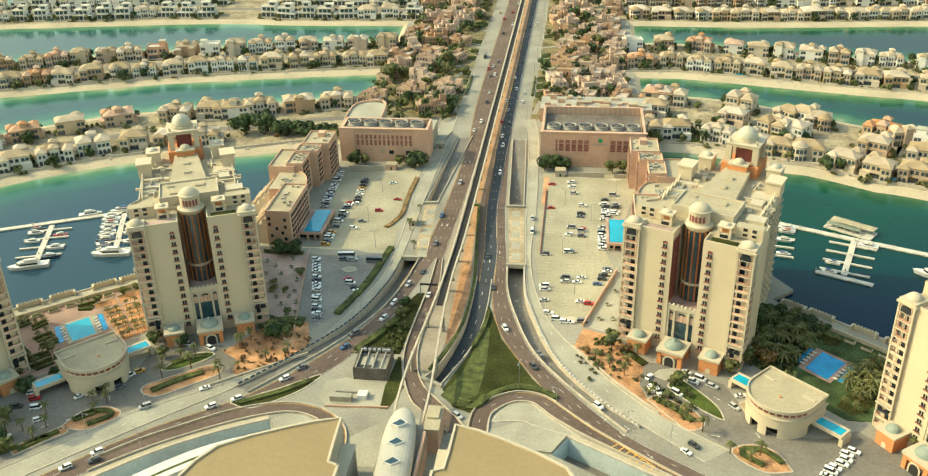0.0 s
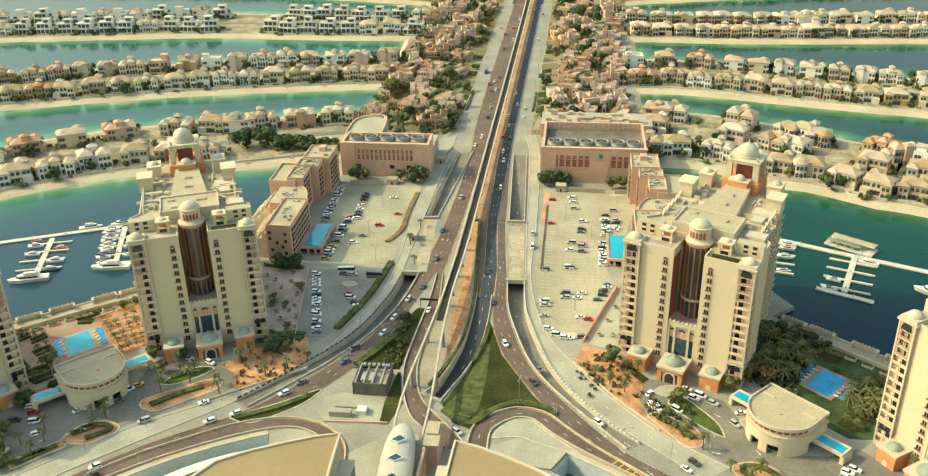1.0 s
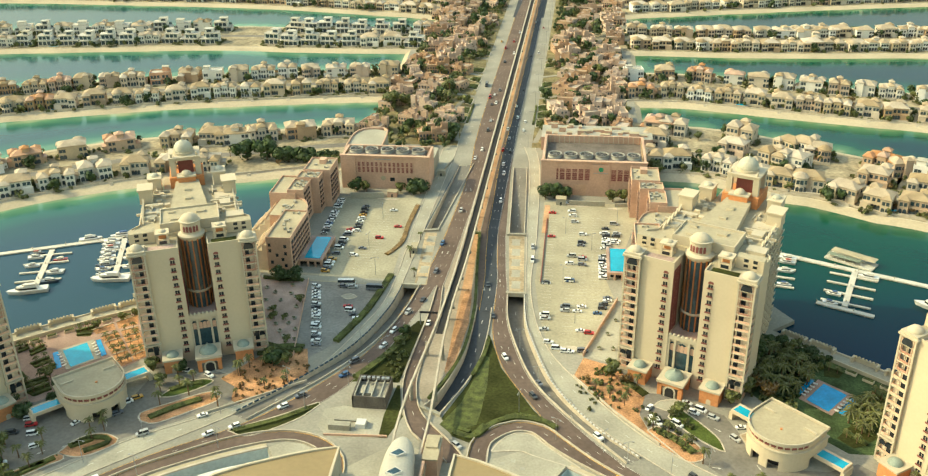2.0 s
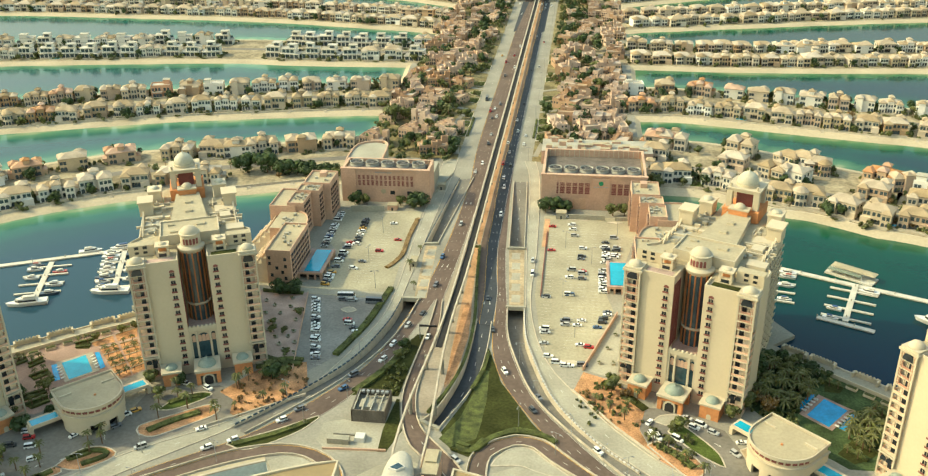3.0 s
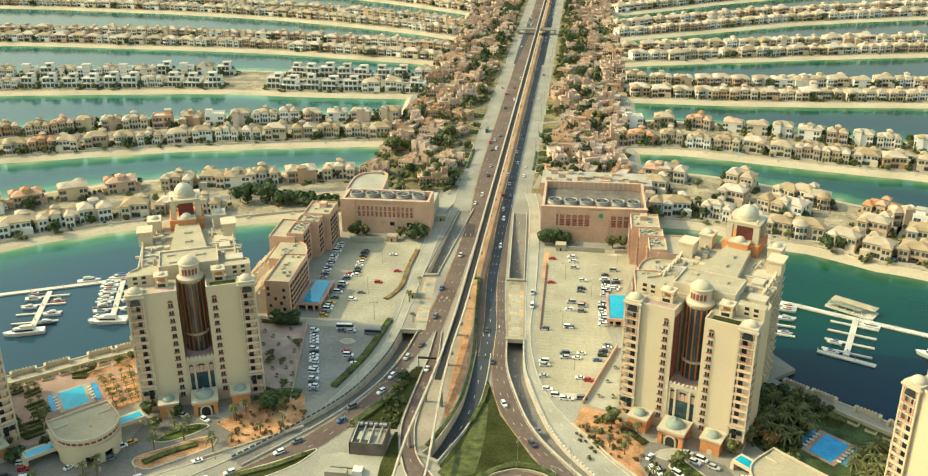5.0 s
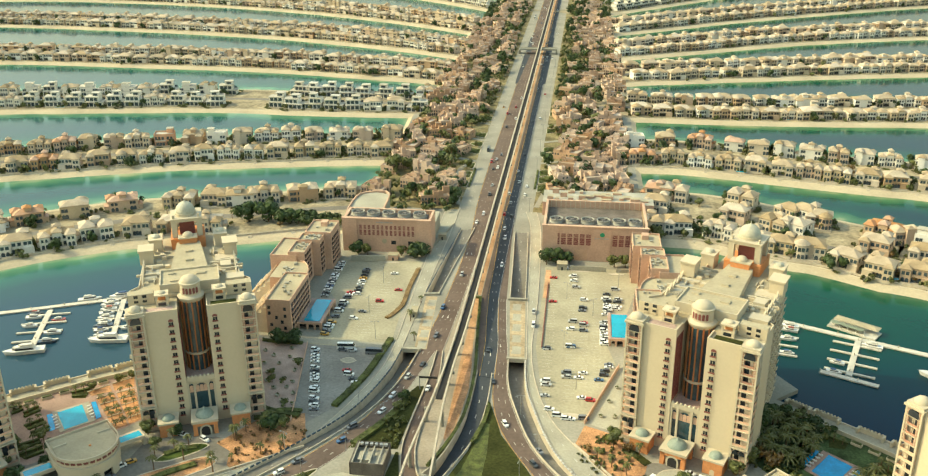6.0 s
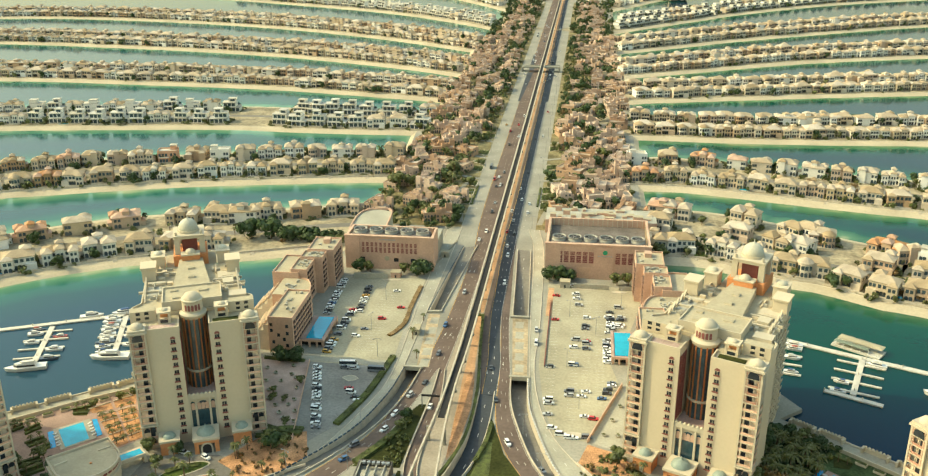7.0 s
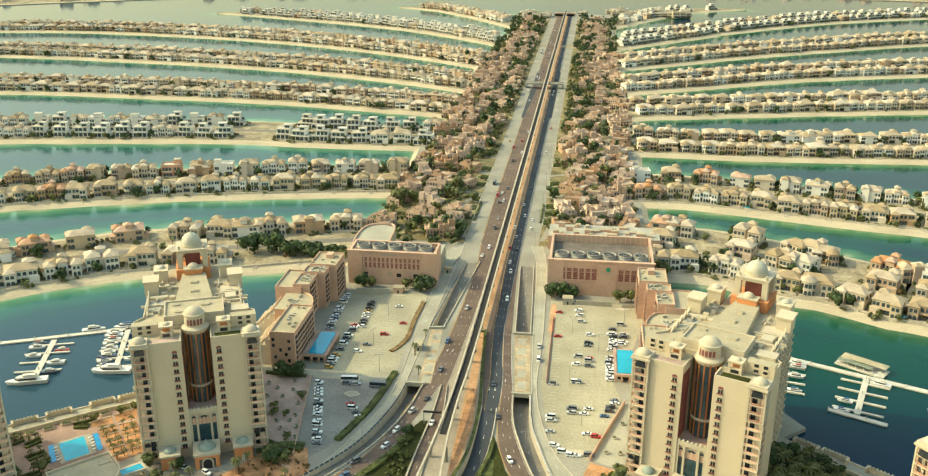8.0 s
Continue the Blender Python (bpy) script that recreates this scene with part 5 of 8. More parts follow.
def tree_wood(h, r, seed):
    rr = random.Random(seed)
    mb = MB().cyl(0, 0, r, 0, h, 7, 0, r1=r * 0.6)
    for k in range(4):
        a = k * 1.6 + rr.random()
        e = Vector((math.cos(a) * h * 0.5, math.sin(a) * h * 0.5, h * 1.45))
        s = Vector((0, 0, h * 0.8))
        w = r * 0.35
        ring0 = [s + Vector((w * math.cos(q), w * math.sin(q), 0)) for q in (0, 2.1, 4.2)]
        ring1 = [e + Vector((w * 0.4 * math.cos(q), w * 0.4 * math.sin(q), 0)) for q in (0, 2.1, 4.2)]
        for i in range(3):
            j = (i + 1) % 3
            mb.face([ring0[i], ring0[j], ring1[j], ring1[i]])
    return mb


def palm_crown(seed, h, n=16, length=3.2):
    """Arching feather leaves with a keel, in an uneven head."""
    rr = random.Random(seed)
    mb = MB()
    for i in range(n):
        a = i * 2.39996 + rr.uniform(-0.2, 0.2)
        lift = rr.uniform(-0.3, 1.1)
        L = length * rr.uniform(0.8, 1.15)
        d, sd = Vector((math.cos(a), math.sin(a), 0)), Vector((-math.sin(a), math.cos(a), 0))
        prev = None
        for k in range(5):
            t = k / 4
            p = Vector((0, 0, h)) + d * L * t * (1 - 0.15 * t) + Vector((0, 0, L * (lift * 0.6 * t - (0.55 + 0.25 * lift) * t * t)))
            w = (0.12 + 0.5 * math.sin(min(1, t * 1.3) * 2.6)) * 0.62
            cur = (p - sd * w - Vector((0, 0, w * 0.7)), p, p + sd * w - Vector((0, 0, w * 0.7)))
            if prev:
                mb.face([prev[0], prev[1], cur[1], cur[0]])
                mb.face([prev[1], prev[2], cur[2], cur[1]])
            prev = cur
    return mb


def tree_master(name, label, wood, crown, leaf, category="tree", group=""):
    t = thing(name, label, category, pose(0, -3000, -400), group)
    part("trunk", wood, BARK, t)
    part("crown", crown, leaf, t)
    return t


TREES = {
    "broad": tree_master("broadleaf_tree", "bushy green broadleaf tree with a rounded uneven crown", tree_wood(2.4, 0.28, 1), leaf_cloud(1, 3.4, 4.6, 2.0, 560, 0.66), LEAF, group="broadleaf trees"),
    "broad2": tree_master("broadleaf_tree", "loose green broadleaf tree on a short trunk", tree_wood(2.0, 0.25, 2), leaf_cloud(2, 3.0, 3.6, 1.6, 480, 0.6, 6), LEAF, group="broadleaf trees"),
    "dark": tree_master("ficus_tree", "dense dark green ficus tree", tree_wood(2.5, 0.35, 3), leaf_cloud(3, 4.6, 6.0, 1.6, 760, 0.8, 9), LEAFD, group="ficus trees"),
    "dry": tree_master("flowering_tree", "dry russet tree in thin leaf", tree_wood(2.0, 0.22, 4), leaf_cloud(4, 3.0, 3.6, 1.4, 300, 0.5, 6), LEAFY, group="flowering trees"),
    "palm": tree_master("date_palm", "tall date palm with arching dusty fronds", MB().cyl(0, 0, 0.3, 0, 7.0, 8, 0, r1=0.22), palm_crown(1, 7.0), PALMLEAF, "palm", "date palms"),
    "palm2": tree_master("date_palm", "date palm with a wide head of dusty fronds", MB().cyl(0, 0, 0.34, 0, 5.6, 8, 0, r1=0.26), palm_crown(2, 5.6, 20, 4.2), PALMLEAF, "palm", "date palms"),
}
tr = random.Random(11)


def plant_tree(kind, x, y, s=1.0, z=0.0):
    return copy_thing(TREES[kind], pose(x, y, z, 0, 0, tr.uniform(0, 360)) @ Matrix.Diagonal((s, s, s * tr.uniform(0.9, 1.1), 1)))


SHRUB = leaf_cloud(21, 1.2, 1.4, 0.0, 90, 0.42, 4)
CLOUDS = [leaf_cloud(30 + i, 3.2, 4.4, 1.4, 120, 0.95, 5) for i in range(4)]


def np_mesh(name, items, mats, label, category):
    """Joins many placed copies of meshes into one object. items: (MB, x, y, z, turn, scale, slot)."""
    vs, fs, ms, n = [], [], [], 0
    cache = {}
    for mb, x, y, z, turn, s, slot in items:
        if id(mb) not in cache:
            cache[id(mb)] = np.array(mb.v), mb.f
        v, f = cache[id(mb)]
        c, sn = math.cos(turn), math.sin(turn)
        vs.append(np.stack([x + s * (v[:, 0] * c - v[:, 1] * sn), y + s * (v[:, 0] * sn + v[:, 1] * c), z + s * v[:, 2]], 1))
        fs += [tuple(i + n for i in q) for q in f]
        ms += [m + slot for m in mb.m]
        n += len(v)
    me = bpy.data.meshes.new(name)
    me.from_pydata(np.concatenate(vs).tolist(), [], fs)
    for m in mats:
        me.materials.append(m)
    me.polygons.foreach_set("material_index", ms)
    return tagged(new(name, me), label, category, kind="stuff")


def hedge(pts, w, h, name="hedge", label="clipped green hedge along the kerb"):
    ln = smooth_line(pts, 2.0)
    rr = random.Random(len(pts))
    mb = ribbon(MB(), offset(ln, w / 2), offset(ln, -w / 2), h * 0.85, h * 0.85)
    for p in ln:
        for _ in range(max(4, int(w * 3))):
            q = Vector((p[0] + rr.uniform(-w / 2, w / 2), p[1] + rr.uniform(-1, 1), h * rr.uniform(0.75, 1.05)))
            a, b = Vector((rr.gauss(0, 0.3), rr.gauss(0, 0.3), rr.gauss(0, 0.15))), Vector((rr.gauss(0, 0.3), rr.gauss(0, 0.3), rr.gauss(0, 0.15)))
            mb.face([q - a, q - b, q + a, q + b])
    return solid(name, mb, HEDGE, label, "hedge")
# ---- villas ----
VW = [mat("villa_cream_wall", (0.56, 0.46, 0.335), 0.85, 0.1, 0.1, 0.9, rnd=0.12, island=False), mat("villa_white_wall", (0.74, 0.70, 0.62), 0.8, 0.07, 0.1, 0.9, rnd=0.06),
      mat("villa_tan_wall", (0.48, 0.34, 0.225), 0.85, 0.1, 0.1, 0.9, rnd=0.12), mat("villa_orange_wall", (0.55, 0.27, 0.13), 0.85, 0.12, 0.1, 0.9, rnd=0.1)]
VR = [mat("villa_tile_roof", (0.385, 0.30, 0.20), 0.85, 0.2, 0.15, 2.2, rnd=0.22), mat("villa_terracotta_roof", (0.43, 0.25, 0.15), 0.85, 0.16, 0.15, 2.2, rnd=0.1),
      mat("villa_flat_roof", (0.44,0.405,0.335), 0.9, 0.15, 0.12, 1.2, rnd=0.12)]
VGLASS = mat("villa_glass", (0.055, 0.075, 0.085), 0.15, 0.3, 0.2, 1.0, spec=0.7)
TOWNW = mat("townhouse_rose_wall", (0.485, 0.33, 0.228), 0.88, 0.14, 0.08, 0.8, rnd=0.15)
FARTOWN = mat("far_townhouse_wall", (0.505, 0.355, 0.252), 0.88, 0.14, 0.03, 0.8, rnd=0.18, island=True)
TOWNR = mat("townhouse_roof", (0.42, 0.325, 0.24), 0.9, 0.16, 0.1, 1.0, rnd=0.12)


def villa_plan(kind):
    """Boxes of walls, roofs and windows of one villa, its beach front towards -y, on its plot's middle."""
    walls, roofs, wins = MB(), [], []
    def win(x, y, z, w=1.3, h=1.75, turn=0):
        wins.append((x, y, z, w if w > 2 else w * 1.28, h, turn))
    if kind == "hip":
        walls.box(-7.5, -5, 0, 7.5, 6, 7.0).box(-7.9, -7.2, 0, -2.5, -5, 6.6).box(3.0, -6.6, 0, 8.2, -5, 3.6).box(1.2, 2.0, 0, 6.2, 7.6, 8.6)
        walls.box(-2.4, -6.2, 3.2, 2.9, -5, 3.5).box(-2.4, -6.2, 3.5, 2.9, -6.05, 4.3)
        roofs += [MB().hip(-7.5, -5, 7.5, 6, 7.0, 2.4), MB().hip(-7.9, -7.2, -2.5, -3.0, 6.6, 1.5), MB().hip(1.2, 2.0, 6.2, 7.6, 8.6, 1.6)]
        for x in (-6.3, -4.1):
            win(x, -7.2, 3.9)
            win(x, -7.2, 0.3, 1.5, 2.3)
        for x in (-1.4, 0.3, 2.0):
            win(x, -5, 0.2, 1.3, 2.5)
        for x in (-1.0, 1.6, 4.4, 6.4):
            win(x, -5, 4.3)
        for y in (-2, 2):
            win(7.5, y, 4.2, turn=1)
            win(-7.5, y, 4.2, turn=-1)
    elif kind == "twin":
        walls.box(-8.2, -4.2, 0, -1.0, 6.5, 7.2).box(1.2, -5.6, 0, 8.2, 5.0, 7.0).box(-1.0, -2.2, 0, 1.2, 5, 6.0).box(-2.2, 3.0, 0, 2.4, 7.0, 9.0)
        roofs += [MB().hip(-8.2, -4.2, -1.0, 6.5, 7.2, 2.0), MB().hip(1.2, -5.6, 8.2, 5.0, 7.0, 2.0), MB().hip(-2.2, 3.0, 2.4, 7.0, 9.0, 1.3), MB().box(-1.0, -2.2, 6.0, 1.2, 5, 6.2)]
        for x in (-6.9, -4.6, -2.3):
            win(x, -4.2, 0.2, 1.4, 2.5)
            win(x, -4.2, 4.2)
        for x in (2.6, 4.7, 6.8):
            win(x, -5.6, 0.2, 1.4, 2.5)
            win(x, -5.6, 4.1)
        win(8.2, -1, 4.1, turn=1)
        win(-8.2, 1, 4.1, turn=-1)
    elif kind == "bow":
        walls.box(-7, -3.5, 0, 7.5, 6, 7.0).cyl(-3.2, -3.6, 3.8, 0, 7.0, 12).box(3, -5.5, 0, 8.5, 0, 6.4)
        roofs += [MB().hip(-7, -3.5, 7.5, 6, 7.0, 2.2), MB().lathe(-3.2, -3.6, [(4.4, 7.0), (4.4, 7.25), (2.2, 8.6), (0.1, 9.3)], 12), MB().hip(3, -5.5, 8.5, 0, 6.4, 1.5)]
        for a in (-0.75, -0.25, 0.25, 0.75):
            win(-3.2 + 3.85 * math.sin(a), -3.6 - 3.85 * math.cos(a), 0.3, 1.3, 2.4)
            win(-3.2 + 3.85 * math.sin(a), -3.6 - 3.85 * math.cos(a), 4.0, 1.3, 2.0)
        for x in (4.4, 7.0):
            win(x, -5.5, 0.3, 1.5, 2.3)
            win(x, -5.5, 3.8)
    elif kind in ("manor", "court"):
        rt = random.Random(31 if kind == "manor" else 47)
        walls.box(-8.5, -3.0, 0, 8.5, 6.5, 6.4)
        roofs.append(MB().hip(-8.5, -3.0, 8.5, 6.5, 6.4, 2.0))
        for x0, w, y0, h in ((-9.2, 5.2, -6.4, 6.9), (-2.6, 4.8, -4.6, 7.6), (4.2, 5.0, -6.8, 6.7)):
            x0 += rt.uniform(-0.4, 0.4)
            h += rt.uniform(-0.3, 0.5)
            walls.box(x0, y0, 0, x0 + w, -1.0, h)
            roofs.append(MB().hip(x0, y0, x0 + w, 1.5, h, 1.5))
            for k in (0.3, 0.7):
                win(x0 + w * k, y0, 4.0, 0.95, 1.6)
                win(x0 + w * k, y0, 0.3, 1.25, 2.4)
        walls.box(-1.8, 1.0, 0, 2.2, 5.0, 9.4)
        roofs.append(MB().hip(-1.8, 1.0, 2.2, 5.0, 9.4, 1.4))
        win(0.2, 1.0, 7.8, 1.4, 1.2)
        # loggias with balconies between the wings
        for x0, x1, y in ((-4.2, -2.4, -4.9), (2.0, 4.4, -5.2)):
            walls.box(x0, y, 3.1, x1, -2.8, 3.4).box(x0, y, 3.4, x1, y + 0.15, 4.3)
            for x in (x0 + 0.15, x1 - 0.15):
                walls.box(x - 0.15, y, 0, x + 0.15, y + 0.3, 3.1)
            win((x0 + x1) / 2, -3.0, 0.2, 1.4, 2.4)
            win((x0 + x1) / 2, -3.0, 3.6, 1.2, 2.0)
        walls.box(-11.0, -2, 0, -8.4, 4.5, 3.2).box(8.4, 0, 0, 11.2, 6, 3.0)
        roofs += [MB().box(-11.2, -2.2, 3.2, -8.6, 4.7, 3.45), MB().hip(8.6, 0, 11.2, 6, 3.0, 0.8, over=0.3)]
        if kind == "court":
            walls.box(-8.4, 6.4, 0, -3.5, 11, 5.2).box(3.0, 6.4, 0, 8.0, 10, 5.8)
            roofs += [MB().hip(-8.5, 6.6, -3.5, 11, 5.2, 1.4), MB().hip(3.0, 6.6, 8.0, 10, 5.8, 1.4)]
    elif kind == "modern":
        walls.box(-8.5, -5, 0, 8.5, 6.5, 3.6).box(-8.5, -3.0, 3.9, 4.5, 6.5, 7.4).box(-3, 0, 7.7, 4.5, 6.5, 10.2)
        roofs += [MB().box(-9.2, -6.0, 3.6, 9.2, 6.8, 3.9), MB().box(-9.0, -4.2, 7.4, 5.0, 6.8, 7.7), MB().box(-3.5, -0.8, 10.2, 5.0, 6.8, 10.5)]
        for x in (-6.2, -2.1, 2.1, 6.2):
            win(x, -5, 0.3, 3.4, 2.9)
        for x in (-6.0, -2.2, 1.8):
            win(x, -3.0, 4.4, 3.2, 2.5)
        win(0.8, 0, 8.0, 4.5, 1.8)
    elif kind[:4] == "town":
        # clustered flat-roofed blocks round a court, with parapets, arcades and roof rooms
        rt = random.Random({"town": 8, "town_court": 19, "town_tower": 33}[kind])
        if kind == "town_court":
            base = ((-11, -6, -3, 6, 6.4), (-3, 0, 5, 6, 5.2), (5, -7, 11, 6, 6.8))
        elif kind == "town_tower":
            base = ((-10, -4, 2, 6, 6.2), (2, -7, 11, 3, 5.6), (-3, 1, 2, 6, 9.6))
        else:
            base = ((-11, -5, 0, 5, 5.6), (0, -3, 11, 6, 6.6))
        blocks = list(base)
        for i in range(9):
            x, y = rt.uniform(-12, 8), rt.uniform(-10, 2)
            w, d = rt.uniform(2.6, 5.0), rt.uniform(2.6, 5.0)
            blocks.append((x, y, x + w, y + d, 3.3 if y < -6.5 else rt.choice((6.0, 7.2, 8.2, 9.0))))
        for i, (x0, y0, x1, y1, h) in enumerate(blocks):
            h += 0.13 * (i % 5)
            walls.box(x0, y0, 0, x1, y1, h)
            for e in ((x0, y0, x1, y0 + 0.3), (x0, y1 - 0.3, x1, y1), (x0, y0 + 0.3, x0 + 0.3, y1 - 0.3), (x1 - 0.3, y0 + 0.3, x1, y1 - 0.3)):
                walls.box(e[0], e[1], h, e[2], e[3], h + 0.8)
            if i < len(base) + 2:
                roofs.append(MB().box(x0 + 0.3, y0 + 0.3, h, x1 - 0.3, y1 - 0.3, h + 0.12))
            for k in range(max(1, int((x1 - x0) / 2.4))):
                xm = x0 + 1.3 + 2.4 * k
                if xm < x1 - 0.6:
                    if h > 5:
                        win(xm, y0, 3.6, 1.0, 1.5)
                    win(xm, y0, 0.3, 1.4, 2.4)
            if h > 5:
                for k in range(max(1, int((y1 - y0) / 3.4))):
                    win(x0, y0 + 1.6 + 3.2 * k, 3.6, 1.0, 1.5, -1)
                    win(x1, y0 + 1.6 + 3.2 * k, 3.6, 1.0, 1.5, 1)
                    win(x0 + 1.4 + 2.4 * k, y1, 3.6, 1.0, 1.5, 2)
    elif kind == "flat":
        walls.box(-8, -4.5, 0, 8, 6.5, 6.8).box(-8, -4.5, 6.8, 8, -4.2, 7.7).box(-8, 6.2, 6.8, 8, 6.5, 7.7).box(-8, -4.2, 6.8, -7.7, 6.2, 7.7).box(7.7, -4.2, 6.8, 8, 6.2, 7.7).box(-6.5, -6.5, 0, 1.0, -4.5, 3.5).box(2, 1, 6.8, 7, 6, 9.8)
        roofs += [MB().box(-7.7, -4.2, 6.8, 7.7, 6.2, 6.95), MB().box(-6.8, -6.8, 3.5, 1.3, -4.5, 3.75), MB().box(1.6, 0.6, 9.8, 7.4, 6.4, 10.1)]
        for x in (-6.2, -3.6, -1.0, 3.2, 6.0):
            win(x, -4.5, 4.0, 1.5, 1.9)
        for x in (-5.2, -2.8, -0.4):
            win(x, -6.5, 0.3, 1.7, 2.4)
        for x in (3.4, 6.2):
            win(x, -4.5, 0.3, 1.7, 2.5)
    back = {"hip": 6, "twin": 5, "bow": 6, "manor": 6.5, "flat": 6.5, "modern": 6.5}.get(kind)
    if back:
        for x in (2.4, 4.8, 6.6) if kind == "twin" else (-6.4, -4.2, 4.6, 6.4):
            win(x, back, 3.9, turn=2)
            win(x, back, 0.3, 1.5, 2.4, 2)
    return walls, roofs, wins


def window_mb(w, h):
    return MB().arch(-w / 2, w / 2, -0.06, 0, h, 0, 3) if h > 2.2 and w < 2 else MB().box(-w / 2, -0.07, 0, w / 2, 0.05, h)


WIN_CACHE = {}


def villa_master(kind, wall_m, roof_m, label, category="villa"):
    host = thing("villa" if kind[:4] != "town" else "townhouse", label, category, pose(0, -3000, -400), "beach villas" if kind[:4] != "town" else "trunk townhouses")
    walls, roofs, wins = villa_plan(kind)
    part("wall", one_body(walls, [wall_m]), None, host)
    for r in roofs:
        part("roof", r, roof_m, host)
    for x, y, z, w, h, turn in wins[:2]:
        if (w, h) not in WIN_CACHE:
            WIN_CACHE[(w, h)] = window_mb(w, h).mesh("window", VGLASS)
        part("window", WIN_CACHE[(w, h)], None, host, at=pose(x, y, z, 0, 0, 90 * turn))
    if len(wins) > 2:
        rest = MB()
        for x, y, z, w, h, turn in wins[2:]:
            rest.add(window_mb(w, h), pose(x, y, z, 0, 0, 90 * turn))
        tagged(part("side_glazing", rest, VGLASS, host), kind="stuff")
    if kind[:4] != "town":
        part("terrace", MB().box(-7.2, -9.5, 0, 7.2, -3, 0.35).box(-7.2, -9.8, 0, 7.2, -9.5, 1.2), KERB, host)
    return host


LBL = {"hip": "two-storey {} villa with hipped tile roofs and arched openings", "twin": "two-storey {} villa with twin hipped wings", "bow": "two-storey {} villa with a round bow and hipped roofs",
       "manor": "two-storey {} villa with three hipped wings and balconies", "court": "large {} villa with hipped wings round a court",
       "modern": "white modern villa with flat roofs and wide glazing", "flat": "two-storey {} villa with flat terrace roofs", "town": "rose-brown terraced townhouses with flat roofs",
       "town_court": "rose-brown townhouse with flat roofs round a court", "town_tower": "rose-brown townhouse with a taller roof room"}
MASTERS = {}
for kd in ("hip", "twin", "bow", "manor", "court"):
    for wi, wn_ in ((0, "cream"), (1, "white"), (2, "tan")):
        MASTERS[(kd, wi)] = villa_master(kd, VW[wi], VR[1] if (kd, wi) in (("bow", 1), ("manor", 2)) else VR[0], LBL[kd].format(wn_))
MASTERS[("flat", 3)] = villa_master("flat", VW[3], VR[2], LBL["flat"].format("orange"))
MASTERS[("flat", 1)] = villa_master("flat", VW[1], VR[2], LBL["flat"].format("white"))
MASTERS[("modern", 1)] = villa_master("modern", VW[1], VR[2], LBL["modern"])
for kd in ("town", "town_court", "town_tower"):
    MASTERS[(kd, 0)] = villa_master(kd, TOWNW, TOWNR, LBL[kd], "townhouse")

FARPARTS = {}
for kd in ("hip", "twin", "bow", "modern", "flat", "town", "town_court", "town_tower", "manor", "court"):
    walls, roofs, wins = villa_plan(kd)
    mb = MB()
    mb.add(walls)
    for r in roofs:
        mb.add(r, None, 1)
    for x, y, z, w, h, turn in wins:
        mb.add(MB().box(-w / 2, -0.07, 0, w / 2, 0.05, h), pose(x, y, z, 0, 0, 90 * turn), 2)
    FARPARTS[kd] = mb
farw = [mat("far_cream_wall", (0.58, 0.48, 0.36), 0.85, 0.14, 0.03, 0.9, rnd=0.12, island=True), mat("far_white_wall", (0.72, 0.68, 0.60), 0.85, 0.1, 0.03, 0.9, rnd=0.08, island=True), mat("far_tan_wall", (0.52, 0.38, 0.265), 0.85, 0.14, 0.03, 0.9, rnd=0.12, island=True)]
FARROOF = mat("far_tile_roof", (0.40, 0.315, 0.215), 0.85, 0.2, 0.03, 1.0, rnd=0.2, island=True)

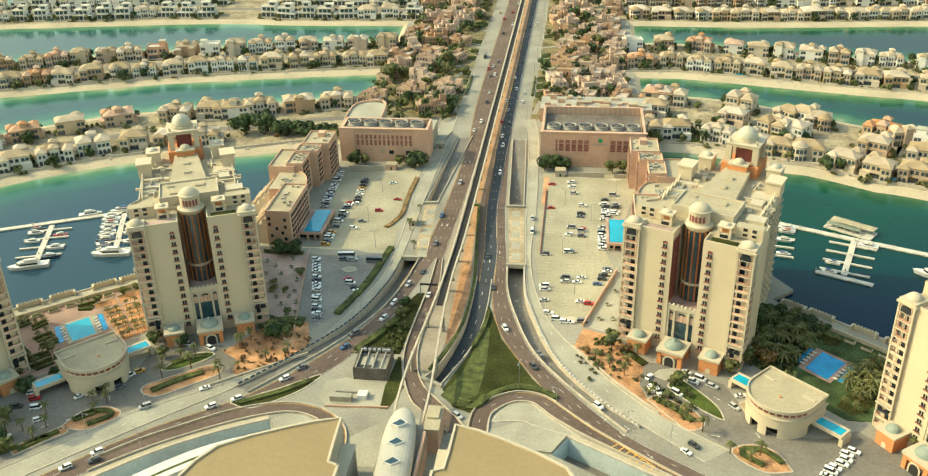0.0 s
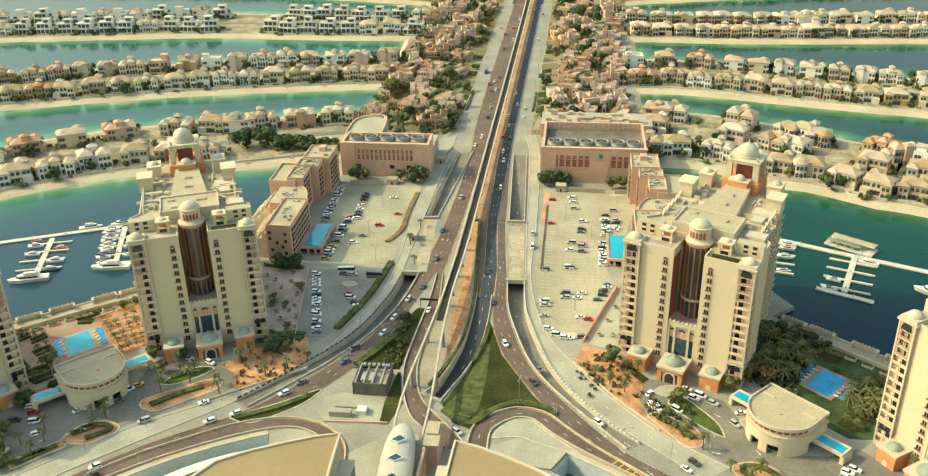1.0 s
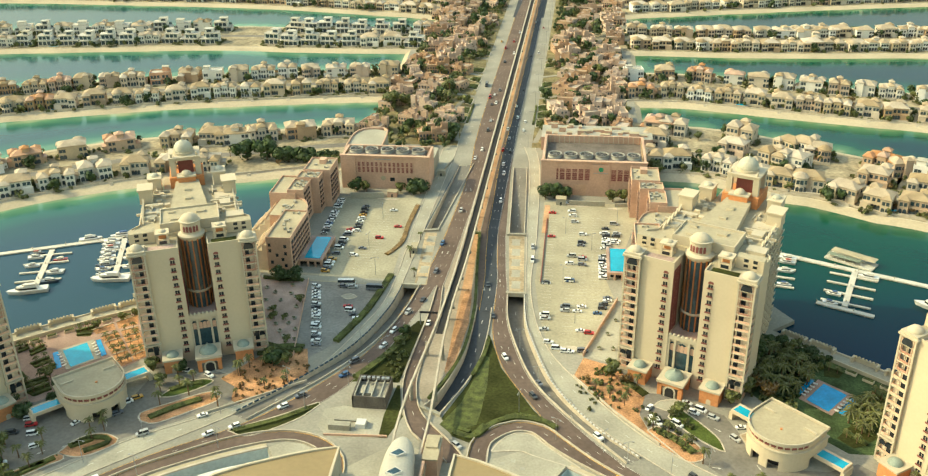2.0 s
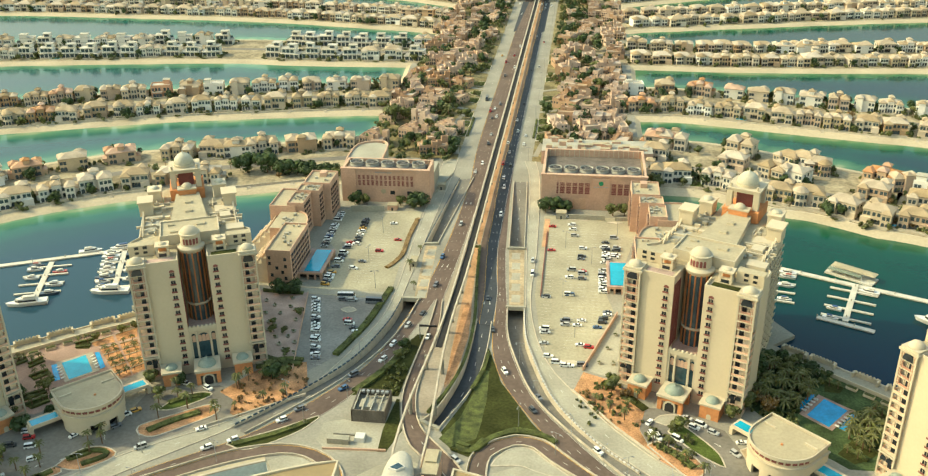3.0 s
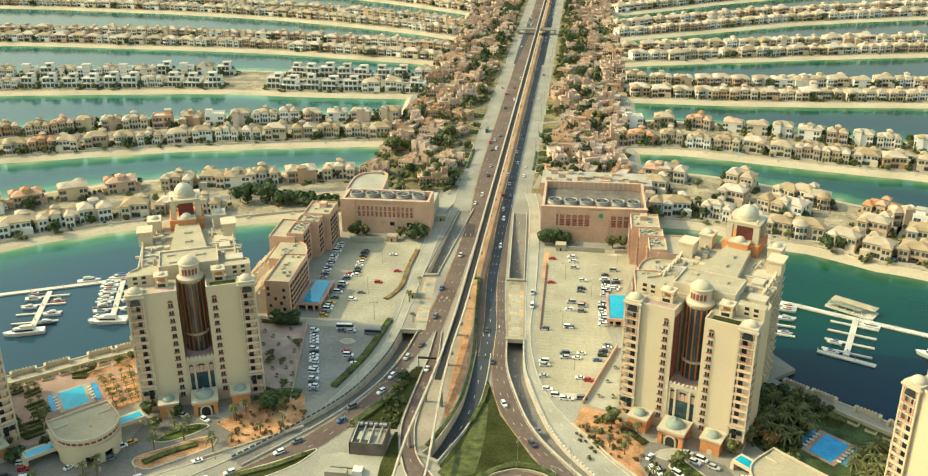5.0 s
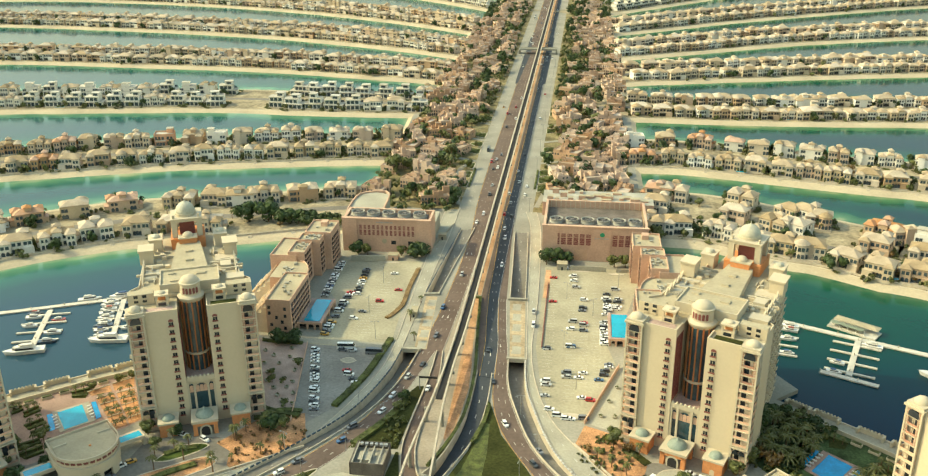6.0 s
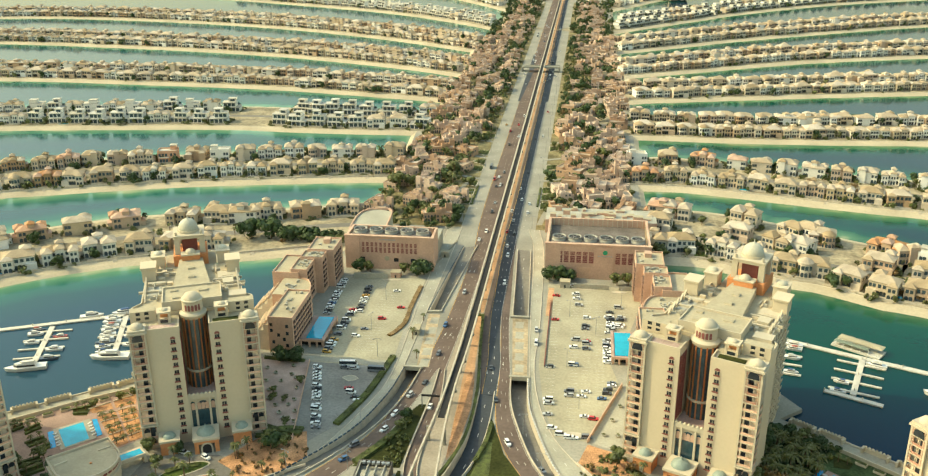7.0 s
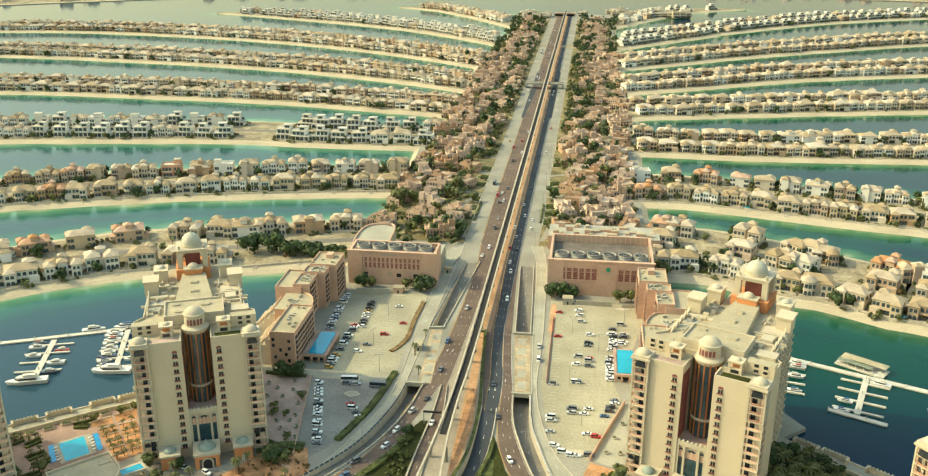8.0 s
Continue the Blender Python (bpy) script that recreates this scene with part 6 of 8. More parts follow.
vr = random.Random(3)
NEAR_ARMS = ("r0", "l0", "r1", "l1", "l2")
shrubs, far_trees, plot_hedges = [], [], []
HEDGEBOX = leaf_cloud(77, 1.6, 1.8, 0.2, 150, 0.5, 7)
HEDGEBOX.v = [(p[0] * 0.55, p[1] * 2.6, p[2]) for p in HEDGEBOX.v]
for k in SHORE:
    ln, side, w = shore[k], arm_side[k], arm_width[k]
    seg = np.r_[0, np.cumsum(np.linalg.norm(np.diff(ln, axis=0), axis=1))]
    items = []
    for row in (0, 1, 2) if k == "r0" else (0, 1):
        cl = offset(ln, side * (24.0 * w / w[0], w - 25.0 * w / w[0], w * 0.54)[row])
        s = 24.0 if k not in ("r0", "l0") else 30.0
        while s < seg[-1] - 10:
            x, y = np.interp(s, seg, cl[:, 0]), np.interp(s, seg, cl[:, 1])
            x2, y2 = np.interp(s + 2, seg, cl[:, 0]), np.interp(s + 2, seg, cl[:, 1])
            turn = math.atan2(y2 - y, x2 - x) + (0 if side > 0 else math.pi)
            wloc = np.interp(s, seg, w)
            jog = vr.uniform(-2.5, 3.0)
            x, y = x - math.sin(turn) * jog, y + math.cos(turn) * jog
            s += vr.uniform(19.0, 22.5) * {"r0": 1.0, "l0": 1.1}.get(k, 1.0)
            if abs(x) < 104 or wloc < 45:
                continue
            if row == 2 and (x > 330 or wloc < 98 or vr.random() < 0.2):
                continue
            if k == "l0" and row == 0 and -182 < x < -100:
                continue
            if k == "l2" and -314 < x < -254:
                continue
            if k in ("l6", "r7") and wloc < 75 and vr.random() < 0.5:
                continue
            kd = "modern" if k in ("l2", "l6", "r6", "r7") and vr.random() < 0.75 else vr.choice(("hip", "manor", "twin", "manor", "bow", "court", "hip"))
            wi = vr.choice((0, 0, 0, 1, 1, 2, 2)) if k not in ("l2",) else 1
            if vr.random() < 0.05 and k in ("r0", "r1", "l1"):
                kd, wi = "flat", vr.choice((1, 3))
            if kd == "modern":
                wi = 1
            flipd = 0.0 if row == 0 else vr.choice((0.0, 0.0, math.pi))
            sc = vr.uniform(0.95, 1.12) * ({"r0": 1.12, "l0": 1.18}.get(k, 1.0))
            if k in NEAR_ARMS:
                m = pose(x, y, 0.3, 0, 0, math.degrees(turn + flipd) + vr.uniform(-7, 7)) @ Matrix.Diagonal((sc * vr.choice((1, 1, -1)), sc, vr.uniform(1.22, 1.42), 1))
                copy_thing(MASTERS[(kd, wi)], m)
            else:
                items.append((kd, x, y, turn + flipd, sc * 1.12, wi))
            # gardens
            if k in NEAR_ARMS and vr.random() < 0.55:
                o = 10.4 * sc
                for _ in range(2):
                    plot_hedges.append((HEDGEBOX, x + vr.uniform(-12, 12), y + vr.choice((-13, 13)) + vr.uniform(-2, 2), 0.3, turn + 1.57, vr.uniform(0.6, 0.9), 0))
                plot_hedges.append((HEDGEBOX, x + o * math.cos(turn), y + o * math.sin(turn), 0.3, turn, vr.uniform(0.8, 1.15), 0))
            if k in ("r0", "l0", "r1", "l1", "r2", "l2"):
                for _ in range(14):
                    shrubs.append((x + vr.choice((-11, -10, 10, 11)) + vr.uniform(-2, 2), y + vr.uniform(-11, 12), vr.uniform(0.4, 1.1)))
            for _ in range(6 if k in NEAR_ARMS else 3):
                gx, gy = x + vr.uniform(-12, 12), y + vr.uniform(-13, 13)
                (shrubs if vr.random() < 0.45 else far_trees).append((gx, gy, vr.uniform(0.6, 1.3) if vr.random() < 0.8 else 1.6))
    for wi in (0, 1, 2):
        sel = [(FARPARTS[kd], x, y, 0.3, t, sc, 0) for kd, x, y, t, sc, q in items if q == wi]
        if sel:
            np_mesh("far_villas", sel, [farw[wi], VR[2] if wi == 1 and k in ("l6", "r6", "r7") else FARROOF, GLASS], "rows of distant hip-roofed beach villas", "villas")

# townhouses along the trunk
towns = {"town": [], "town_court": [], "town_tower": []}
for sd in (-1, 1):
    for cidx, cx in enumerate((47, 68, 89)):
        y = 640.0 + cidx * 7 + (30 if sd > 0 else 14)
        while y < 1890:
            x, yy = sd * (cx + vr.uniform(-6, 5)), y + vr.uniform(-4, 4)
            y += vr.uniform(22, 30)
            lim = 100 if yy < 1480 else 82
            if abs(x) > lim - 6 or vr.random() < (0.28 if cidx == 0 else 0.1):
                far_trees.append((x, yy, vr.uniform(1.2, 2.0)))
                continue
            kd = vr.choice(("town", "town_court", "town_tower"))
            turn = vr.choice((0, 0, 90, -90, 180)) + vr.uniform(-25, 25)
            if yy < 960:
                copy_thing(MASTERS[(kd, 0)], pose(x, yy, 0, 0, 0, turn) @ Matrix.Diagonal((vr.uniform(0.85, 1.1), vr.uniform(0.9, 1.2), vr.uniform(0.95, 1.25), 1)))
            else:
                towns[kd].append((FARPARTS[kd], x, yy, 0, math.radians(turn), vr.uniform(0.85, 1.1), 0))
for kd, rows in towns.items():
    np_mesh("far_townhouses", rows, [FARTOWN, TOWNR, GLASS], "distant rose-brown townhouses along the boulevard", "townhouses")
# buildings at the boulevard's far end and on the ring
items = []
for i in range(26):
    items.append((FARPARTS["flat"], vr.uniform(30, 240), vr.uniform(1960, 2010), 0, vr.uniform(-0.1, 0.1), vr.uniform(0.9, 1.6), 0))
for i in range(14):
    items.append((FARPARTS["flat"], vr.uniform(-90, -25), vr.uniform(1900, 1985), 0, vr.uniform(-0.2, 0.2), vr.uniform(0.8, 1.2), 0))
for i in range(60):
    f = vr.uniform(0.25, 0.75) * (len(ring) - 2)
    p = offset(ring, vr.uniform(40, 100))[int(f)]
    items.append((FARPARTS["flat"], p[0], p[1], -0.4, vr.uniform(0, 3), vr.uniform(1.0, 2.0), 0))
np_mesh("far_buildings", items, [farw[0], VR[2], GLASS], "distant low sand-coloured buildings", "buildings")

# trees of the trunk's gardens
for i in range(2350):
    sd = vr.choice((-1, 1))
    y = 628 + 1310 * vr.random() ** 1.2
    x = sd * (vr.uniform(30, 98) if vr.random() < 0.7 else vr.uniform(32, 60))
    if abs(x) < 42 and 695 < y < 850 and vr.random() < 0.8:
        continue
    if y < 662 and sd > 0:
        continue
    far_trees.append((x, y, vr.uniform(0.55, 1.3) if vr.random() < 0.9 else vr.uniform(1.5, 2.3)))
near_t = [t for t in far_trees if t[1] < 1000 and abs(t[0]) < 110][:110]
rest = [t for t in far_trees if t not in near_t]
for x, y, s in near_t:
    plant_tree(vr.choice(("broad", "broad2", "dry", "palm", "broad")), x, y, s * 0.95)
kinds = {0: [], 1: [], 2: []}
for x, y, s in rest:
    kinds[1 if s > 1.5 else vr.choice((0, 0, 1, 2, 2))].append((CLOUDS[vr.randrange(4)], x, y, 0.2, vr.uniform(0, 6), s * 0.8, 0))
for q, m in ((0, LEAF), (1, LEAFD), (2, PALMLEAF)):
    np_mesh("garden_trees", kinds[q], [m], "green and dusty garden trees among the houses", "trees")
for q, m in ((0, LEAF), (1, PALMLEAF)):
    np_mesh("garden_shrubs", [(SHRUB, x, y, 0.2, vr.uniform(0, 6), s * 1.6, 0) for i, (x, y, s) in enumerate(shrubs) if i % 2 == q], [m], "low garden shrubs round the villas", "shrubs")
np_mesh("plot_hedges", plot_hedges, [PALMLEAF], "hedges and bushes between the villa plots", "hedge")
# ---- grounds: car parks, gardens, islands, drives ----
def patch(name, pts, m, label, z=0.03, category="ground"):
    if sum(pts[i][0] * pts[(i + 1) % len(pts)][1] - pts[(i + 1) % len(pts)][0] * pts[i][1] for i in range(len(pts))) < 0:
        pts = pts[::-1]
    return solid(name, slab(pts, z - 0.06, z), m, label, category, kind="structure")


def kerbed(name, pts, m, label, z=0.12):
    """A raised island with a pale kerb round it."""
    ln = smooth_line(list(pts) + [pts[0]], 2.0)
    area = sum(ln[i][0] * ln[i + 1][1] - ln[i + 1][0] * ln[i][1] for i in range(len(ln) - 1))
    if area < 0:
        ln = ln[::-1]
    host = thing(name, label, "traffic island", kind="structure")
    part("bed", slab([tuple(p) for p in ln[:-1]], 0, z), m, host)
    part("kerb", ribbon(MB(), offset(ln, 0.15), offset(ln, -0.45), z + 0.1, z + 0.1), KERB, host)


for sd in (-1, 1):      # the trunk's planted strips
    pts = [(sd * 27, 640), (sd * 98, 640), (sd * 98, 1370), (sd * 86, 1530), (sd * 84, 1900), (sd * 27, 1900)]
    patch("trunk_gardens", pts, SCRUB, "dry planted ground between the houses", 0.03)
patch("car_park", [(-88, 543), (-36.5, 544), (-37.5, 478), (-36, 440), (-41, 400), (-50, 371), (-60, 357), (-67, 357), (-79, 432), (-75.5, 436), (-75.5, 480), (-88, 500)], LOT, "pale open car park with worn paving")
patch("car_park", [(40.5, 545), (100, 545), (92, 500), (88, 480), (77.5, 478), (77.5, 446), (82, 424), (66, 372), (51, 375), (45, 402), (40.5, 440)], LOT, "pale open car park with worn paving")
# darker lot colour that paints in the western tower's shadow
LOTSHADE = mat("car_park_shade", (0.25, 0.232, 0.205), 0.88, 0.25, 0.04, 0.7, spec=0.2)
patch("car_park", [(-79, 430), (-36, 429), (-41, 400), (-50, 371), (-60, 357), (-67, 357)], LOTSHADE, "car park paving beside the tower, darkened for the tower's shadow", 0.04)
kerbed("traffic_island", [(-58, 415.5), (-54, 412.8), (-50, 415.5), (-54, 418.2)], PALE, "small round kerbed island in the car park")
patch("plaza", [(-112, 433), (-80, 432.5), (-67.5, 357.5), (-86, 362), (-98, 372)], PINKPAVE, "rose-paved court with round planters", 0.035)
patch("plaza", [(83, 425), (66.5, 372), (80, 366), (92, 372), (104, 428), (100, 445)], PALE, "pale paved court with round planters", 0.035)
patch("street", [(-76, 436), (-106, 436), (-106, 431.5), (-80, 431.5), (-35, 430), (-34, 436)], PALE, "pale cross lane", 0.05)
# access roads round the towers
patch("drive", [(-172, 318), (-158, 312), (-140, 300), (-128, 314), (-126, 334), (-96, 342), (-84, 338), (-82, 322), (-100, 306), (-119, 292), (-140, 271), (-165, 245), (-196, 262), (-190, 300)], ASPHG, "grey asphalt drive and parking yard", 0.03)
patch("drive", [(86, 345), (100, 345), (125, 332), (132, 314), (140, 300), (160, 300), (172, 306), (190, 290), (215, 262), (180, 235), (150, 262), (122, 291), (108, 306), (94, 318), (90, 330)], ASPHG, "grey asphalt drive and parking yard", 0.03)
for sd, dx in ((-1, 0), (1, 2.5)):
    f = lambda pts: [(sd * x + dx, y) for x, y in pts]
    if sd > 0:
        kerbed("forecourt_island", [(96.3, 335.7), (99.4, 339.6), (106.9, 341.1), (109.4, 337.2), (103.0, 333.0)], PALE, "kerbed pale paved island of the forecourt")
        kerbed("forecourt_island", [(101.9, 328.8), (106.4, 334.8), (119.2, 319.0), (122.0, 310.0), (121.0, 308.7), (111.2, 316.8)], LAWN, "kerbed lawn island of the forecourt")
        kerbed("forecourt_island", [(129.7, 319.5), (135.1, 322.6), (136.4, 322.1), (133.9, 314.3), (131.5, 313.5)], EARTH, "small kerbed bed beside the pavilion")
        plant_tree("broad2", 104.6, 331, 0.7)
    else:
        kerbed("forecourt_island", f([(116, 321), (111, 330), (103, 335.5), (97, 335), (101, 329), (110, 322)]), LAWN, "kerbed lawn island of the forecourt")
    kerbed("roadside_bed", f([(117, 304), (119, 309), (108, 318), (97, 326), (91, 327), (90, 321), (98, 313), (110, 303)]) if sd < 0 else [(93, 319), (97, 321.5), (104, 317.5), (111.5, 312), (114, 304), (108, 300.5), (102, 307)], TERRA, "kerbed red-earth bed with shrubs")
    kerbed("roadside_bed", f([(141, 280), (137, 290), (129, 294), (121, 291), (122, 286), (131, 279)]), TERRA, "kerbed red-earth bed with clipped hedge")
    hedge(f([(138, 284), (133, 290), (126, 291), (124, 288), (131, 282)]), 2.2, 1.3)
    hedge(f([(114, 306), (106, 314), (97, 321)]) if sd < 0 else [(97, 318.5), (104, 313.5), (110, 306)], 3.0, 1.2)
    if sd < 0:
        hedge(f([(113, 326), (107, 331), (101, 333)]), 2.6, 1.1)
patch("earth_bed", [(-94, 337), (-90, 344), (-80, 361), (-62, 365), (-56, 345), (-62, 336), (-80, 319), (-84, 322), (-86, 332)], TERRA, "bare red-earth garden beside the tower", 0.06)
patch("earth_bed", [(62, 353.5), (66.5, 370), (80, 364), (86, 356), (93, 343), (90, 329), (94, 316), (110, 299), (98, 309), (80, 329)], TERRA, "bare red-earth garden beside the tower", 0.06)
patch("lawn", [(86, 356), (95, 345), (92, 342), (84, 352)], GRASS, "small lawn beside the tower", 0.07)
wall_line("garden_wall", [(66.3, 371), (83, 424)], 2.2, 0.5, PINK, "rose-coloured boundary wall")
wall_line("garden_wall", [(-79.6, 431), (-66.6, 357)], 1.2, 0.4, PINK, "rose-coloured boundary wall")
wall_line("garden_wall", [(-55, 339), (-81, 319.3), (-95, 309)], 1.0, 0.5, KERB, "low pale roadside wall")
wall_line("garden_wall", [(62, 354.5), (80, 329.5), (97, 310)], 1.0, 0.5, KERB, "low pale roadside wall")

# green wedge, median and islands between the carriageways
patch("lawn", [(21.2, 386), (22.3, 384), (29.8, 358), (45.6, 328.5), (56, 313.5), (51, 317.8), (39, 319.8), (26.5, 312.3), (21.5, 303.5), (14, 307), (8.2, 318.5), (16.4, 344.5), (20.2, 365)], GRASS, "shaded green verge between the carriageways", 0.05)
hedge([(24, 308), (30, 316.5), (39, 321.5), (50, 320), (56, 316)], 2.6, 1.4)
hedge([(15, 309), (22, 307), (27, 315)], 3.0, 1.2)
hedge([(21.8, 380), (20.9, 366), (17.6, 350)], 1.8, 1.6)
ORPAVE = mat("orange_brick_paving", (0.46, 0.27, 0.15), 0.9, 0.25, 0.05, 0.6, spec=0.15)
MEDPAVE = mat("median_paving", (0.33, 0.275, 0.21), 0.9, 0.2, 0.05, 0.8, spec=0.2)
patch("median", [(5.2, 497), (5.4, 600), (2.4, 600), (-2.4, 600), (-3.0, 540), (-4.6, 480), (-6.6, 430), (-4.6, 400), (-6.0, 356), (-5.0, 338), (-1, 327.5), (4.5, 337.5), (10.6, 363), (12.3, 390), (12.6, 411), (11.6, 424), (8.8, 450)], MEDPAVE, "paved median under the monorail", 0.042)
patch("median_bed", [(4.8, 497), (1.8, 497), (3.0, 450), (3.0, 420), (3.6, 400), (4.0, 380), (5.0, 350), (8.5, 359), (10.2, 390), (9.6, 415), (7.4, 440)], ORPAVE, "orange-brown brick strip in the median", 0.08)
patch("median_bed", [(9.2, 420), (10.6, 395), (9.4, 372), (6, 356), (4.6, 352), (4.2, 385), (4.8, 425), (6.5, 430)], TERRA, "bare red earth in the median", 0.11)
patch("median_bed", [(2.6, 600), (5.3, 600), (6.0, 1975), (2.8, 1975)], ORPAVE, "orange-brown brick strip in the median", 0.09)
patch("median_bed", [(-2.6, 602), (2.5, 602), (2.5, 1975), (-2.6, 1975)], MEDPAVE, "beige paving below the monorail", 0.05)
patch("median_bed", [(2.0, 500), (5.1, 500), (5.3, 598), (2.4, 598)], ORPAVE, "orange-brown brick strip in the median", 0.09)
hedge([(5.2, 496), (8.2, 455), (11.2, 420), (12.0, 402), (12.0, 385), (10.6, 366), (6.5, 347), (1.0, 331)], 1.5, 1.5)
hedge([(5.0, 495), (1.5, 495.5)], 1.2, 1.3)
patch("verge", [(-14.5, 395), (-19, 385), (-27.5, 357.5), (-36, 340.5), (-31, 341.5), (-14, 342), (-13.2, 361), (-11.2, 395)], GRASS, "planted green island between slip roads", 0.06)
hedge([(-17, 380), (-25, 360), (-34, 343)], 3.2, 1.6)
hedge([(-29, 343), (-17, 344)], 4.0, 1.0)
patch("verge", [(-14.5, 340), (-13.2, 340), (-9.6, 322), (-8, 318), (-12, 303), (-15.5, 303), (-16.2, 318)], GRASS, "planted strip beside the slip road", 0.06)
kerbed("median_island", [(-78, 301.2), (-60, 313), (-45.5, 324), (-47, 319), (-53, 310.5), (-68, 299)], GRASS, "long kerbed green island between the carriageways")
hedge([(-75, 301), (-60, 310), (-49, 319)], 2.6, 1.1)
patch("slip_pavement", [(-42, 320), (-34, 323), (-15.5, 320), (-15, 303), (-36, 301), (-42, 308)], PALE, "pale dusty yard beside the slip road", 0.05)
kerbed("roundabout_bed", [(31, 299), (33.5, 305), (39, 311), (46, 311), (52, 305), (60, 297.5), (66, 292), (62, 293), (48, 298), (42, 300.5)], PALE, "kerbed pale paved bed inside the loop road")
patch("tunnel_plaza", [(22.5, 494), (31.5, 494), (35.3, 428), (27.8, 428)], EARTH, "sandy decorative paving over the tunnel", 0.06)
patch("tunnel_plaza", [(-26.5, 494.5), (-19.8, 494.5), (-16, 431.5), (-22.5, 431.5)], EARTH, "sandy decorative paving over the tunnel", 0.06)
rr = random.Random(9)
for sd in (0, 1):
    for i in range(5):
        y = 436 + i * 12.5
        x = (31.2 - (y - 428) * 0.07) if sd == 0 else (-19.0 - (y - 431) * 0.05)
        n = 8
        pts = [(x + 3.6 * math.cos(6.283 * k / n) * (1 if k % 2 else 0.6), y + 5.6 * math.sin(6.283 * k / n) * (1 if k % 2 else 0.75)) for k in range(n)]
        patch("paving_star", pts, PALE, "pale star-shaped paving field", 0.1)
# dry shrubs along the western car park
hedge([(-37.5, 532), (-38.4, 505), (-38, 482), (-41, 470), (-44, 464)], 2.6, 0.9, "dry_hedge", "dry russet shrubs along the car park")
bpy.data.objects["dry_hedge"].data.materials[0] = LEAFY
hedge([(-36.5, 440), (-40, 412), (-43, 396), (-50, 372)], 3.2, 1.6)
hedge([(-64, 362), (-76, 364), (-82, 366)], 3.0, 1.6)
hedge([(-104, 431), (-92, 430), (-82, 430)], 2.2, 1.2)
wall_line("site_fence", [(43.4, 520), (43.4, 440)], 0.9, 0.4, PINKD, "dark red site fence along the car park")
patch("earth_strip", [(41.2, 500), (44.5, 500), (44.5, 540), (41.2, 540)], ORPAVE, "orange earth strip beside the car park", 0.05)

# shopping-centre forecourts
patch("forecourt", [(-52, 262), (-52, 282), (-34, 288), (-24, 284), (-8, 300), (8, 296), (22, 300), (22, 284), (54, 276), (60, 262), (60, 250), (20, 268), (-20, 268)], PALE, "pale paved forecourt of the shopping centre", 0.035)
solid("raised_terrace", slab([(31, 293), (42, 299), (60.6, 292), (55, 281.6), (30, 284)], 0, 0.9), PALE, "raised pale terrace before the shopping centre", "terrace", kind="structure")
solid("raised_terrace", slab([(-57.5, 291.5), (-53, 283.5), (-34, 284), (-37.5, 290.5), (-44, 295), (-52, 295.5)], 0, 0.9), PALE, "raised pale terrace before the shopping centre", "terrace", kind="structure")
for x, y in ((40, 293), (44, 289), (36, 291)):
    patch("roof_hatch", [(x - 0.9, y - 0.9), (x + 0.9, y - 0.9), (x + 0.9, y + 0.9), (x - 0.9, y + 0.9)], ROOFG, "small grey hatch in the terrace", 0.95)

# ---- unfinished pump house ----
bx = thing("pump_house", "roofless dark concrete pump house on a sandy yard", "building")
part("wall", ribbon(MB(), np.array([(-30.5, 322), (-16, 322), (-16, 338), (-30.5, 338), (-30.5, 322)], float), offset(np.array([(-30.5, 322), (-16, 322), (-16, 338), (-30.5, 338), (-30.5, 322)], float), 0.5), 6.0, 6.0),
     mat("dark_concrete", (0.14, 0.12, 0.10), 0.9, 0.25, 0.2, 1.5), bx)
part("floor", MB().box(-30, 322.6, 0.1, -16.5, 337.5, 3.0), ROOFG, bx)
for i in range(4):
    part("cross_beam", MB().box(-29.8 + i * 3.6, 322.6, 5.2, -29.3 + i * 3.6, 337.4, 5.9), ROOFG, bx)
for i in range(6):
    part("fan_unit", MB().cyl(-28 + i * 2.1, 335.5, 0.8, 5.9, 6.8, 10), STEEL, bx)
part("tank", MB().box(-28, 326, 3.0, -23, 332, 5.0), PALE, bx)


# ---- pool gardens on the quays ----
DEEPPOOL = mat("deep_pool_water", (0.008, 0.25, 0.52), 0.05, 0.2, 0.2, 1.0, spec=0.5)


GARDENSTONE = mat("planted_garden_ground", (0.058, 0.085, 0.035), 0.95, 0.5, 0.1, 1.0, spec=0.1, bump=0.1)
ROSEWALK = mat("rose_walk_paving", (0.33, 0.225, 0.18), 0.9, 0.25, 0.1, 1.5, spec=0.2)


def quad_cell(q, u0, u1, v0, v1):
    """A cell of a four-cornered field, by fractions along its first side and across it."""
    a, b, c, d = (Vector(p) for p in q)
    at = lambda u, v: tuple((a * (1 - u) + b * u) * (1 - v) + (d * (1 - u) + c * u) * v)
    return [at(u0, v0), at(u1, v0), at(u1, v1), at(u0, v1)]


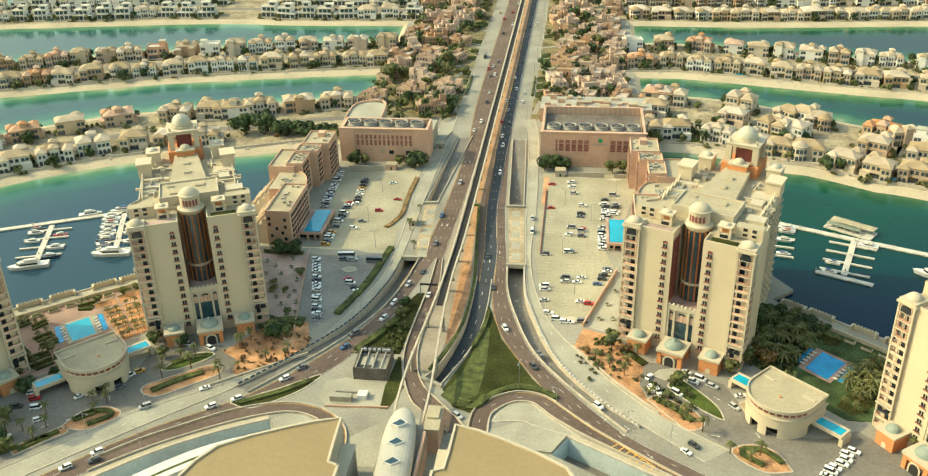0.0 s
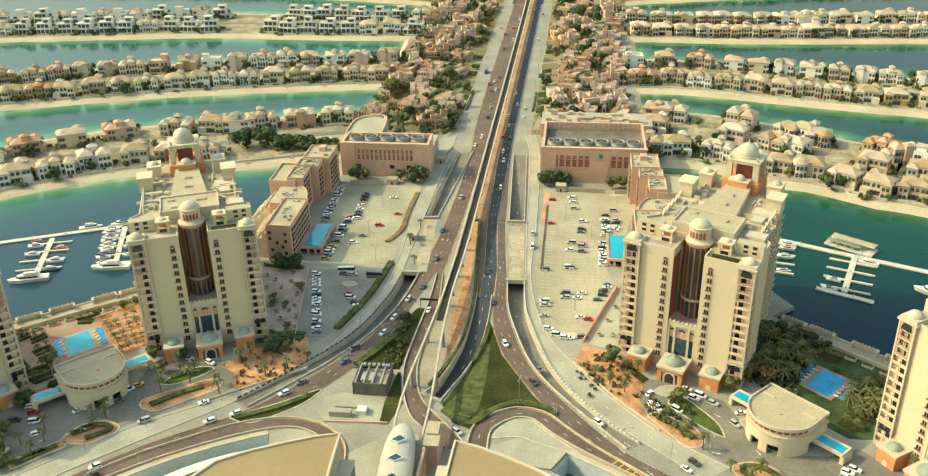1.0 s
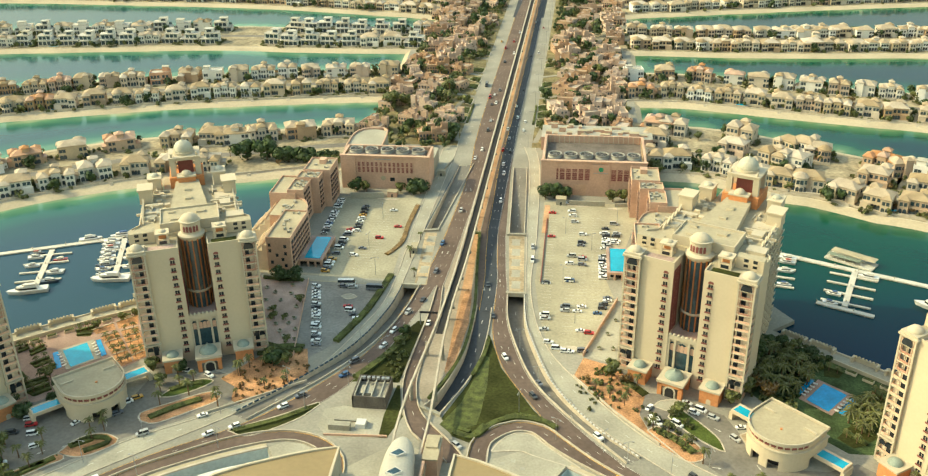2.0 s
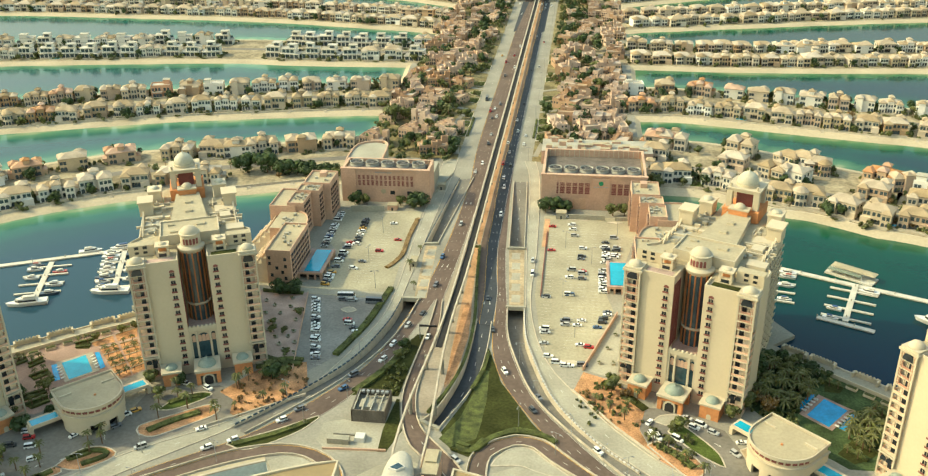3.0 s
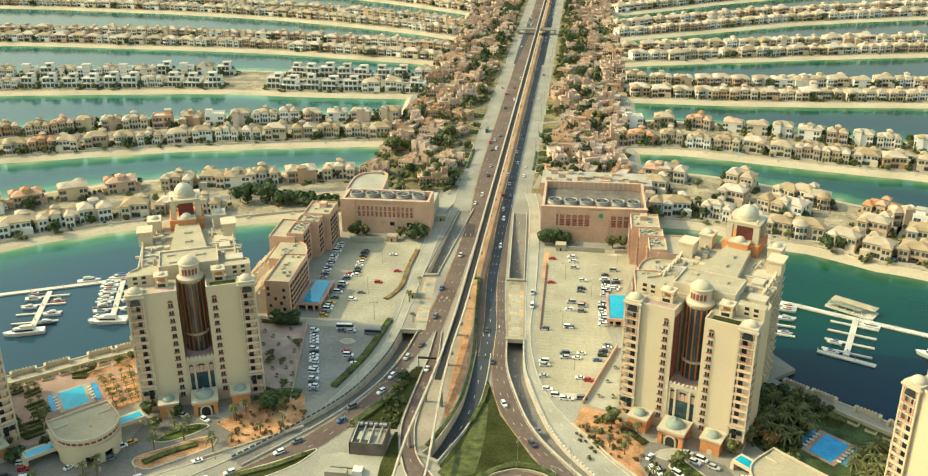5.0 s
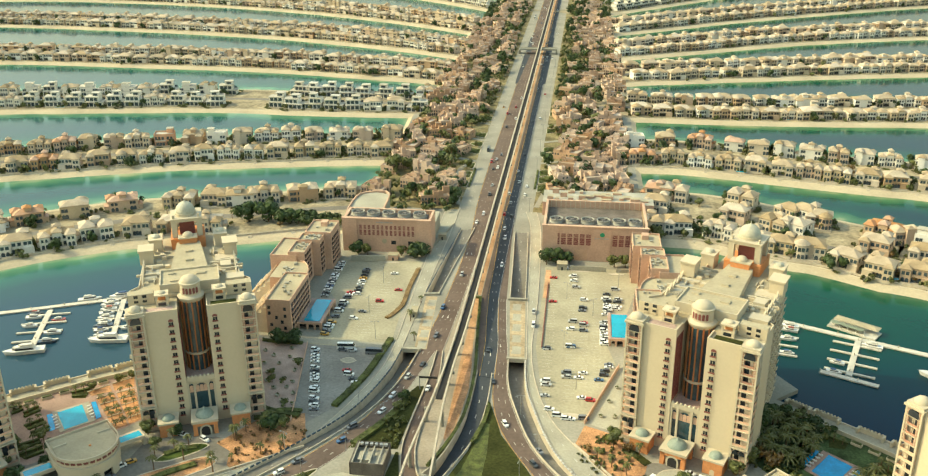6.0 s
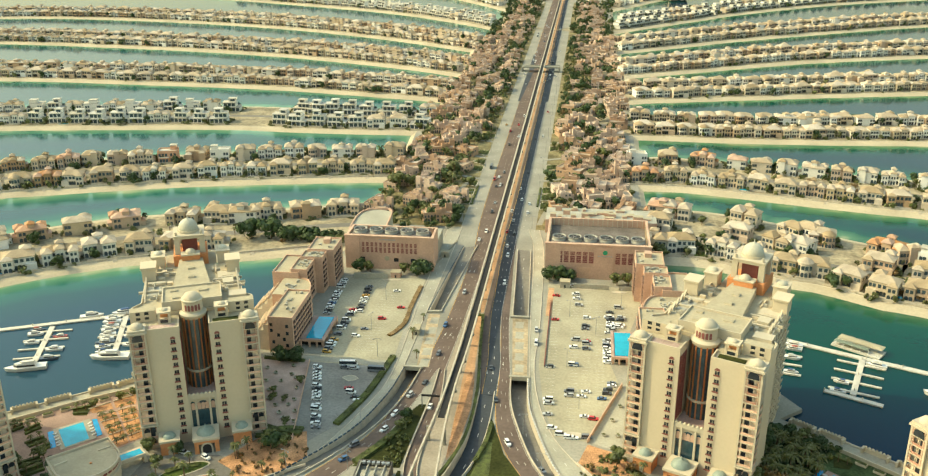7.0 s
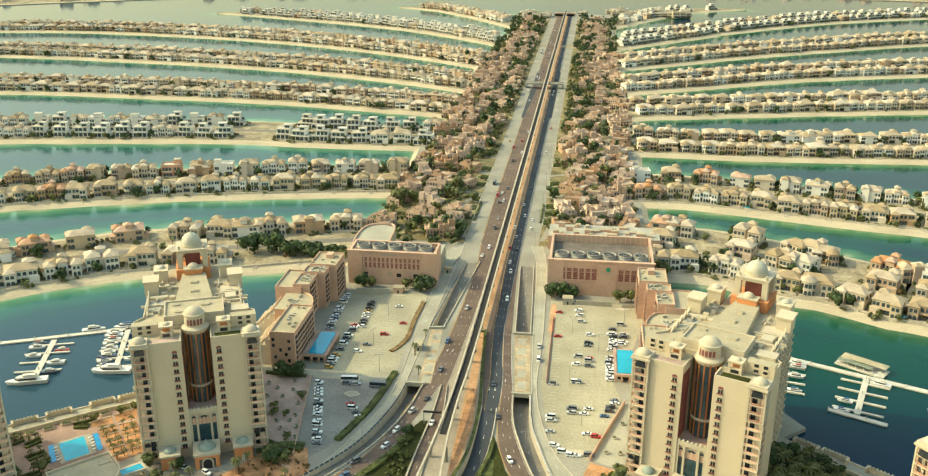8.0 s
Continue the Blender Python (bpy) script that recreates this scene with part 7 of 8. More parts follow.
def pool_garden(s):
    dx = 0 if s < 0 else 2.0
    f = lambda pts: [(s * x + dx, y) for x, y in pts]
    patch("pool_terrace", f([(134, 352), (156, 397), (178, 383), (206, 362), (200, 340), (178, 312), (168, 312), (150, 330)]), GARDENSTONE if s > 0 else ROSEWALK, "planted garden terrace behind the quay" if s > 0 else "rose-paved garden terrace behind the quay", 0.04)
    # the pool, its pale deck, loungers and side basins
    host = thing("swimming_pool", "blue swimming pool with pale loungers on its edge", "pool")
    deck = f([(179.3, 351.7), (166.7, 362.6), (155.7, 347.4), (166.8, 336.5)])[::s]
    basin = f([(176.4, 351.6), (168.4, 359.4), (158.6, 346.6), (166.0, 338.8)])[::s]
    # the eastern deck's darker paving colour stands in for the tower's shadow
    part("deck", slab(deck, 0.0, 0.3), PALE if s < 0 else ROSEWALK, host)
    part("basin_water", slab(basin, 0.3, 0.36), DEEPPOOL if s > 0 else POOL, host)
    for a, b in (((177.2, 349.5), (168.4, 338.5)), ((165.8, 360.0), (157.0, 348.8))):
        for k in range(5):
            q = 0.12 + k * 0.19
            x, y = a[0] + (b[0] - a[0]) * q, a[1] + (b[1] - a[1]) * q
            part("lounger", MB().box(-1.0, -0.4, 0.3, 0.5, 0.4, 0.6).box(0.5, -0.4, 0.3, 1.0, 0.4, 0.95), WHITE, host, at=pose(s * x + dx, y, 0, 0, 0, 47 * -s))
    for pts in ([(180.5, 349.4), (178.2, 350.9), (170.2, 338.6), (172, 336.8)], [(165.4, 362.1), (163.4, 363.0), (154.4, 350.8), (156.0, 348.9)]):
        patch("side_basin", f(pts), DEEPPOOL, "narrow turquoise basin beside the pool", 0.25, "pool")
    # clipped rows on the outer side
    for pts in ([(186.5, 340.0), (180.9, 346.4), (176.7, 342.7), (181.6, 336.5)], [(180.3, 335.0), (174.7, 341.3), (172.2, 337.5), (176.4, 332.3)],
                [(182.4, 323.9), (173.8, 331.0), (170.4, 327.5), (178.2, 319.8)], [(177.4, 318.4), (169.9, 326.5), (165.6, 321.2), (170.7, 315.5)],
                [(192.4, 350.3), (189.0, 356.7), (184.9, 351.9), (189.2, 345.6)], [(199.4, 353.0), (197.0, 356), (193.2, 351.5), (196.6, 347.1)], [(179.5, 370.0), (172, 376), (169.8, 365.4), (176, 364.5)]):
        pts = f(pts)
        patch("garden_bed", pts, GRASS, "straight lawn bed of the pool garden", 0.22)
        a, b, c, d = (Vector(p) for p in pts)
        hedge([tuple(a.lerp(d, 0.2)), tuple(b.lerp(c, 0.2))], 1.3, 1.1)
        if s < 0:
            hedge([tuple(a.lerp(d, 0.8)), tuple(b.lerp(c, 0.8))], 1.3, 1.0)
        for q in (0.25, 0.75):
            m = a.lerp(b, q).lerp(d.lerp(c, q), 0.5)
            plant_tree("palm", m.x, m.y, tr.uniform(0.5, 0.75))
    # orange earth rows between rose walks on the inner side
    if s < 0:
        for field, nu, nv in (([(165.1, 365.4), (150.4, 377.0), (134.5, 351.4), (143.3, 340.6)], 2, 5), ([(172.5, 370.1), (155.4, 387.9), (150.4, 378.0), (167.9, 366.9)], 2, 1)):
            for u in range(nu):
                for v in range(nv):
                    cell = f(quad_cell(field, (u + 0.06) / nu, (u + 0.94) / nu, (v + 0.09) / nv, (v + 0.91) / nv))
                    patch("earth_row", cell, TERRA, "bare orange-earth planting row with pale edging", 0.16)
                    a, b, c, d = (Vector(p) for p in cell)
                    wall_line("row_edging", [tuple(a), tuple(b)], 0.6, 0.35, CREAML, "low pale edging wall of a planting row")
                    if nv > 1:
                        for q in (0.22, 0.74):
                            m = a.lerp(b, q).lerp(d.lerp(c, q), 0.5)
                            plant_tree("palm" if (u + v) % 2 else "palm2", m.x, m.y, tr.uniform(0.42, 0.66))
        for x, y in ((-160, 381), (-156, 385), (-170, 372)):
            plant_tree("broad", x, y, 0.65)
    else:
        for x, y in ((143, 373), (146, 363), (155, 371), (164, 374), (155, 355), (149, 353), (157, 350), (165, 365), (142, 359), (150, 378), (153, 362), (163, 358), (147, 383), (139, 366), (160, 368), (148, 368), (137, 359), (153, 382), (158, 378), (145, 355), (160, 362), (151, 348)):
            plant_tree("palm2", x, y, tr.uniform(0.95, 1.3))
        for x, y in ((177, 338.5), (178, 332.6), (183, 337.6), (184, 332), (178, 325.3), (185, 344), (174.4, 332), (179, 343.4), (188, 338), (182, 328), (189, 333)):
            plant_tree("palm2", x, y, tr.uniform(0.9, 1.2))
    # promenade: deck, inner wall, planters, and scalloped screens on the quay's edge
    edge = f([(157.5, 400.5), (178, 386), (209, 361.5), (234, 345), (300, 297)])
    ins = f([(153.5, 393.5), (174, 379), (203, 355), (230, 337), (296, 290)])
    if s < 0:
        part_line = ribbon(MB(), np.array(ins), np.array(edge), 0.5, 0.6)
    else:
        part_line = ribbon(MB(), np.array(edge), np.array(ins), 0.5, 0.6)
    solid("promenade", part_line, PALE, "pale paved quay promenade", "promenade", kind="structure")
    wall_line("quay_wall", edge, 1.1, 0.7, KERB, "pale quay balustrade above the water")
    wall_line("promenade_wall", ins, 1.9, 0.6, CREAML, "cream promenade wall")
    for x, y in ((163, 396), (174, 388.3), (190, 376), (202, 366.5), (216, 356)):
        scr = thing("promenade_screen", "cream scalloped screen wall on the quay's edge", "wall", pose(s * x + dx, y, 0.5, 0, 0, 37 * -s), "promenade screens")
        part("panel", MB().box(-5.6, -0.35, 0, 5.6, 0.35, 2.0), CREAML, scr)
        for e in (-5.6, 5.6):
            part("end_pier", MB().box(e - 0.5, -2.4, 0, e + 0.5, 0.6, 2.4), CREAML, scr)
        for j in range(7):
            part("crest", MB().lathe(-4.8 + j * 1.6, 0, [(0.75, 2.0), (0.6, 2.5), (0.2, 2.95), (0.02, 3.0)], 8), CREAML, scr)
    for x, y in ((160, 389), (168, 384), (182, 373), (188, 367.5), (194, 362.5), (199, 357)):
        bx_ = thing("planter_box", "cream masonry planter box with a clipped shrub", "planter", pose(s * x + dx, y - 4.5, 0.04, 0, 0, 38 * -s), "planter boxes")
        part("box", MB().box(-2.4, -1.0, 0, 2.4, 1.0, 1.1), CREAM, bx_)
        part("shrub", MB().box(-2.1, -0.7, 1.1, 2.1, 0.7, 1.5), HEDGE, bx_)


pool_garden(-1)
pool_garden(1)

kerbed("roadside_bed", [(-151, 262), (-142, 272), (-137, 277), (-140.5, 280), (-146, 274), (-154, 266)], TERRA, "kerbed red-earth bed with clipped hedge")
hedge([(-151, 264.5), (-145, 271.5), (-140.5, 277)], 2.2, 1.3)
for kind, x, y, s in (("broad", -166, 281, 0.9), ("dark", -161, 268, 0.8), ("broad", -157, 262, 0.8), ("palm", -147, 270, 0.9), ("palm", -155, 276, 0.9)):
    plant_tree(kind, x, y, s)
# planters in the courts
for i, (x, y) in enumerate(((-95.3, 407.3), (-93.1, 415.5), (-87.9, 407.8), (-84.3, 415), (-91, 398.6), (-81.3, 412), (-83.2, 384.8), (-79.5, 378.4), (-77.3, 386), (-75.7, 391), (-72.5, 380.7), (-76.2, 374.3), (-70, 372), (-99, 420), (-101, 411), (-86, 424), (-78, 402), (-89, 391))):
    pl = thing("round_planter", "round pale concrete planter with a low shrub", "planter", pose(x, y, 0.03), "round planters")
    part("bowl", MB().lathe(0, 0, [(0.9, 0), (1.25, 0.9), (1.05, 0.9), (1.0, 0.7)], 12), PALE, pl)
    part("shrub", leaf_cloud(50 + i % 3, 0.8, 0.9, 0.7, 30, 0.3, 3), LEAF, pl)
for i in range(9):
    x, y = 74 + (i % 3) * 6 + (i // 3) * 4, 378 + (i // 3) * 13
    pl = thing("round_planter", "round pale concrete planter with a low shrub", "planter", pose(x, y, 0.03), "round planters")
    part("bowl", MB().lathe(0, 0, [(0.9, 0), (1.25, 0.9), (1.05, 0.9), (1.0, 0.7)], 12), PALE, pl)
    part("shrub", leaf_cloud(50 + i % 3, 0.8, 0.9, 0.7, 30, 0.3, 3), LEAF, pl)

patch("lawn", [(127, 603), (144, 602.5), (145, 611), (127, 611.5)], LAWN, "watered villa lawn above the inlet's beach", 0.36)
# garden ovals along the boulevard, and the lanes that leave it
for sd in (-1, 1):
    for y0 in (752, 814, 868):
        l = [(sd * 23, y0), (sd * 30, y0 + 2.5), (sd * 44, y0 + 9), (sd * 58, y0 + 13), (sd * 72, y0 + 14)]
        r = [(sd * 23, y0 + 5), (sd * 30, y0 + 7), (sd * 43, y0 + 13.5), (sd * 57, y0 + 18), (sd * 72, y0 + 19)]
        road("lane", l if sd < 0 else r, r if sd < 0 else l, CONC, "pale lane leaving the boulevard", z=0.22)
    road("lane", [(sd * 27, 650), (sd * 32, 690), (sd * 36, 730), (sd * 30, 752)], [(sd * 31, 650), (sd * 36, 690), (sd * 40, 730), (sd * 34, 756)], CONC, "pale lane beside the boulevard", z=0.21)
for sd in (-1, 1):
    for y0, w in (((690, 13), (712, 15), (735, 10), (776, 14), (797, 11), (826, 15), (884, 9)) if sd < 0 else ((684, 9), (704, 13), (722, 16), (768, 11), (786, 14), (846, 12), (908, 9))):
        kerbed("boulevard_bed", [(sd * 27.5, y0), (sd * (26 + w * 0.7), y0 + 4), (sd * (27 + w), y0 + 10), (sd * (24 + w * 0.7), y0 + 15), (sd * 27.5, y0 + 15)], LAWN, "kerbed green bed beside the boulevard", 0.15)
        for q in (2.5, 6.0, 9.5, 12.5):
            hedge([(sd * 28.4, y0 + q), (sd * (25 + w * 0.75), y0 + q + 1.6)], 1.5, 0.9)
    hedge([(sd * 25.5, 690), (sd * 25.5, 735)], 1.6, 1.2)

# ---- trees by the towers ----
for kind, x, y, s in [("dark", -170, 599, 1.62), ("dark", -156, 600, 1.7), ("dark", -146, 599, 1.2), ("dark", -140, 598, 1.25), ("dark", -134, 599, 1.2), ("dark", -128, 598, 1.25), ("dark", -122, 598, 1.2), ("dark", -116, 597, 1.25), ("dark", -110, 597, 1.15), ("broad", -105, 596, 1.2),
                      ("dark", -80, 551, 1.0), ("broad", -74, 551, 1.0), ("broad", -52, 552, 1.0), ("dark", -43, 549, 1.15), ("dark", -39, 551, 1.1), ("dark", 47, 551, 1.1), ("dark", 41, 552, 1.0), ("dark", 53, 551, 1.0), ("broad", 83, 549, 1.2), ("broad", 90, 549, 1.1), ("broad", 95, 549, 0.9),
                      ("dark", -72, 350, 0.9), ("broad", -75, 355, 0.9), ("broad", -68, 352, 0.8), ("broad", -127, 340, 1.0), ("broad", 79, 354, 1.2), ("dry", 85, 352, 0.9), ("dry", 68, 350, 0.7), ("broad", 129, 341, 1.0), ("broad", 107, 331, 0.9),
                      ("dry", 140, 352, 1.1), ("broad", 136, 350, 1.0), ("broad", 192, 306, 0.9), ("dark", -93, 429, 0.8), ("dark", -87, 429, 0.7), ("dark", -33, 664, 1.1), ("dark", -39, 676, 1.1), ("dark", -31, 652, 0.9), ("dark", -37, 690, 1.0), ("broad", 35, 700, 1.1), ("broad", -22, 360, 0.6), ("broad", -20, 372, 0.7), ("dark", -18, 382, 0.6)]:
    plant_tree(kind, x, y, s)
for x, y in ((-91, 323), (-114, 337), (-105, 333), (-116, 323), (-132, 302), (-135, 296), (-151, 287), (-84, 347), (-87, 340), (-165, 283), (-172, 276), (95, 320), (101, 317), (107, 309), (113, 300), (104, 330), (122, 288), (129, 284), (133, 288), (72, 345), (78, 340), (86, 343), (90, 350), (84, 335),
             (186, 300), (190, 296), (-30, 462), (-28, 485), (-24, 440), (96, 545), (-104, 552), (41, 548)):
    plant_tree("palm", x, y, tr.uniform(0.7, 1.0))
np_mesh("ground_shrubs", [(SHRUB, tr.uniform(64, 84), tr.uniform(336, 362), 0, tr.uniform(0, 6), tr.uniform(0.7, 1.5), 0) for i in range(14)]
        + [(SHRUB, -10 - tr.uniform(4, 12), 344 + tr.uniform(0, 40), 0, tr.uniform(0, 6), tr.uniform(0.7, 1.4), 0) for i in range(30)]
        + [(SHRUB, tr.uniform(135, 150), tr.uniform(345, 360), 0, tr.uniform(0, 6), tr.uniform(0.8, 1.5), 0) for i in range(20)], [LEAF], "low scattered shrubs on the beds", "shrubs")

gr = random.Random(61)
east_bed = [(134, 352), (156, 396), (176, 380), (166, 366), (154, 348), (150, 332)]
spots = []
while len(spots) < 190:
    x, y = gr.uniform(132, 180), gr.uniform(330, 397)
    if inside(x, y, east_bed):
        spots.append((x + 2, y))
for q, m in ((0, LEAFD), (1, LEAF)):
    np_mesh("garden_undergrowth", [(SHRUB, x, y, 0.05, gr.uniform(0, 6), gr.uniform(0.9, 2.0), 0) for x, y in spots[q::2]], [m], "dense green undergrowth below the garden palms", "shrubs")
for i in range(11):
    plant_tree(gr.choice(("broad", "broad2", "dry")), gr.uniform(107, 113), 592 + i * 5.0, gr.uniform(0.8, 1.2))
for kind, x, y, s in (("dark", 150, 386, 0.9), ("broad", 160, 383, 0.9), ("dark", 168, 378, 0.8), ("broad", 141, 369, 1.0), ("dark", 158, 388, 0.7), ("broad", 135.6, 349, 1.2), ("dry", 145, 345.6, 1.35), ("dark", 146, 377, 1.0), ("broad2", 188, 326, 1.0), ("dry", 186, 348, 0.9)):
    plant_tree(kind, x, y, s)
west_bed = [(-94, 337), (-90, 344), (-80, 361), (-62, 365), (-56, 345), (-62, 336), (-80, 319), (-84, 322), (-86, 332)]
spots = []
while len(spots) < 80:
    x, y = gr.uniform(-94, -56), gr.uniform(319, 366)
    if inside(x, y, west_bed):
        spots.append((x, y))
np_mesh("ground_shrubs", [(SHRUB, x, y, 0.05, gr.uniform(0, 6), gr.uniform(0.35, 0.95), 0) for x, y in spots], [LEAFY], "low dry shrubs and grass tufts on the red earth", "shrubs")
for x, y in spots[:9]:
    plant_tree("palm", x, y, gr.uniform(0.5, 0.8))
for pts in ([(26, 311), (32, 318.5), (39, 323.2), (50, 321.8)], [(16, 312), (21, 310)]):
    hedge(pts, 1.8, 1.0)
# trees and clipped hedges round the western forecourt, the court and the pool garden
for x, y in ((-130.7, 289), (-129, 296), (-146.7, 279), (-160, 273), (-110, 329.4), (-103.5, 323.6), (-113, 315), (-88, 317), (-86, 340)):
    plant_tree("palm", x, y, tr.uniform(0.85, 1.1))
for kind, x, y, s in (("dark", -168, 301, 0.8), ("broad", -155, 265, 0.8), ("broad", -176, 309, 0.9), ("dark", -159, 311, 0.7), ("broad2", -88.4, 397, 0.7), ("broad2", -85.7, 390, 0.7), ("broad2", -80, 390, 0.6), ("broad2", -73, 370, 0.7), ("broad", -77.5, 407.5, 0.7), ("dark", -95, 431, 0.9), ("dark", -87.4, 430, 0.9),
                      ("dark", -113, 341, 0.7), ("broad", -119, 331, 0.8), ("dark", -163, 324, 0.7), ("broad", -171, 330, 0.8), ("dark", -181, 322, 0.8), ("broad2", -187, 318, 0.9), ("broad", -150, 330, 0.6)):
    plant_tree(kind, x, y, s)
for pts in ([(-150, 268), (-143, 274)], [(-160, 260), (-152, 267)], [(-137, 285), (-131, 290)], [(-82, 362), (-72, 366), (-64, 366)], [(-84, 358), (-70, 361)]):
    hedge(pts, 2.6, 1.3)
np_mesh("ground_shrubs", [(SHRUB, 92 + 22 * a + 4 * b, 327 - 22 * a + 5 * b, 0.2, tr.uniform(0, 6), tr.uniform(0.6, 1.1), 0) for a, b in ((tr.random() * 0.8, tr.uniform(-0.6, 0.8)) for _ in range(45))]
        + [(SHRUB, 112 - 10 * a + tr.uniform(-2, 2), 322 + 11 * a + tr.uniform(-1, 1), 0.2, tr.uniform(0, 6), tr.uniform(0.6, 1.0), 0) for a in (tr.random() for _ in range(20))]
        + [(SHRUB, tr.uniform(64, 92), tr.uniform(330, 362), 0, tr.uniform(0, 6), tr.uniform(0.5, 1.2), 0) for i in range(40)], [PALMLEAF], "low dry shrubs on the red-earth beds", "shrubs")

patch("ground_cover", [(20.2, 368.9), (23.8, 365.7), (24.8, 344.7), (24.2, 325.0), (23.2, 315.4), (13.1, 308.9), (8.0, 314.0), (15.0, 329.7), (18.5, 348.8)], HEDGE, "darker green patch on the verge", 0.12)
# ---- barriers, kerb stripes, lane arrows, parking bays ----
def stripes(name, pts, w, gap, z, m, label, wide=0.6):
    """A row of separate blocks along a line."""
    ln = smooth_line(pts, 1.0)
    seg = np.r_[0, np.cumsum(np.linalg.norm(np.diff(ln, axis=0), axis=1))]
    mb = MB()
    s = 0.0
    while s + w < seg[-1]:
        p = np.array([np.interp(s, seg, ln[:, i]) for i in (0, 1)])
        q = np.array([np.interp(s + w, seg, ln[:, i]) for i in (0, 1)])
        d = (q - p) / np.linalg.norm(q - p)
        o = np.array([-d[1], d[0]]) * wide / 2
        mb.prism([tuple(p - o), tuple(q - o), tuple(q + o), tuple(p + o)], z - 0.6, z)
        s += w + gap
    return tagged(part(name, mb, m), label, "barrier", kind="stuff")


NAVY = mat("navy_paint", (0.03, 0.06, 0.09), 0.6, 0.2, 0.3, 2.0)
stripes("barrier_blocks", [(-28.3, 428), (-31.3, 402), (-41.3, 368), (-60.3, 337), (-79.3, 312)], 2.0, 1.0, 1.5, NAVY, "dark barrier panels along the ramp wall", 0.5)
stripes("barrier_blocks", [(36, 424), (37.5, 405), (41, 386), (53, 348), (70.6, 319.6), (89, 300)], 1.1, 1.1, 1.25, WHITE, "white barrier blocks along the ramp wall", 0.6)
stripes("barrier_blocks", [(36, 424), (37.5, 405), (41, 386), (53, 348), (70.6, 319.6), (89, 300)], 0.05, 2.15, 1.2, NAVY, "dark gaps of the barrier along the ramp wall", 0.7)
stripes("barrier_blocks", [(-27.2, 498), (-23.6, 550), (-20, 600)], 1.0, 1.2, 1.3, NAVY, "dark barrier panels along the ramp wall", 0.5)


def bays(x0, y0, n, dx, dy, L, label="white parking bay lines"):
    mb = MB()
    for i in range(n):
        x, y = x0 + dx * i, y0 + dy * i
        mb.box(x - L / 2, y - 0.05, 0.05, x + L / 2, y + 0.05, 0.06)
    return tagged(part("bay_marking", mb, PAINT), label, "road marking", kind="structure")


bays(-73.5, 425.5, 21, 0.82, -3.1, 5)
bays(-85.5, 482.3, 17, -0.1, 3.4, 5)
bays(-73, 439.2, 17, 0.1, 3.5, 5)
bays(-67.5, 490, 10, -0.2, 4.4, 5)
bays(-54, 446, 24, 0, 3.4, 10)
for x in (47, 58.5, 65, 72):
    bays(x, 390 if x < 60 else 404, 40 if x < 60 else 36, 0, 3.4, 5)
bays(78, 483, 12, 0, 3.4, 5)
bays(84, 487, 10, 0.2, 3.4, 5)
isl = MB()
for x, y, sx, sy in ((-58, 430.5, 5, 2), (-58, 540.5, 7, 1.2), (60, 377, 6, 2.4), (62, 540.5, 7, 1.3), (84, 538, 5, 1.5)):
    isl.lathe(x, y, [(1.0, 0.02), (1.0, 0.2)], 14)
    n = len(isl.v) - 28
    isl.v[n:] = [(x + (vx - x) * sx, y + (vy - y) * sy, vz) for vx, vy, vz in isl.v[n:]]
tagged(part("kerb_islands", isl, KERB), "rounded kerb islands in the car parks", "traffic island", kind="structure")


def arrow(x, y, deg, z=0.09):
    mb = MB()
    mb.face([(-0.15, -1.6, 0), (0.15, -1.6, 0), (0.15, 0.6, 0), (-0.15, 0.6, 0)])
    mb.face([(-0.55, 0.6, 0), (0.55, 0.6, 0), (0, 1.9, 0)])
    return tagged(part("lane_arrow", mb, PAINT, at=pose(x, y, z, 0, 0, deg)), "white painted lane arrow", "road marking", kind="structure")


for x, y, d in ((14.6, 400 + 30, 185), (17.6, 430, 185), (22, 440, 185), (75, 305, 222), (82, 296, 222), (84, 300, 222), (92, 284, 225), (140, 288, 210), (134, 300, 200), (121, 322, 230), (118, 298, 260), (-10, 470, 173), (-13, 470, 173), (-7.5, 560, 180), (-10.5, 560, 180),
                (-140, 285, 140), (-148, 280, 140), (-130, 300, 30)):
    arrow(x, y, d)

# hatched exit by the loop road
mb = MB()
for i in range(7):
    x, y = 78 + i * 2.2, 287.3 - i * 2.0
    mb.prism([(x, y), (x + 2.6, y + 2.4), (x + 2.3, y + 2.8), (x - 0.3, y + 0.4)], 0.19, 0.2)
mb.prism([(80.4, 289.8), (93.6, 277.6), (93.9, 277.9), (80.7, 290.1)], 0.19, 0.2)
tagged(part("hatching", mb, YPAINT), "orange painted hatching on the carriageway", "road marking", kind="structure")

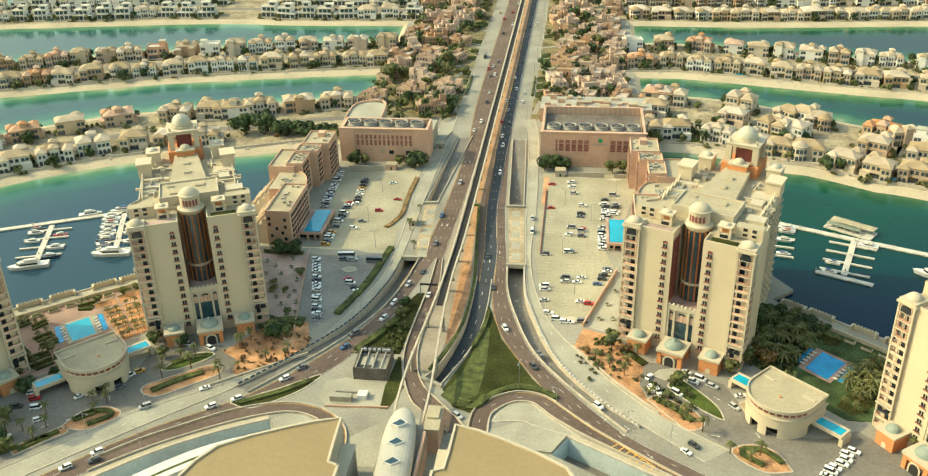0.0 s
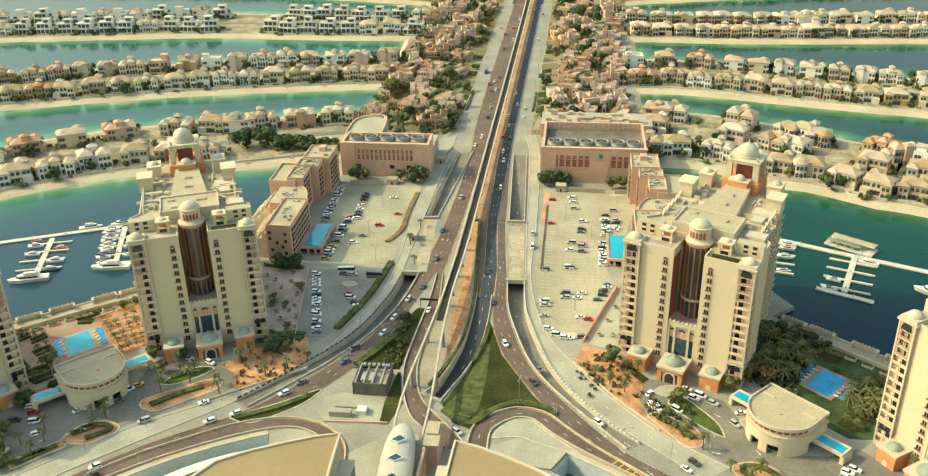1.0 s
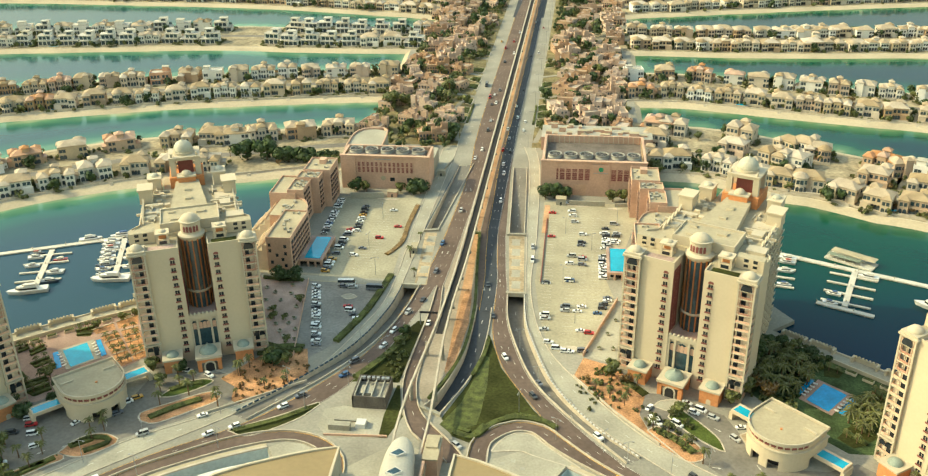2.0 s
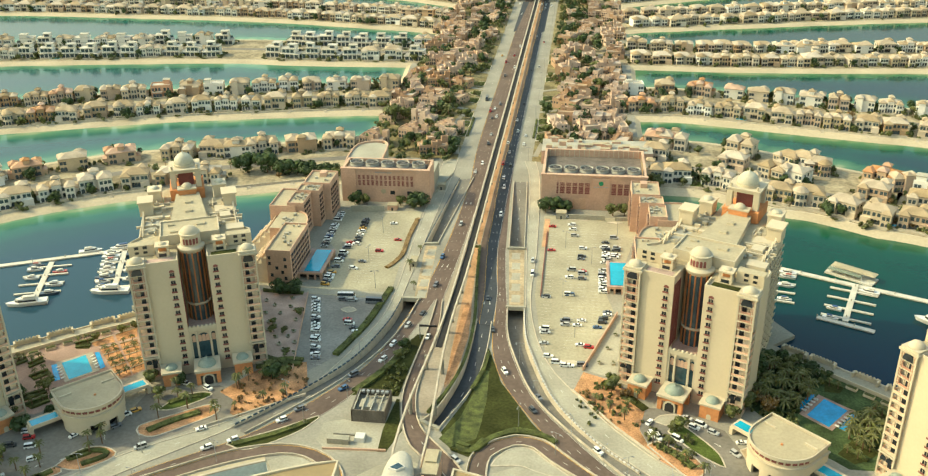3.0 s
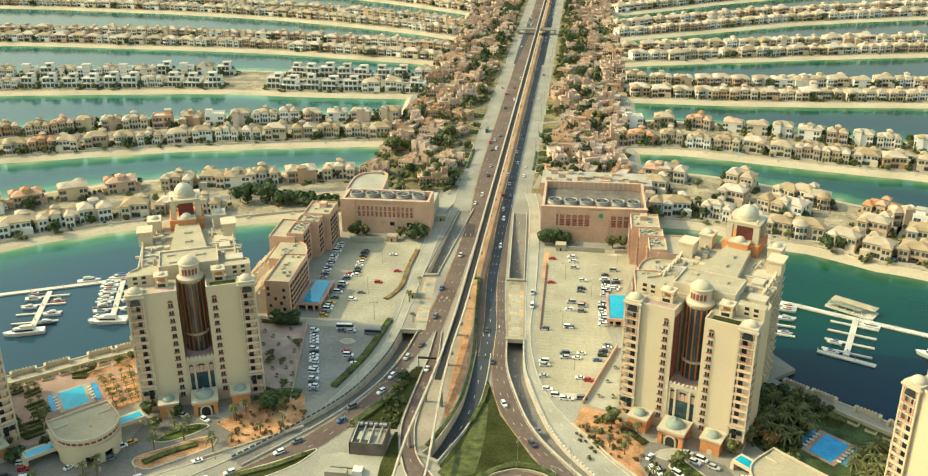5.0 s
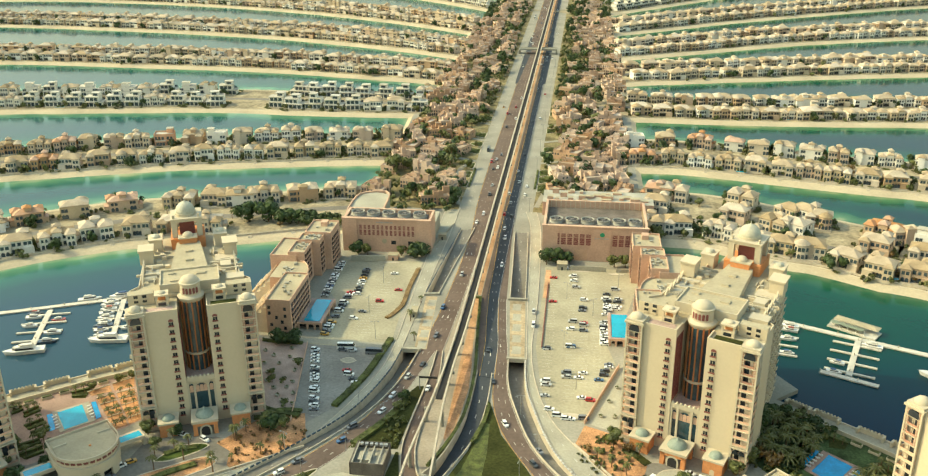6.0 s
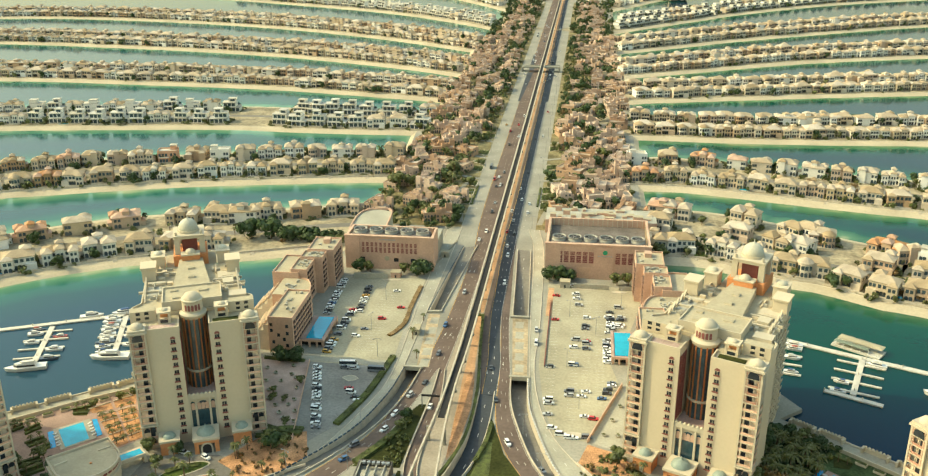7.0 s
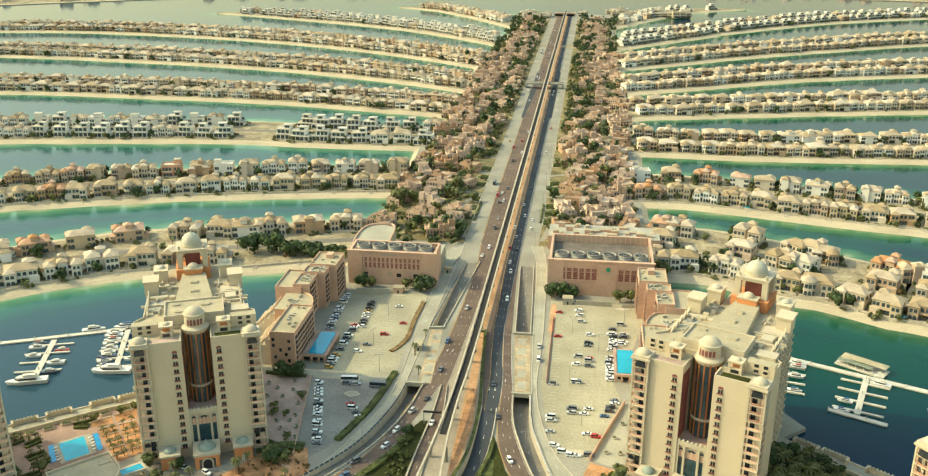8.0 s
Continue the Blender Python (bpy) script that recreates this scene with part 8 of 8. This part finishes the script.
# lower canopies and stair court of the shopping centre's western front
can = thing("mall_canopy", "long pale canopy with planted strips below the roof edge", "canopy")
ln = smooth_line([(-112, 231), (-94, 250), (-84, 259.5), (-76, 266), (-66, 272), (-56, 276)], 3)
part("canopy_roof", ribbon(MB(), offset(ln, 3.2), offset(ln, -1.2), 4.0, 4.0), WHITE, can)
part("planted_strip", ribbon(MB(), offset(ln, -1.2), offset(ln, -2.8), 3.9, 3.9), HEDGE, can)
part("fascia", ribbon(MB(), offset(ln, -2.8), offset(ln, -5.5), 4.2, 4.2), WHITE, can)
for s, x in ((-1, -17.5), (1, 17.5)):
    blk = thing("stair_block", "tall rendered stair block beside the shopping centre", "building")
    part("wall", MB().box(x - 2.2, 244, 0, x + 2.2, 262, 15), PALE, blk)
    part("glass_front", MB().box(x - 2.3, 243.6, 1, x + 2.3, 244.2, 14), BGLASS, blk)
    part("coping", MB().box(x - 2.5, 243.5, 15, x + 2.5, 262.3, 15.6), CREAML, blk)
# small poolside and plaza bits
ys = thing("site_store", "low yard store of pale containers on a sandy lot", "store")
part("container", MB().box(-37, 306, 0.05, -28, 309, 2.6), PALE, ys)
part("container", MB().box(-26, 308, 0.05, -22, 312, 2.2), WHITE, ys)
part("pallet", MB().box(-36, 312, 0.05, -22, 312.8, 0.9), CONC, ys)
wall_line("site_wall", [(-38, 302.3), (-12, 303.6)], 1.0, 0.5, PINK, "low rose wall with railing")

# ---- far overpass with its ramps ----
ov = thing("overpass", "pale concrete overpass across the boulevard", "bridge")
part("deck", MB().box(-24, 1211, 5.2, 24, 1222, 6.2), CONC, ov)
for y in (1211, 1221.4):
    part("parapet", MB().box(-24, y, 6.2, 24, y + 0.6, 7.2), PALE, ov)
for x in (-24, -2, 23):
    part("abutment", MB().box(x - 1, 1211.5, 0, x + 1, 1221.5, 5.2), CONC, ov)
for sd in (-1, 1):
    patch("slip_ramp", [(sd * 17.2, 1210), (sd * 17, 1045), (sd * 14.2, 1045), (sd * 9.5, 1210)], ASPHD, "dark asphalt ramp under the overpass", 0.1)
    patch("slip_ramp", [(sd * 16.5, 1225), (sd * 16.5, 1330), (sd * 14.4, 1330), (sd * 10, 1225)], ASPHD, "dark asphalt ramp under the overpass", 0.1)
# portal at the boulevard's far end
en = thing("tunnel_portal", "concrete road tunnel portal at the boulevard's end", "tunnel")
part("lintel", MB().box(-20, 1952, 4.5, 22, 1958, 7.0), PINK, en)
for x in (-20, 0, 20):
    part("pier", MB().box(x - 1.2, 1952, 0, x + 1.2, 1958, 4.5), CONC, en)
# near-black panel for the darkness inside the tunnel
part("void", MB().box(-18.7, 1955, 0.05, 18.7, 1956, 4.5), DARK, en)
patch("sand_lot", [(-92, 1880), (-30, 1880), (-30, 1950), (-92, 1960)], SAND, "empty sandy lot near the boulevard's end", 0.12)

# ---- garden pools and trees of the nearer villas ----
gp = random.Random(17)
for k, n in (("r0", 5), ("l0", 3), ("r1", 4), ("l1", 5), ("l2", 3), ("r2", 2)):
    ln, side, w = shore[k], arm_side[k], arm_width[k]
    row = offset(ln, side * 17.5)
    for i in range(n):
        f = gp.uniform(0.3, 0.85) * (len(ln) - 3)
        p, q = row[int(f)], row[int(f) + 1]
        if abs(p[0]) < 115:
            continue
        pl = thing("garden_pool", "small turquoise garden pool with a pale rim", "pool", pose(p[0], p[1], 0.3, 0, 0, math.degrees(math.atan2(q[1] - p[1], q[0] - p[0]))), "garden pools")
        part("rim", MB().box(-5, -2.4, 0, 5, 2.4, 0.3), KERB, pl)
        part("water", MB().box(-4.4, -1.8, 0.3, 4.4, 1.8, 0.34), POOL, pl)
for k, n in (("r0", 44), ("l0", 26), ("r1", 18), ("l1", 18)):
    ln, side, w = shore[k], arm_side[k], arm_width[k]
    for i in range(n):
        f = int(gp.uniform(0.12, 0.9) * (len(ln) - 1))
        d = gp.choice((18, 20, 40, 45, 52, 56, 76))
        p = offset(ln, side * d)[f]
        if abs(p[0]) > 112:
            plant_tree(gp.choice(("broad", "palm", "broad2", "dry", "dark")), p[0] + gp.uniform(-5, 5), p[1], gp.uniform(0.6, 1.0), 0.3)
# garden walls and beach steps along the nearer arms
for k in ("r0", "l0", "r1", "l1"):
    ln, side, w = shore[k], arm_side[k], arm_width[k]
    wl = offset(ln, side * 10.2)
    tagged(part("beach_wall", ribbon(MB(), offset(wl, 0.25), offset(wl, -0.25), 1.5, 1.8), KERB), "low garden wall along the beach", "wall", kind="structure")
    for i in range(3, len(ln) - 2, 3):
        p, q = offset(ln, side * 9.8)[i], offset(ln, side * 9.8)[i + 1]
        if abs(p[0]) < 110:
            continue
        st_ = MB()
        for j in range(3):
            st_.box(-1.4, -1.2 - j * 1.1, -0.9, 1.4, -0.1 - j * 1.1, 0.5 - j * 0.45)
        solid("beach_steps", st_, KERB, "short concrete steps from a garden to the beach", "steps", pose(p[0], p[1], 0, 0, 0, math.degrees(math.atan2(q[1] - p[1], q[0] - p[0])) + (0 if side > 0 else 180)), "beach steps")
# ---- vehicles ----
def paint_by_object(name, stops, rough=0.3):
    m = bpy.data.materials.new(name)
    m.use_nodes = True
    nt = m.node_tree
    b = nt.nodes["Principled BSDF"]
    b.inputs["Roughness"].default_value = rough
    oi = nt.nodes.new("ShaderNodeObjectInfo")
    rp = nt.nodes.new("ShaderNodeValToRGB")
    rp.color_ramp.interpolation = "CONSTANT"
    for i, (p, c) in enumerate(stops):
        e = rp.color_ramp.elements[0] if i == 0 else rp.color_ramp.elements.new(p)
        e.position, e.color = p, (*c, 1)
    nt.links.new(oi.outputs["Random"], rp.inputs[0])
    nt.links.new(rp.outputs[0], b.inputs["Base Color"])
    return m


CARPAINT = paint_by_object("car_paint", [(0.0, (0.80, 0.79, 0.76)), (0.52, (0.45, 0.45, 0.44)), (0.66, (0.06, 0.065, 0.07)), (0.80, (0.16, 0.17, 0.19)), (0.90, (0.45, 0.03, 0.03)), (0.95, (0.05, 0.12, 0.25)), (0.98, (0.55, 0.30, 0.05))])
TYRE = mat("tyre_rubber", (0.02, 0.02, 0.02), 0.9)


def car_master(kind):
    L, W, h1, h2 = {"saloon": (4.7, 1.85, 0.92, 1.45), "suv": (4.9, 1.95, 1.1, 1.8), "van": (5.3, 1.95, 1.15, 2.2), "coach": (9.5, 2.5, 1.6, 3.2)}[kind]
    nm = {"saloon": "car", "suv": "car", "van": "van", "coach": "bus"}[kind]
    lb = {"saloon": "ordinary four-door saloon car with dark windows", "suv": "tall family car with dark windows", "van": "passenger van with dark windows", "coach": "white minibus with dark windows"}[kind]
    t = thing(nm, lb, nm, pose(0, -3000, -400), "vehicles")
    b = MB()
    l, w = L / 2, W / 2
    b.prism([(-l, -w * 0.9), (-l * 0.9, -w), (l * 0.85, -w), (l, -w * 0.75), (l, w * 0.75), (l * 0.85, w), (-l * 0.9, w), (-l, w * 0.9)], 0.28, h1, scale_top=0.97)
    c0, c1 = {"saloon": (-0.62, 0.38), "suv": (-0.92, 0.42), "van": (-0.95, 0.62), "coach": (-0.97, 0.95)}[kind]
    r0, r1 = c0 * l + (0.55 if kind == "saloon" else 0.15), c1 * l - 0.75
    b.prism([(r0, -w * 0.78), (r1, -w * 0.78), (r1, w * 0.78), (r0, w * 0.78)], h2 - 0.06, h2)
    part("body", b, CARPAINT, t)
    gl = MB()
    lo = [(c0 * l, -w * 0.93, h1), (c1 * l, -w * 0.93, h1), (c1 * l, w * 0.93, h1), (c0 * l, w * 0.93, h1)]
    hi = [(r0, -w * 0.78, h2 - 0.06), (r1, -w * 0.78, h2 - 0.06), (r1, w * 0.78, h2 - 0.06), (r0, w * 0.78, h2 - 0.06)]
    for i in range(4):
        j = (i + 1) % 4
        gl.face([lo[i], lo[j], hi[j], hi[i]])
    part("window_glass", gl, GLASS, t)
    wm = MB()
    n = 10
    wm.v += [(0.33 * math.cos(6.283 * i / n), s, 0.33 * math.sin(6.283 * i / n)) for s in (-0.11, 0.11) for i in range(n)]
    wm.f += [(i, (i + 1) % n, n + (i + 1) % n, n + i) for i in range(n)] + [tuple(range(n))[::-1], tuple(range(n, 2 * n))]
    wm.m += [0] * (n + 2)
    me = wm.mesh("wheel", TYRE)
    for x in (-l * 0.62, l * 0.62):
        for y in (-w + 0.1, w - 0.1):
            part("wheel", me, None, t, at=pose(x, y, 0.33))
    return t


CARS = {k: car_master(k) for k in ("saloon", "suv", "van", "coach")}
cr_ = random.Random(21)


def park(x, y, deg, kind=None, z=0.06):
    kind = kind or cr_.choice(("saloon", "saloon", "suv", "suv", "suv", "van") if cr_.random() < 0.5 else ("saloon", "suv"))
    return copy_thing(CARS[kind], pose(x, y, z, 0, 0, deg))


# western car park
for i in range(19):
    if i not in (5, 11, 14):
        park(-73.5 + i * 0.82, 424 - i * 3.1, cr_.choice((0, 180)) + cr_.uniform(-4, 4))
for x, y in ((-50, 401), (-47, 397), (-52, 405), (-45, 394), (-59, 425), (-54, 425)):
    park(x, y, cr_.choice((0, 10, 180)))
park(-42, 424, 0, "coach")
park(-58, 428, 5, "coach")
for i in range(16):
    if cr_.random() < 0.85:
        park(-85.5 - i * 0.1, 484 + i * 3.4, cr_.choice((0, 180)) + cr_.uniform(-5, 5))
    if cr_.random() < 0.85:
        park(-73 + i * 0.1, 441 + i * 3.5, cr_.choice((0, 180)) + cr_.uniform(-5, 5))
for i in range(9):
    if cr_.random() < 0.85:
        park(-67.5 - i * 0.2, 492 + i * 4.4, cr_.choice((0, 180)) + cr_.uniform(-5, 5))
for x, y in ((-52, 484), (-59, 470), (-62, 461), (-44, 500), (-51, 523)):
    park(x, y, cr_.uniform(-10, 10))
# eastern car park
for i in range(26):
    col = cr_.choice((47, 58.5, 65, 77.5, 83.5))
    y = cr_.uniform(392, 535)
    if col > 70 and (y < 415 or 444 < y < 480):
        y = cr_.uniform(482, 515)
    if col > 80 and y < 482:
        continue
    park(col + cr_.uniform(-1, 1), round(y / 3.3) * 3.3, cr_.choice((0, 180)) + cr_.uniform(-4, 4))
for x, y, k in ((57, 415, "van"), (63, 411, None), (57, 411, None), (78, 423, None), (76, 419, None), (75.5, 415, None), (73, 410, None), (69, 391, None), (50, 381, None), (54, 376, "van"), (58, 374, None), (60, 374, "saloon"), (66, 375, None), (47, 406, "van"),
                (46, 439, None), (65, 461, None), (65, 467, None), (65, 470, None), (59, 471, "van"), (78, 487, None), (78, 490, None), (78, 494, None), (83, 489, None), (83, 493, None), (84, 499, None), (65, 499, None), (60, 516, None), (70, 543, None), (56, 543, None), (78, 508, None)):
    park(x, y, cr_.choice((0, 180)) + cr_.uniform(-5, 5), k)
for i in range(9):
    park(76.0, 447 + i * 3.1, cr_.choice((0, 180)))
# on the roads
for x, y, d, k in ((-15.3, 415, 255, None), (-20.6, 402, 252, "suv"), (-24.5, 384, 248, None), (-26.8, 370, 240, "suv"), (-37.6, 356, 226, "van"), (-39.6, 344.7, 226, None), (-54.8, 327.5, 220, "suv"), (-60, 319, 219, "suv"), (-76, 303.5, 217, "suv"), (-85, 297.5, 217, "suv"),
                   (-112, 295, 215, "van"), (-92, 309.5, 215, None), (-117.7, 261.3, 220, None), (-127, 256.5, 222, None), (-119, 266, 220, "suv"), (-9.0, 392.5, 265, None), (30.8, 366, 296, "suv"), (45.4, 337, 305, "suv"), (21.8, 402.5, 280, None), (47.4, 347, 303, None), (73, 312, 312, None),
                   (105.7, 287, 318, None), (109, 291, 318, "suv"), (-14.5, 480, 262, "suv"), (-9.6, 526, 265, None), (-13.1, 446, 258, "suv"), (13.4, 543, 272, None), (11.6, 588, 270, None), (37, 480, 270, "suv"), (37.8, 464, 270, None), (16.2, 434, 272, None), (17.0, 300.5, 318, None)):
    park(x, y, d, k, 0.13)
for i in range(62):
    y = 605 + 1150 * cr_.random() ** 1.6
    lane = cr_.choice((-14, -10.8, -7.6, -4.4, 7.2, 9.8, 12.6, -20, 19))
    park(lane, y, 90 if lane > 0 else 270, cr_.choice((None, None, None, "van", "coach")) if lane < -12 else None, 0.12)
# forecourts and yards
for x, y, d in ((94.3, 334, 60), (94.9, 325.4, 290), (97.4, 324, 290), (110.4, 338.7, 330), (112.6, 332.3, 330), (115.5, 334.4, 330), (120.1, 329.5, 330), (127.3, 316.3, 310), (105, 323.5, 320), (130.7, 324.1, 10), (165, 291, 330), (164, 288, 330), (162, 285.5, 330), (159, 283, 330), (157, 281, 330), (155, 278.5, 330), (168, 293, 330),
                (-100, 338.6, 330), (-111, 341, 350), (-125, 319, 40), (-128, 315.4, 40), (-128.5, 307.3, 45), (-143, 299.5, 60), (-157, 290.4, 20), (-164, 300, 20), (-161, 296, 20), (-160, 271.3, 25), (-166, 290, 20), (-152, 283, 35)):
    park(x, y, d)


# ---- docks and boats ----
DOCK = mat("pale_dock_boards", (0.54, 0.50, 0.42), 0.85, 0.12, 0.2, 2.0)


def dock(name, pts, w, label):
    host = thing(name, label, "dock", kind="structure")
    ln = np.array(pts, float)
    part("deck", ribbon(MB(), offset(ln, w / 2), offset(ln, -w / 2), SEA + 0.8, 0.7), DOCK, host)
    for i in range(len(ln) - 1):
        d = np.linalg.norm(ln[i + 1] - ln[i])
        for q in np.arange(0, d if w > 2 else 0, 18):
            p = ln[i] + (ln[i + 1] - ln[i]) * q / d
            part("pile", MB().cyl(0, 0, 0.25, SEA - 1.5, SEA + 2.2, 8), KERB, host, at=pose(p[0], p[1], 0))
    return host


dock("dock", [(-330, 418), (-266, 447), (-196, 478), (-140, 502)], 3.4, "long pale floating pontoon")
dock("dock", [(168, 491), (212, 471), (244, 457), (340, 414)], 3.6, "long pale floating pontoon")


BOATTOP = paint_by_object("boat_canopy", [(0.0, (0.60, 0.56, 0.48)), (0.55, (0.05, 0.10, 0.22)), (0.75, (0.62, 0.62, 0.60)), (0.92, (0.35, 0.10, 0.07))], 0.6)


HULL = paint_by_object("boat_hull", [(0.0, (0.66, 0.64, 0.60)), (0.78, (0.05, 0.07, 0.10)), (0.86, (0.50, 0.49, 0.46)), (0.95, (0.36, 0.07, 0.06))], 0.35)


def boat_master(name, L, W, label):
    t = thing(name, label, "boat", pose(0, -3000, -400), "moored boats")
    l, w = L / 2, W / 2
    lo = [(-l, -w * 0.8), (l * 0.35, -w * 0.8), (l * 0.8, -w * 0.3), (l * 0.9, 0), (l * 0.8, w * 0.3), (l * 0.35, w * 0.8), (-l, w * 0.8)]
    hi = [(-l, -w), (l * 0.4, -w), (l * 0.85, -w * 0.4), (l, 0), (l * 0.85, w * 0.4), (l * 0.4, w), (-l, w)]
    hgt = L * 0.065 + 0.45
    hull = MB()
    n = len(lo)
    hull.v += [(*p, -0.3) for p in lo] + [(*p, hgt) for p in hi]
    hull.f += [(i, (i + 1) % n, n + (i + 1) % n, n + i) for i in range(n)] + [tuple(range(n, 2 * n))]
    hull.m += [0] * (n + 1)
    part("hull", hull, HULL, t)
    cb = MB().prism([(-l * 0.55, -w * 0.68), (l * 0.35, -w * 0.6), (l * 0.55, 0), (l * 0.35, w * 0.6), (-l * 0.55, w * 0.68)], hgt, hgt + L * 0.075 + 0.4, scale_top=0.86)
    cabin = part("cabin", cb, WHITE, t)
    part("window_band", MB().prism([(-l * 0.5, -w * 0.69), (l * 0.36, -w * 0.61), (l * 0.54, 0), (l * 0.36, w * 0.61), (-l * 0.5, w * 0.69)], hgt + 0.25, hgt + L * 0.04 + 0.3, scale_top=0.95), GLASS, cabin)
    part("flybridge", MB().prism([(-l * 0.5, -w * 0.5), (l * 0.1, -w * 0.45), (l * 0.22, 0), (l * 0.1, w * 0.45), (-l * 0.5, w * 0.5)], hgt + L * 0.075 + 0.4, hgt + L * 0.11 + 0.6, scale_top=0.9), BOATTOP, t)
    return t


BOATS = {"small": boat_master("motor_boat", 9.5, 3.0, "moored motor boat with a low white cabin"), "big": boat_master("motor_yacht", 21, 5.4, "large moored motor yacht with dark windows")}
br_ = random.Random(4)


def pier(a, b, ends, boats):
    """A side pontoon from a to b with finger piers and boats between them."""
    a, b = np.array(a, float), np.array(b, float)
    dock("pier", [tuple(a), tuple(b)], 3.0, "pale floating side pontoon with finger piers")
    d = (b - a) / np.linalg.norm(b - a)
    s = np.array([-d[1], d[0]])
    L = np.linalg.norm(b - a)
    k = 6.0
    while k < L + 1:
        for sd in (-1, 1):
            p = a + d * k
            dock("finger_pier", [tuple(p + s * sd * 1.5), tuple(p + s * sd * 12)], 1.4, "narrow white finger pier")
            for o in (-2.4, 2.6):
                if br_.random() < boats and k + o < L:
                    q = p + d * o + s * sd * 7.0
                    deg = math.degrees(math.atan2(s[1] * sd, s[0] * sd)) + (180 if br_.random() < 0.4 else 0)
                    copy_thing(BOATS["small"], pose(q[0], q[1], SEA + 0.3, 0, 0, deg) @ Matrix.Diagonal([br_.uniform(0.75, 1.15)] * 3 + [1]))
        k += 10.5


pier((-238, 455), (-225, 413), 1, 0.5)
pier((-203, 475), (-188, 430), 1, 0.62)
pier((210, 470), (196, 432), 1, 0.28)
pier((171, 488), (163, 452), 1, 0.45)
dock("pier", [(183, 435), (208, 423)], 3.0, "pale floating cross pontoon")
for x, y, d in ((-226, 407, 200), (-188, 424, 190), (231, 409, 165), (250, 425, 155), (246, 418, 155), (240, 434, 150)):
    copy_thing(BOATS["big"], pose(x, y, SEA + 0.3, 0, 0, d))
for x, y, d in ((-222, 470.5, 23), (-186, 486, 23), (-206, 477, 203), (252, 444, 335), (258, 436, 335)):
    copy_thing(BOATS["small"], pose(x, y, SEA + 0.3, 0, 0, d) @ Matrix.Diagonal((1.4, 1.2, 1.2, 1)))
bh = thing("floating_pavilion", "long floating pavilion with a pale awning roof", "pavilion", pose(211, 483, SEA, 0, 0, -35))
part("pontoon", MB().box(-13, -5, 0, 13, 5, 0.9), DOCK, bh)
part("roof", MB().hip(-11, -0.5, 12, 4.5, 3.6, 0.8), ROOFC, bh)
part("lower_roof", MB().box(-12, -4.6, 3.0, 6, -0.9, 3.2), mat("awning_green", (0.22, 0.25, 0.18), 0.8), bh)
for i in range(6):
    for y in (-4.3, 4.2):
        part("post", MB().box(-10.8 + i * 4.4 - 0.12, y - 0.12, 0.9, -10.8 + i * 4.4 + 0.12, y + 0.12, 3.5), WHITE, bh)


# ---- street lamps ----
def lamp_master():
    t = thing("street_lamp", "tall grey street lamp with two arms", "street lamp", pose(0, -3000, -400), "street lamps")
    part("pole", MB().cyl(0, 0, 0.14, 0, 10.5, 8, 0, r1=0.08), STEEL, t)
    part("arm", MB().box(-1.9, -0.05, 10.5, 1.9, 0.05, 10.62), STEEL, t)
    for s in (-1, 1):
        part("lantern", MB().box(s * 1.9 - 0.45, -0.18, 10.05, s * 1.9 + 0.45, 0.18, 10.3), STEEL, t)
    return t


LAMP = lamp_master()
for x, y in [(-103, 270), (-78, 290), (-50, 318), (-36, 338), (-24, 362), (-62, 334), (-38, 372), (-85, 312), (-110, 292), (-128, 276), (62, 321), (47, 345), (37, 375), (84, 297), (100, 290), (115, 297), (75, 303), (56, 309), (40, 326), (-55, 470), (-55, 510), (-45, 440), (55, 500), (70, 480), (55, 440), (62, 400), (85, 520)]:
    copy_thing(LAMP, pose(x, y, 0, 0, 0, cr_.uniform(0, 180)))
for i in range(11):
    copy_thing(LAMP, pose(24.5, 640 + i * 50, 0))
    copy_thing(LAMP, pose(-25.5, 640 + i * 50, 0))

# ---- gantries over the carriageway ----
for x, y in ((-14, 392),):
    gt = thing("sign_gantry", "dark steel sign gantry over the slip road", "gantry", pose(x + 5.5, y, 0))
    part("post", MB().box(-4.4, -0.2, 0, -4.0, 0.2, 6.5), STEEL, gt)
    part("post", MB().box(4.0, -0.2, 0, 4.4, 0.2, 6.5), STEEL, gt)
    part("beam", MB().box(-4.4, -0.3, 6.5, 4.4, 0.3, 7.4), DARK, gt)

# masters have served
for ms in (*TREES.values(), *MASTERS.values(), *CARS.values(), *BOATS.values(), LAMP):
    for ob in (*ms.children_recursive, ms):
        bpy.data.objects.remove(ob)
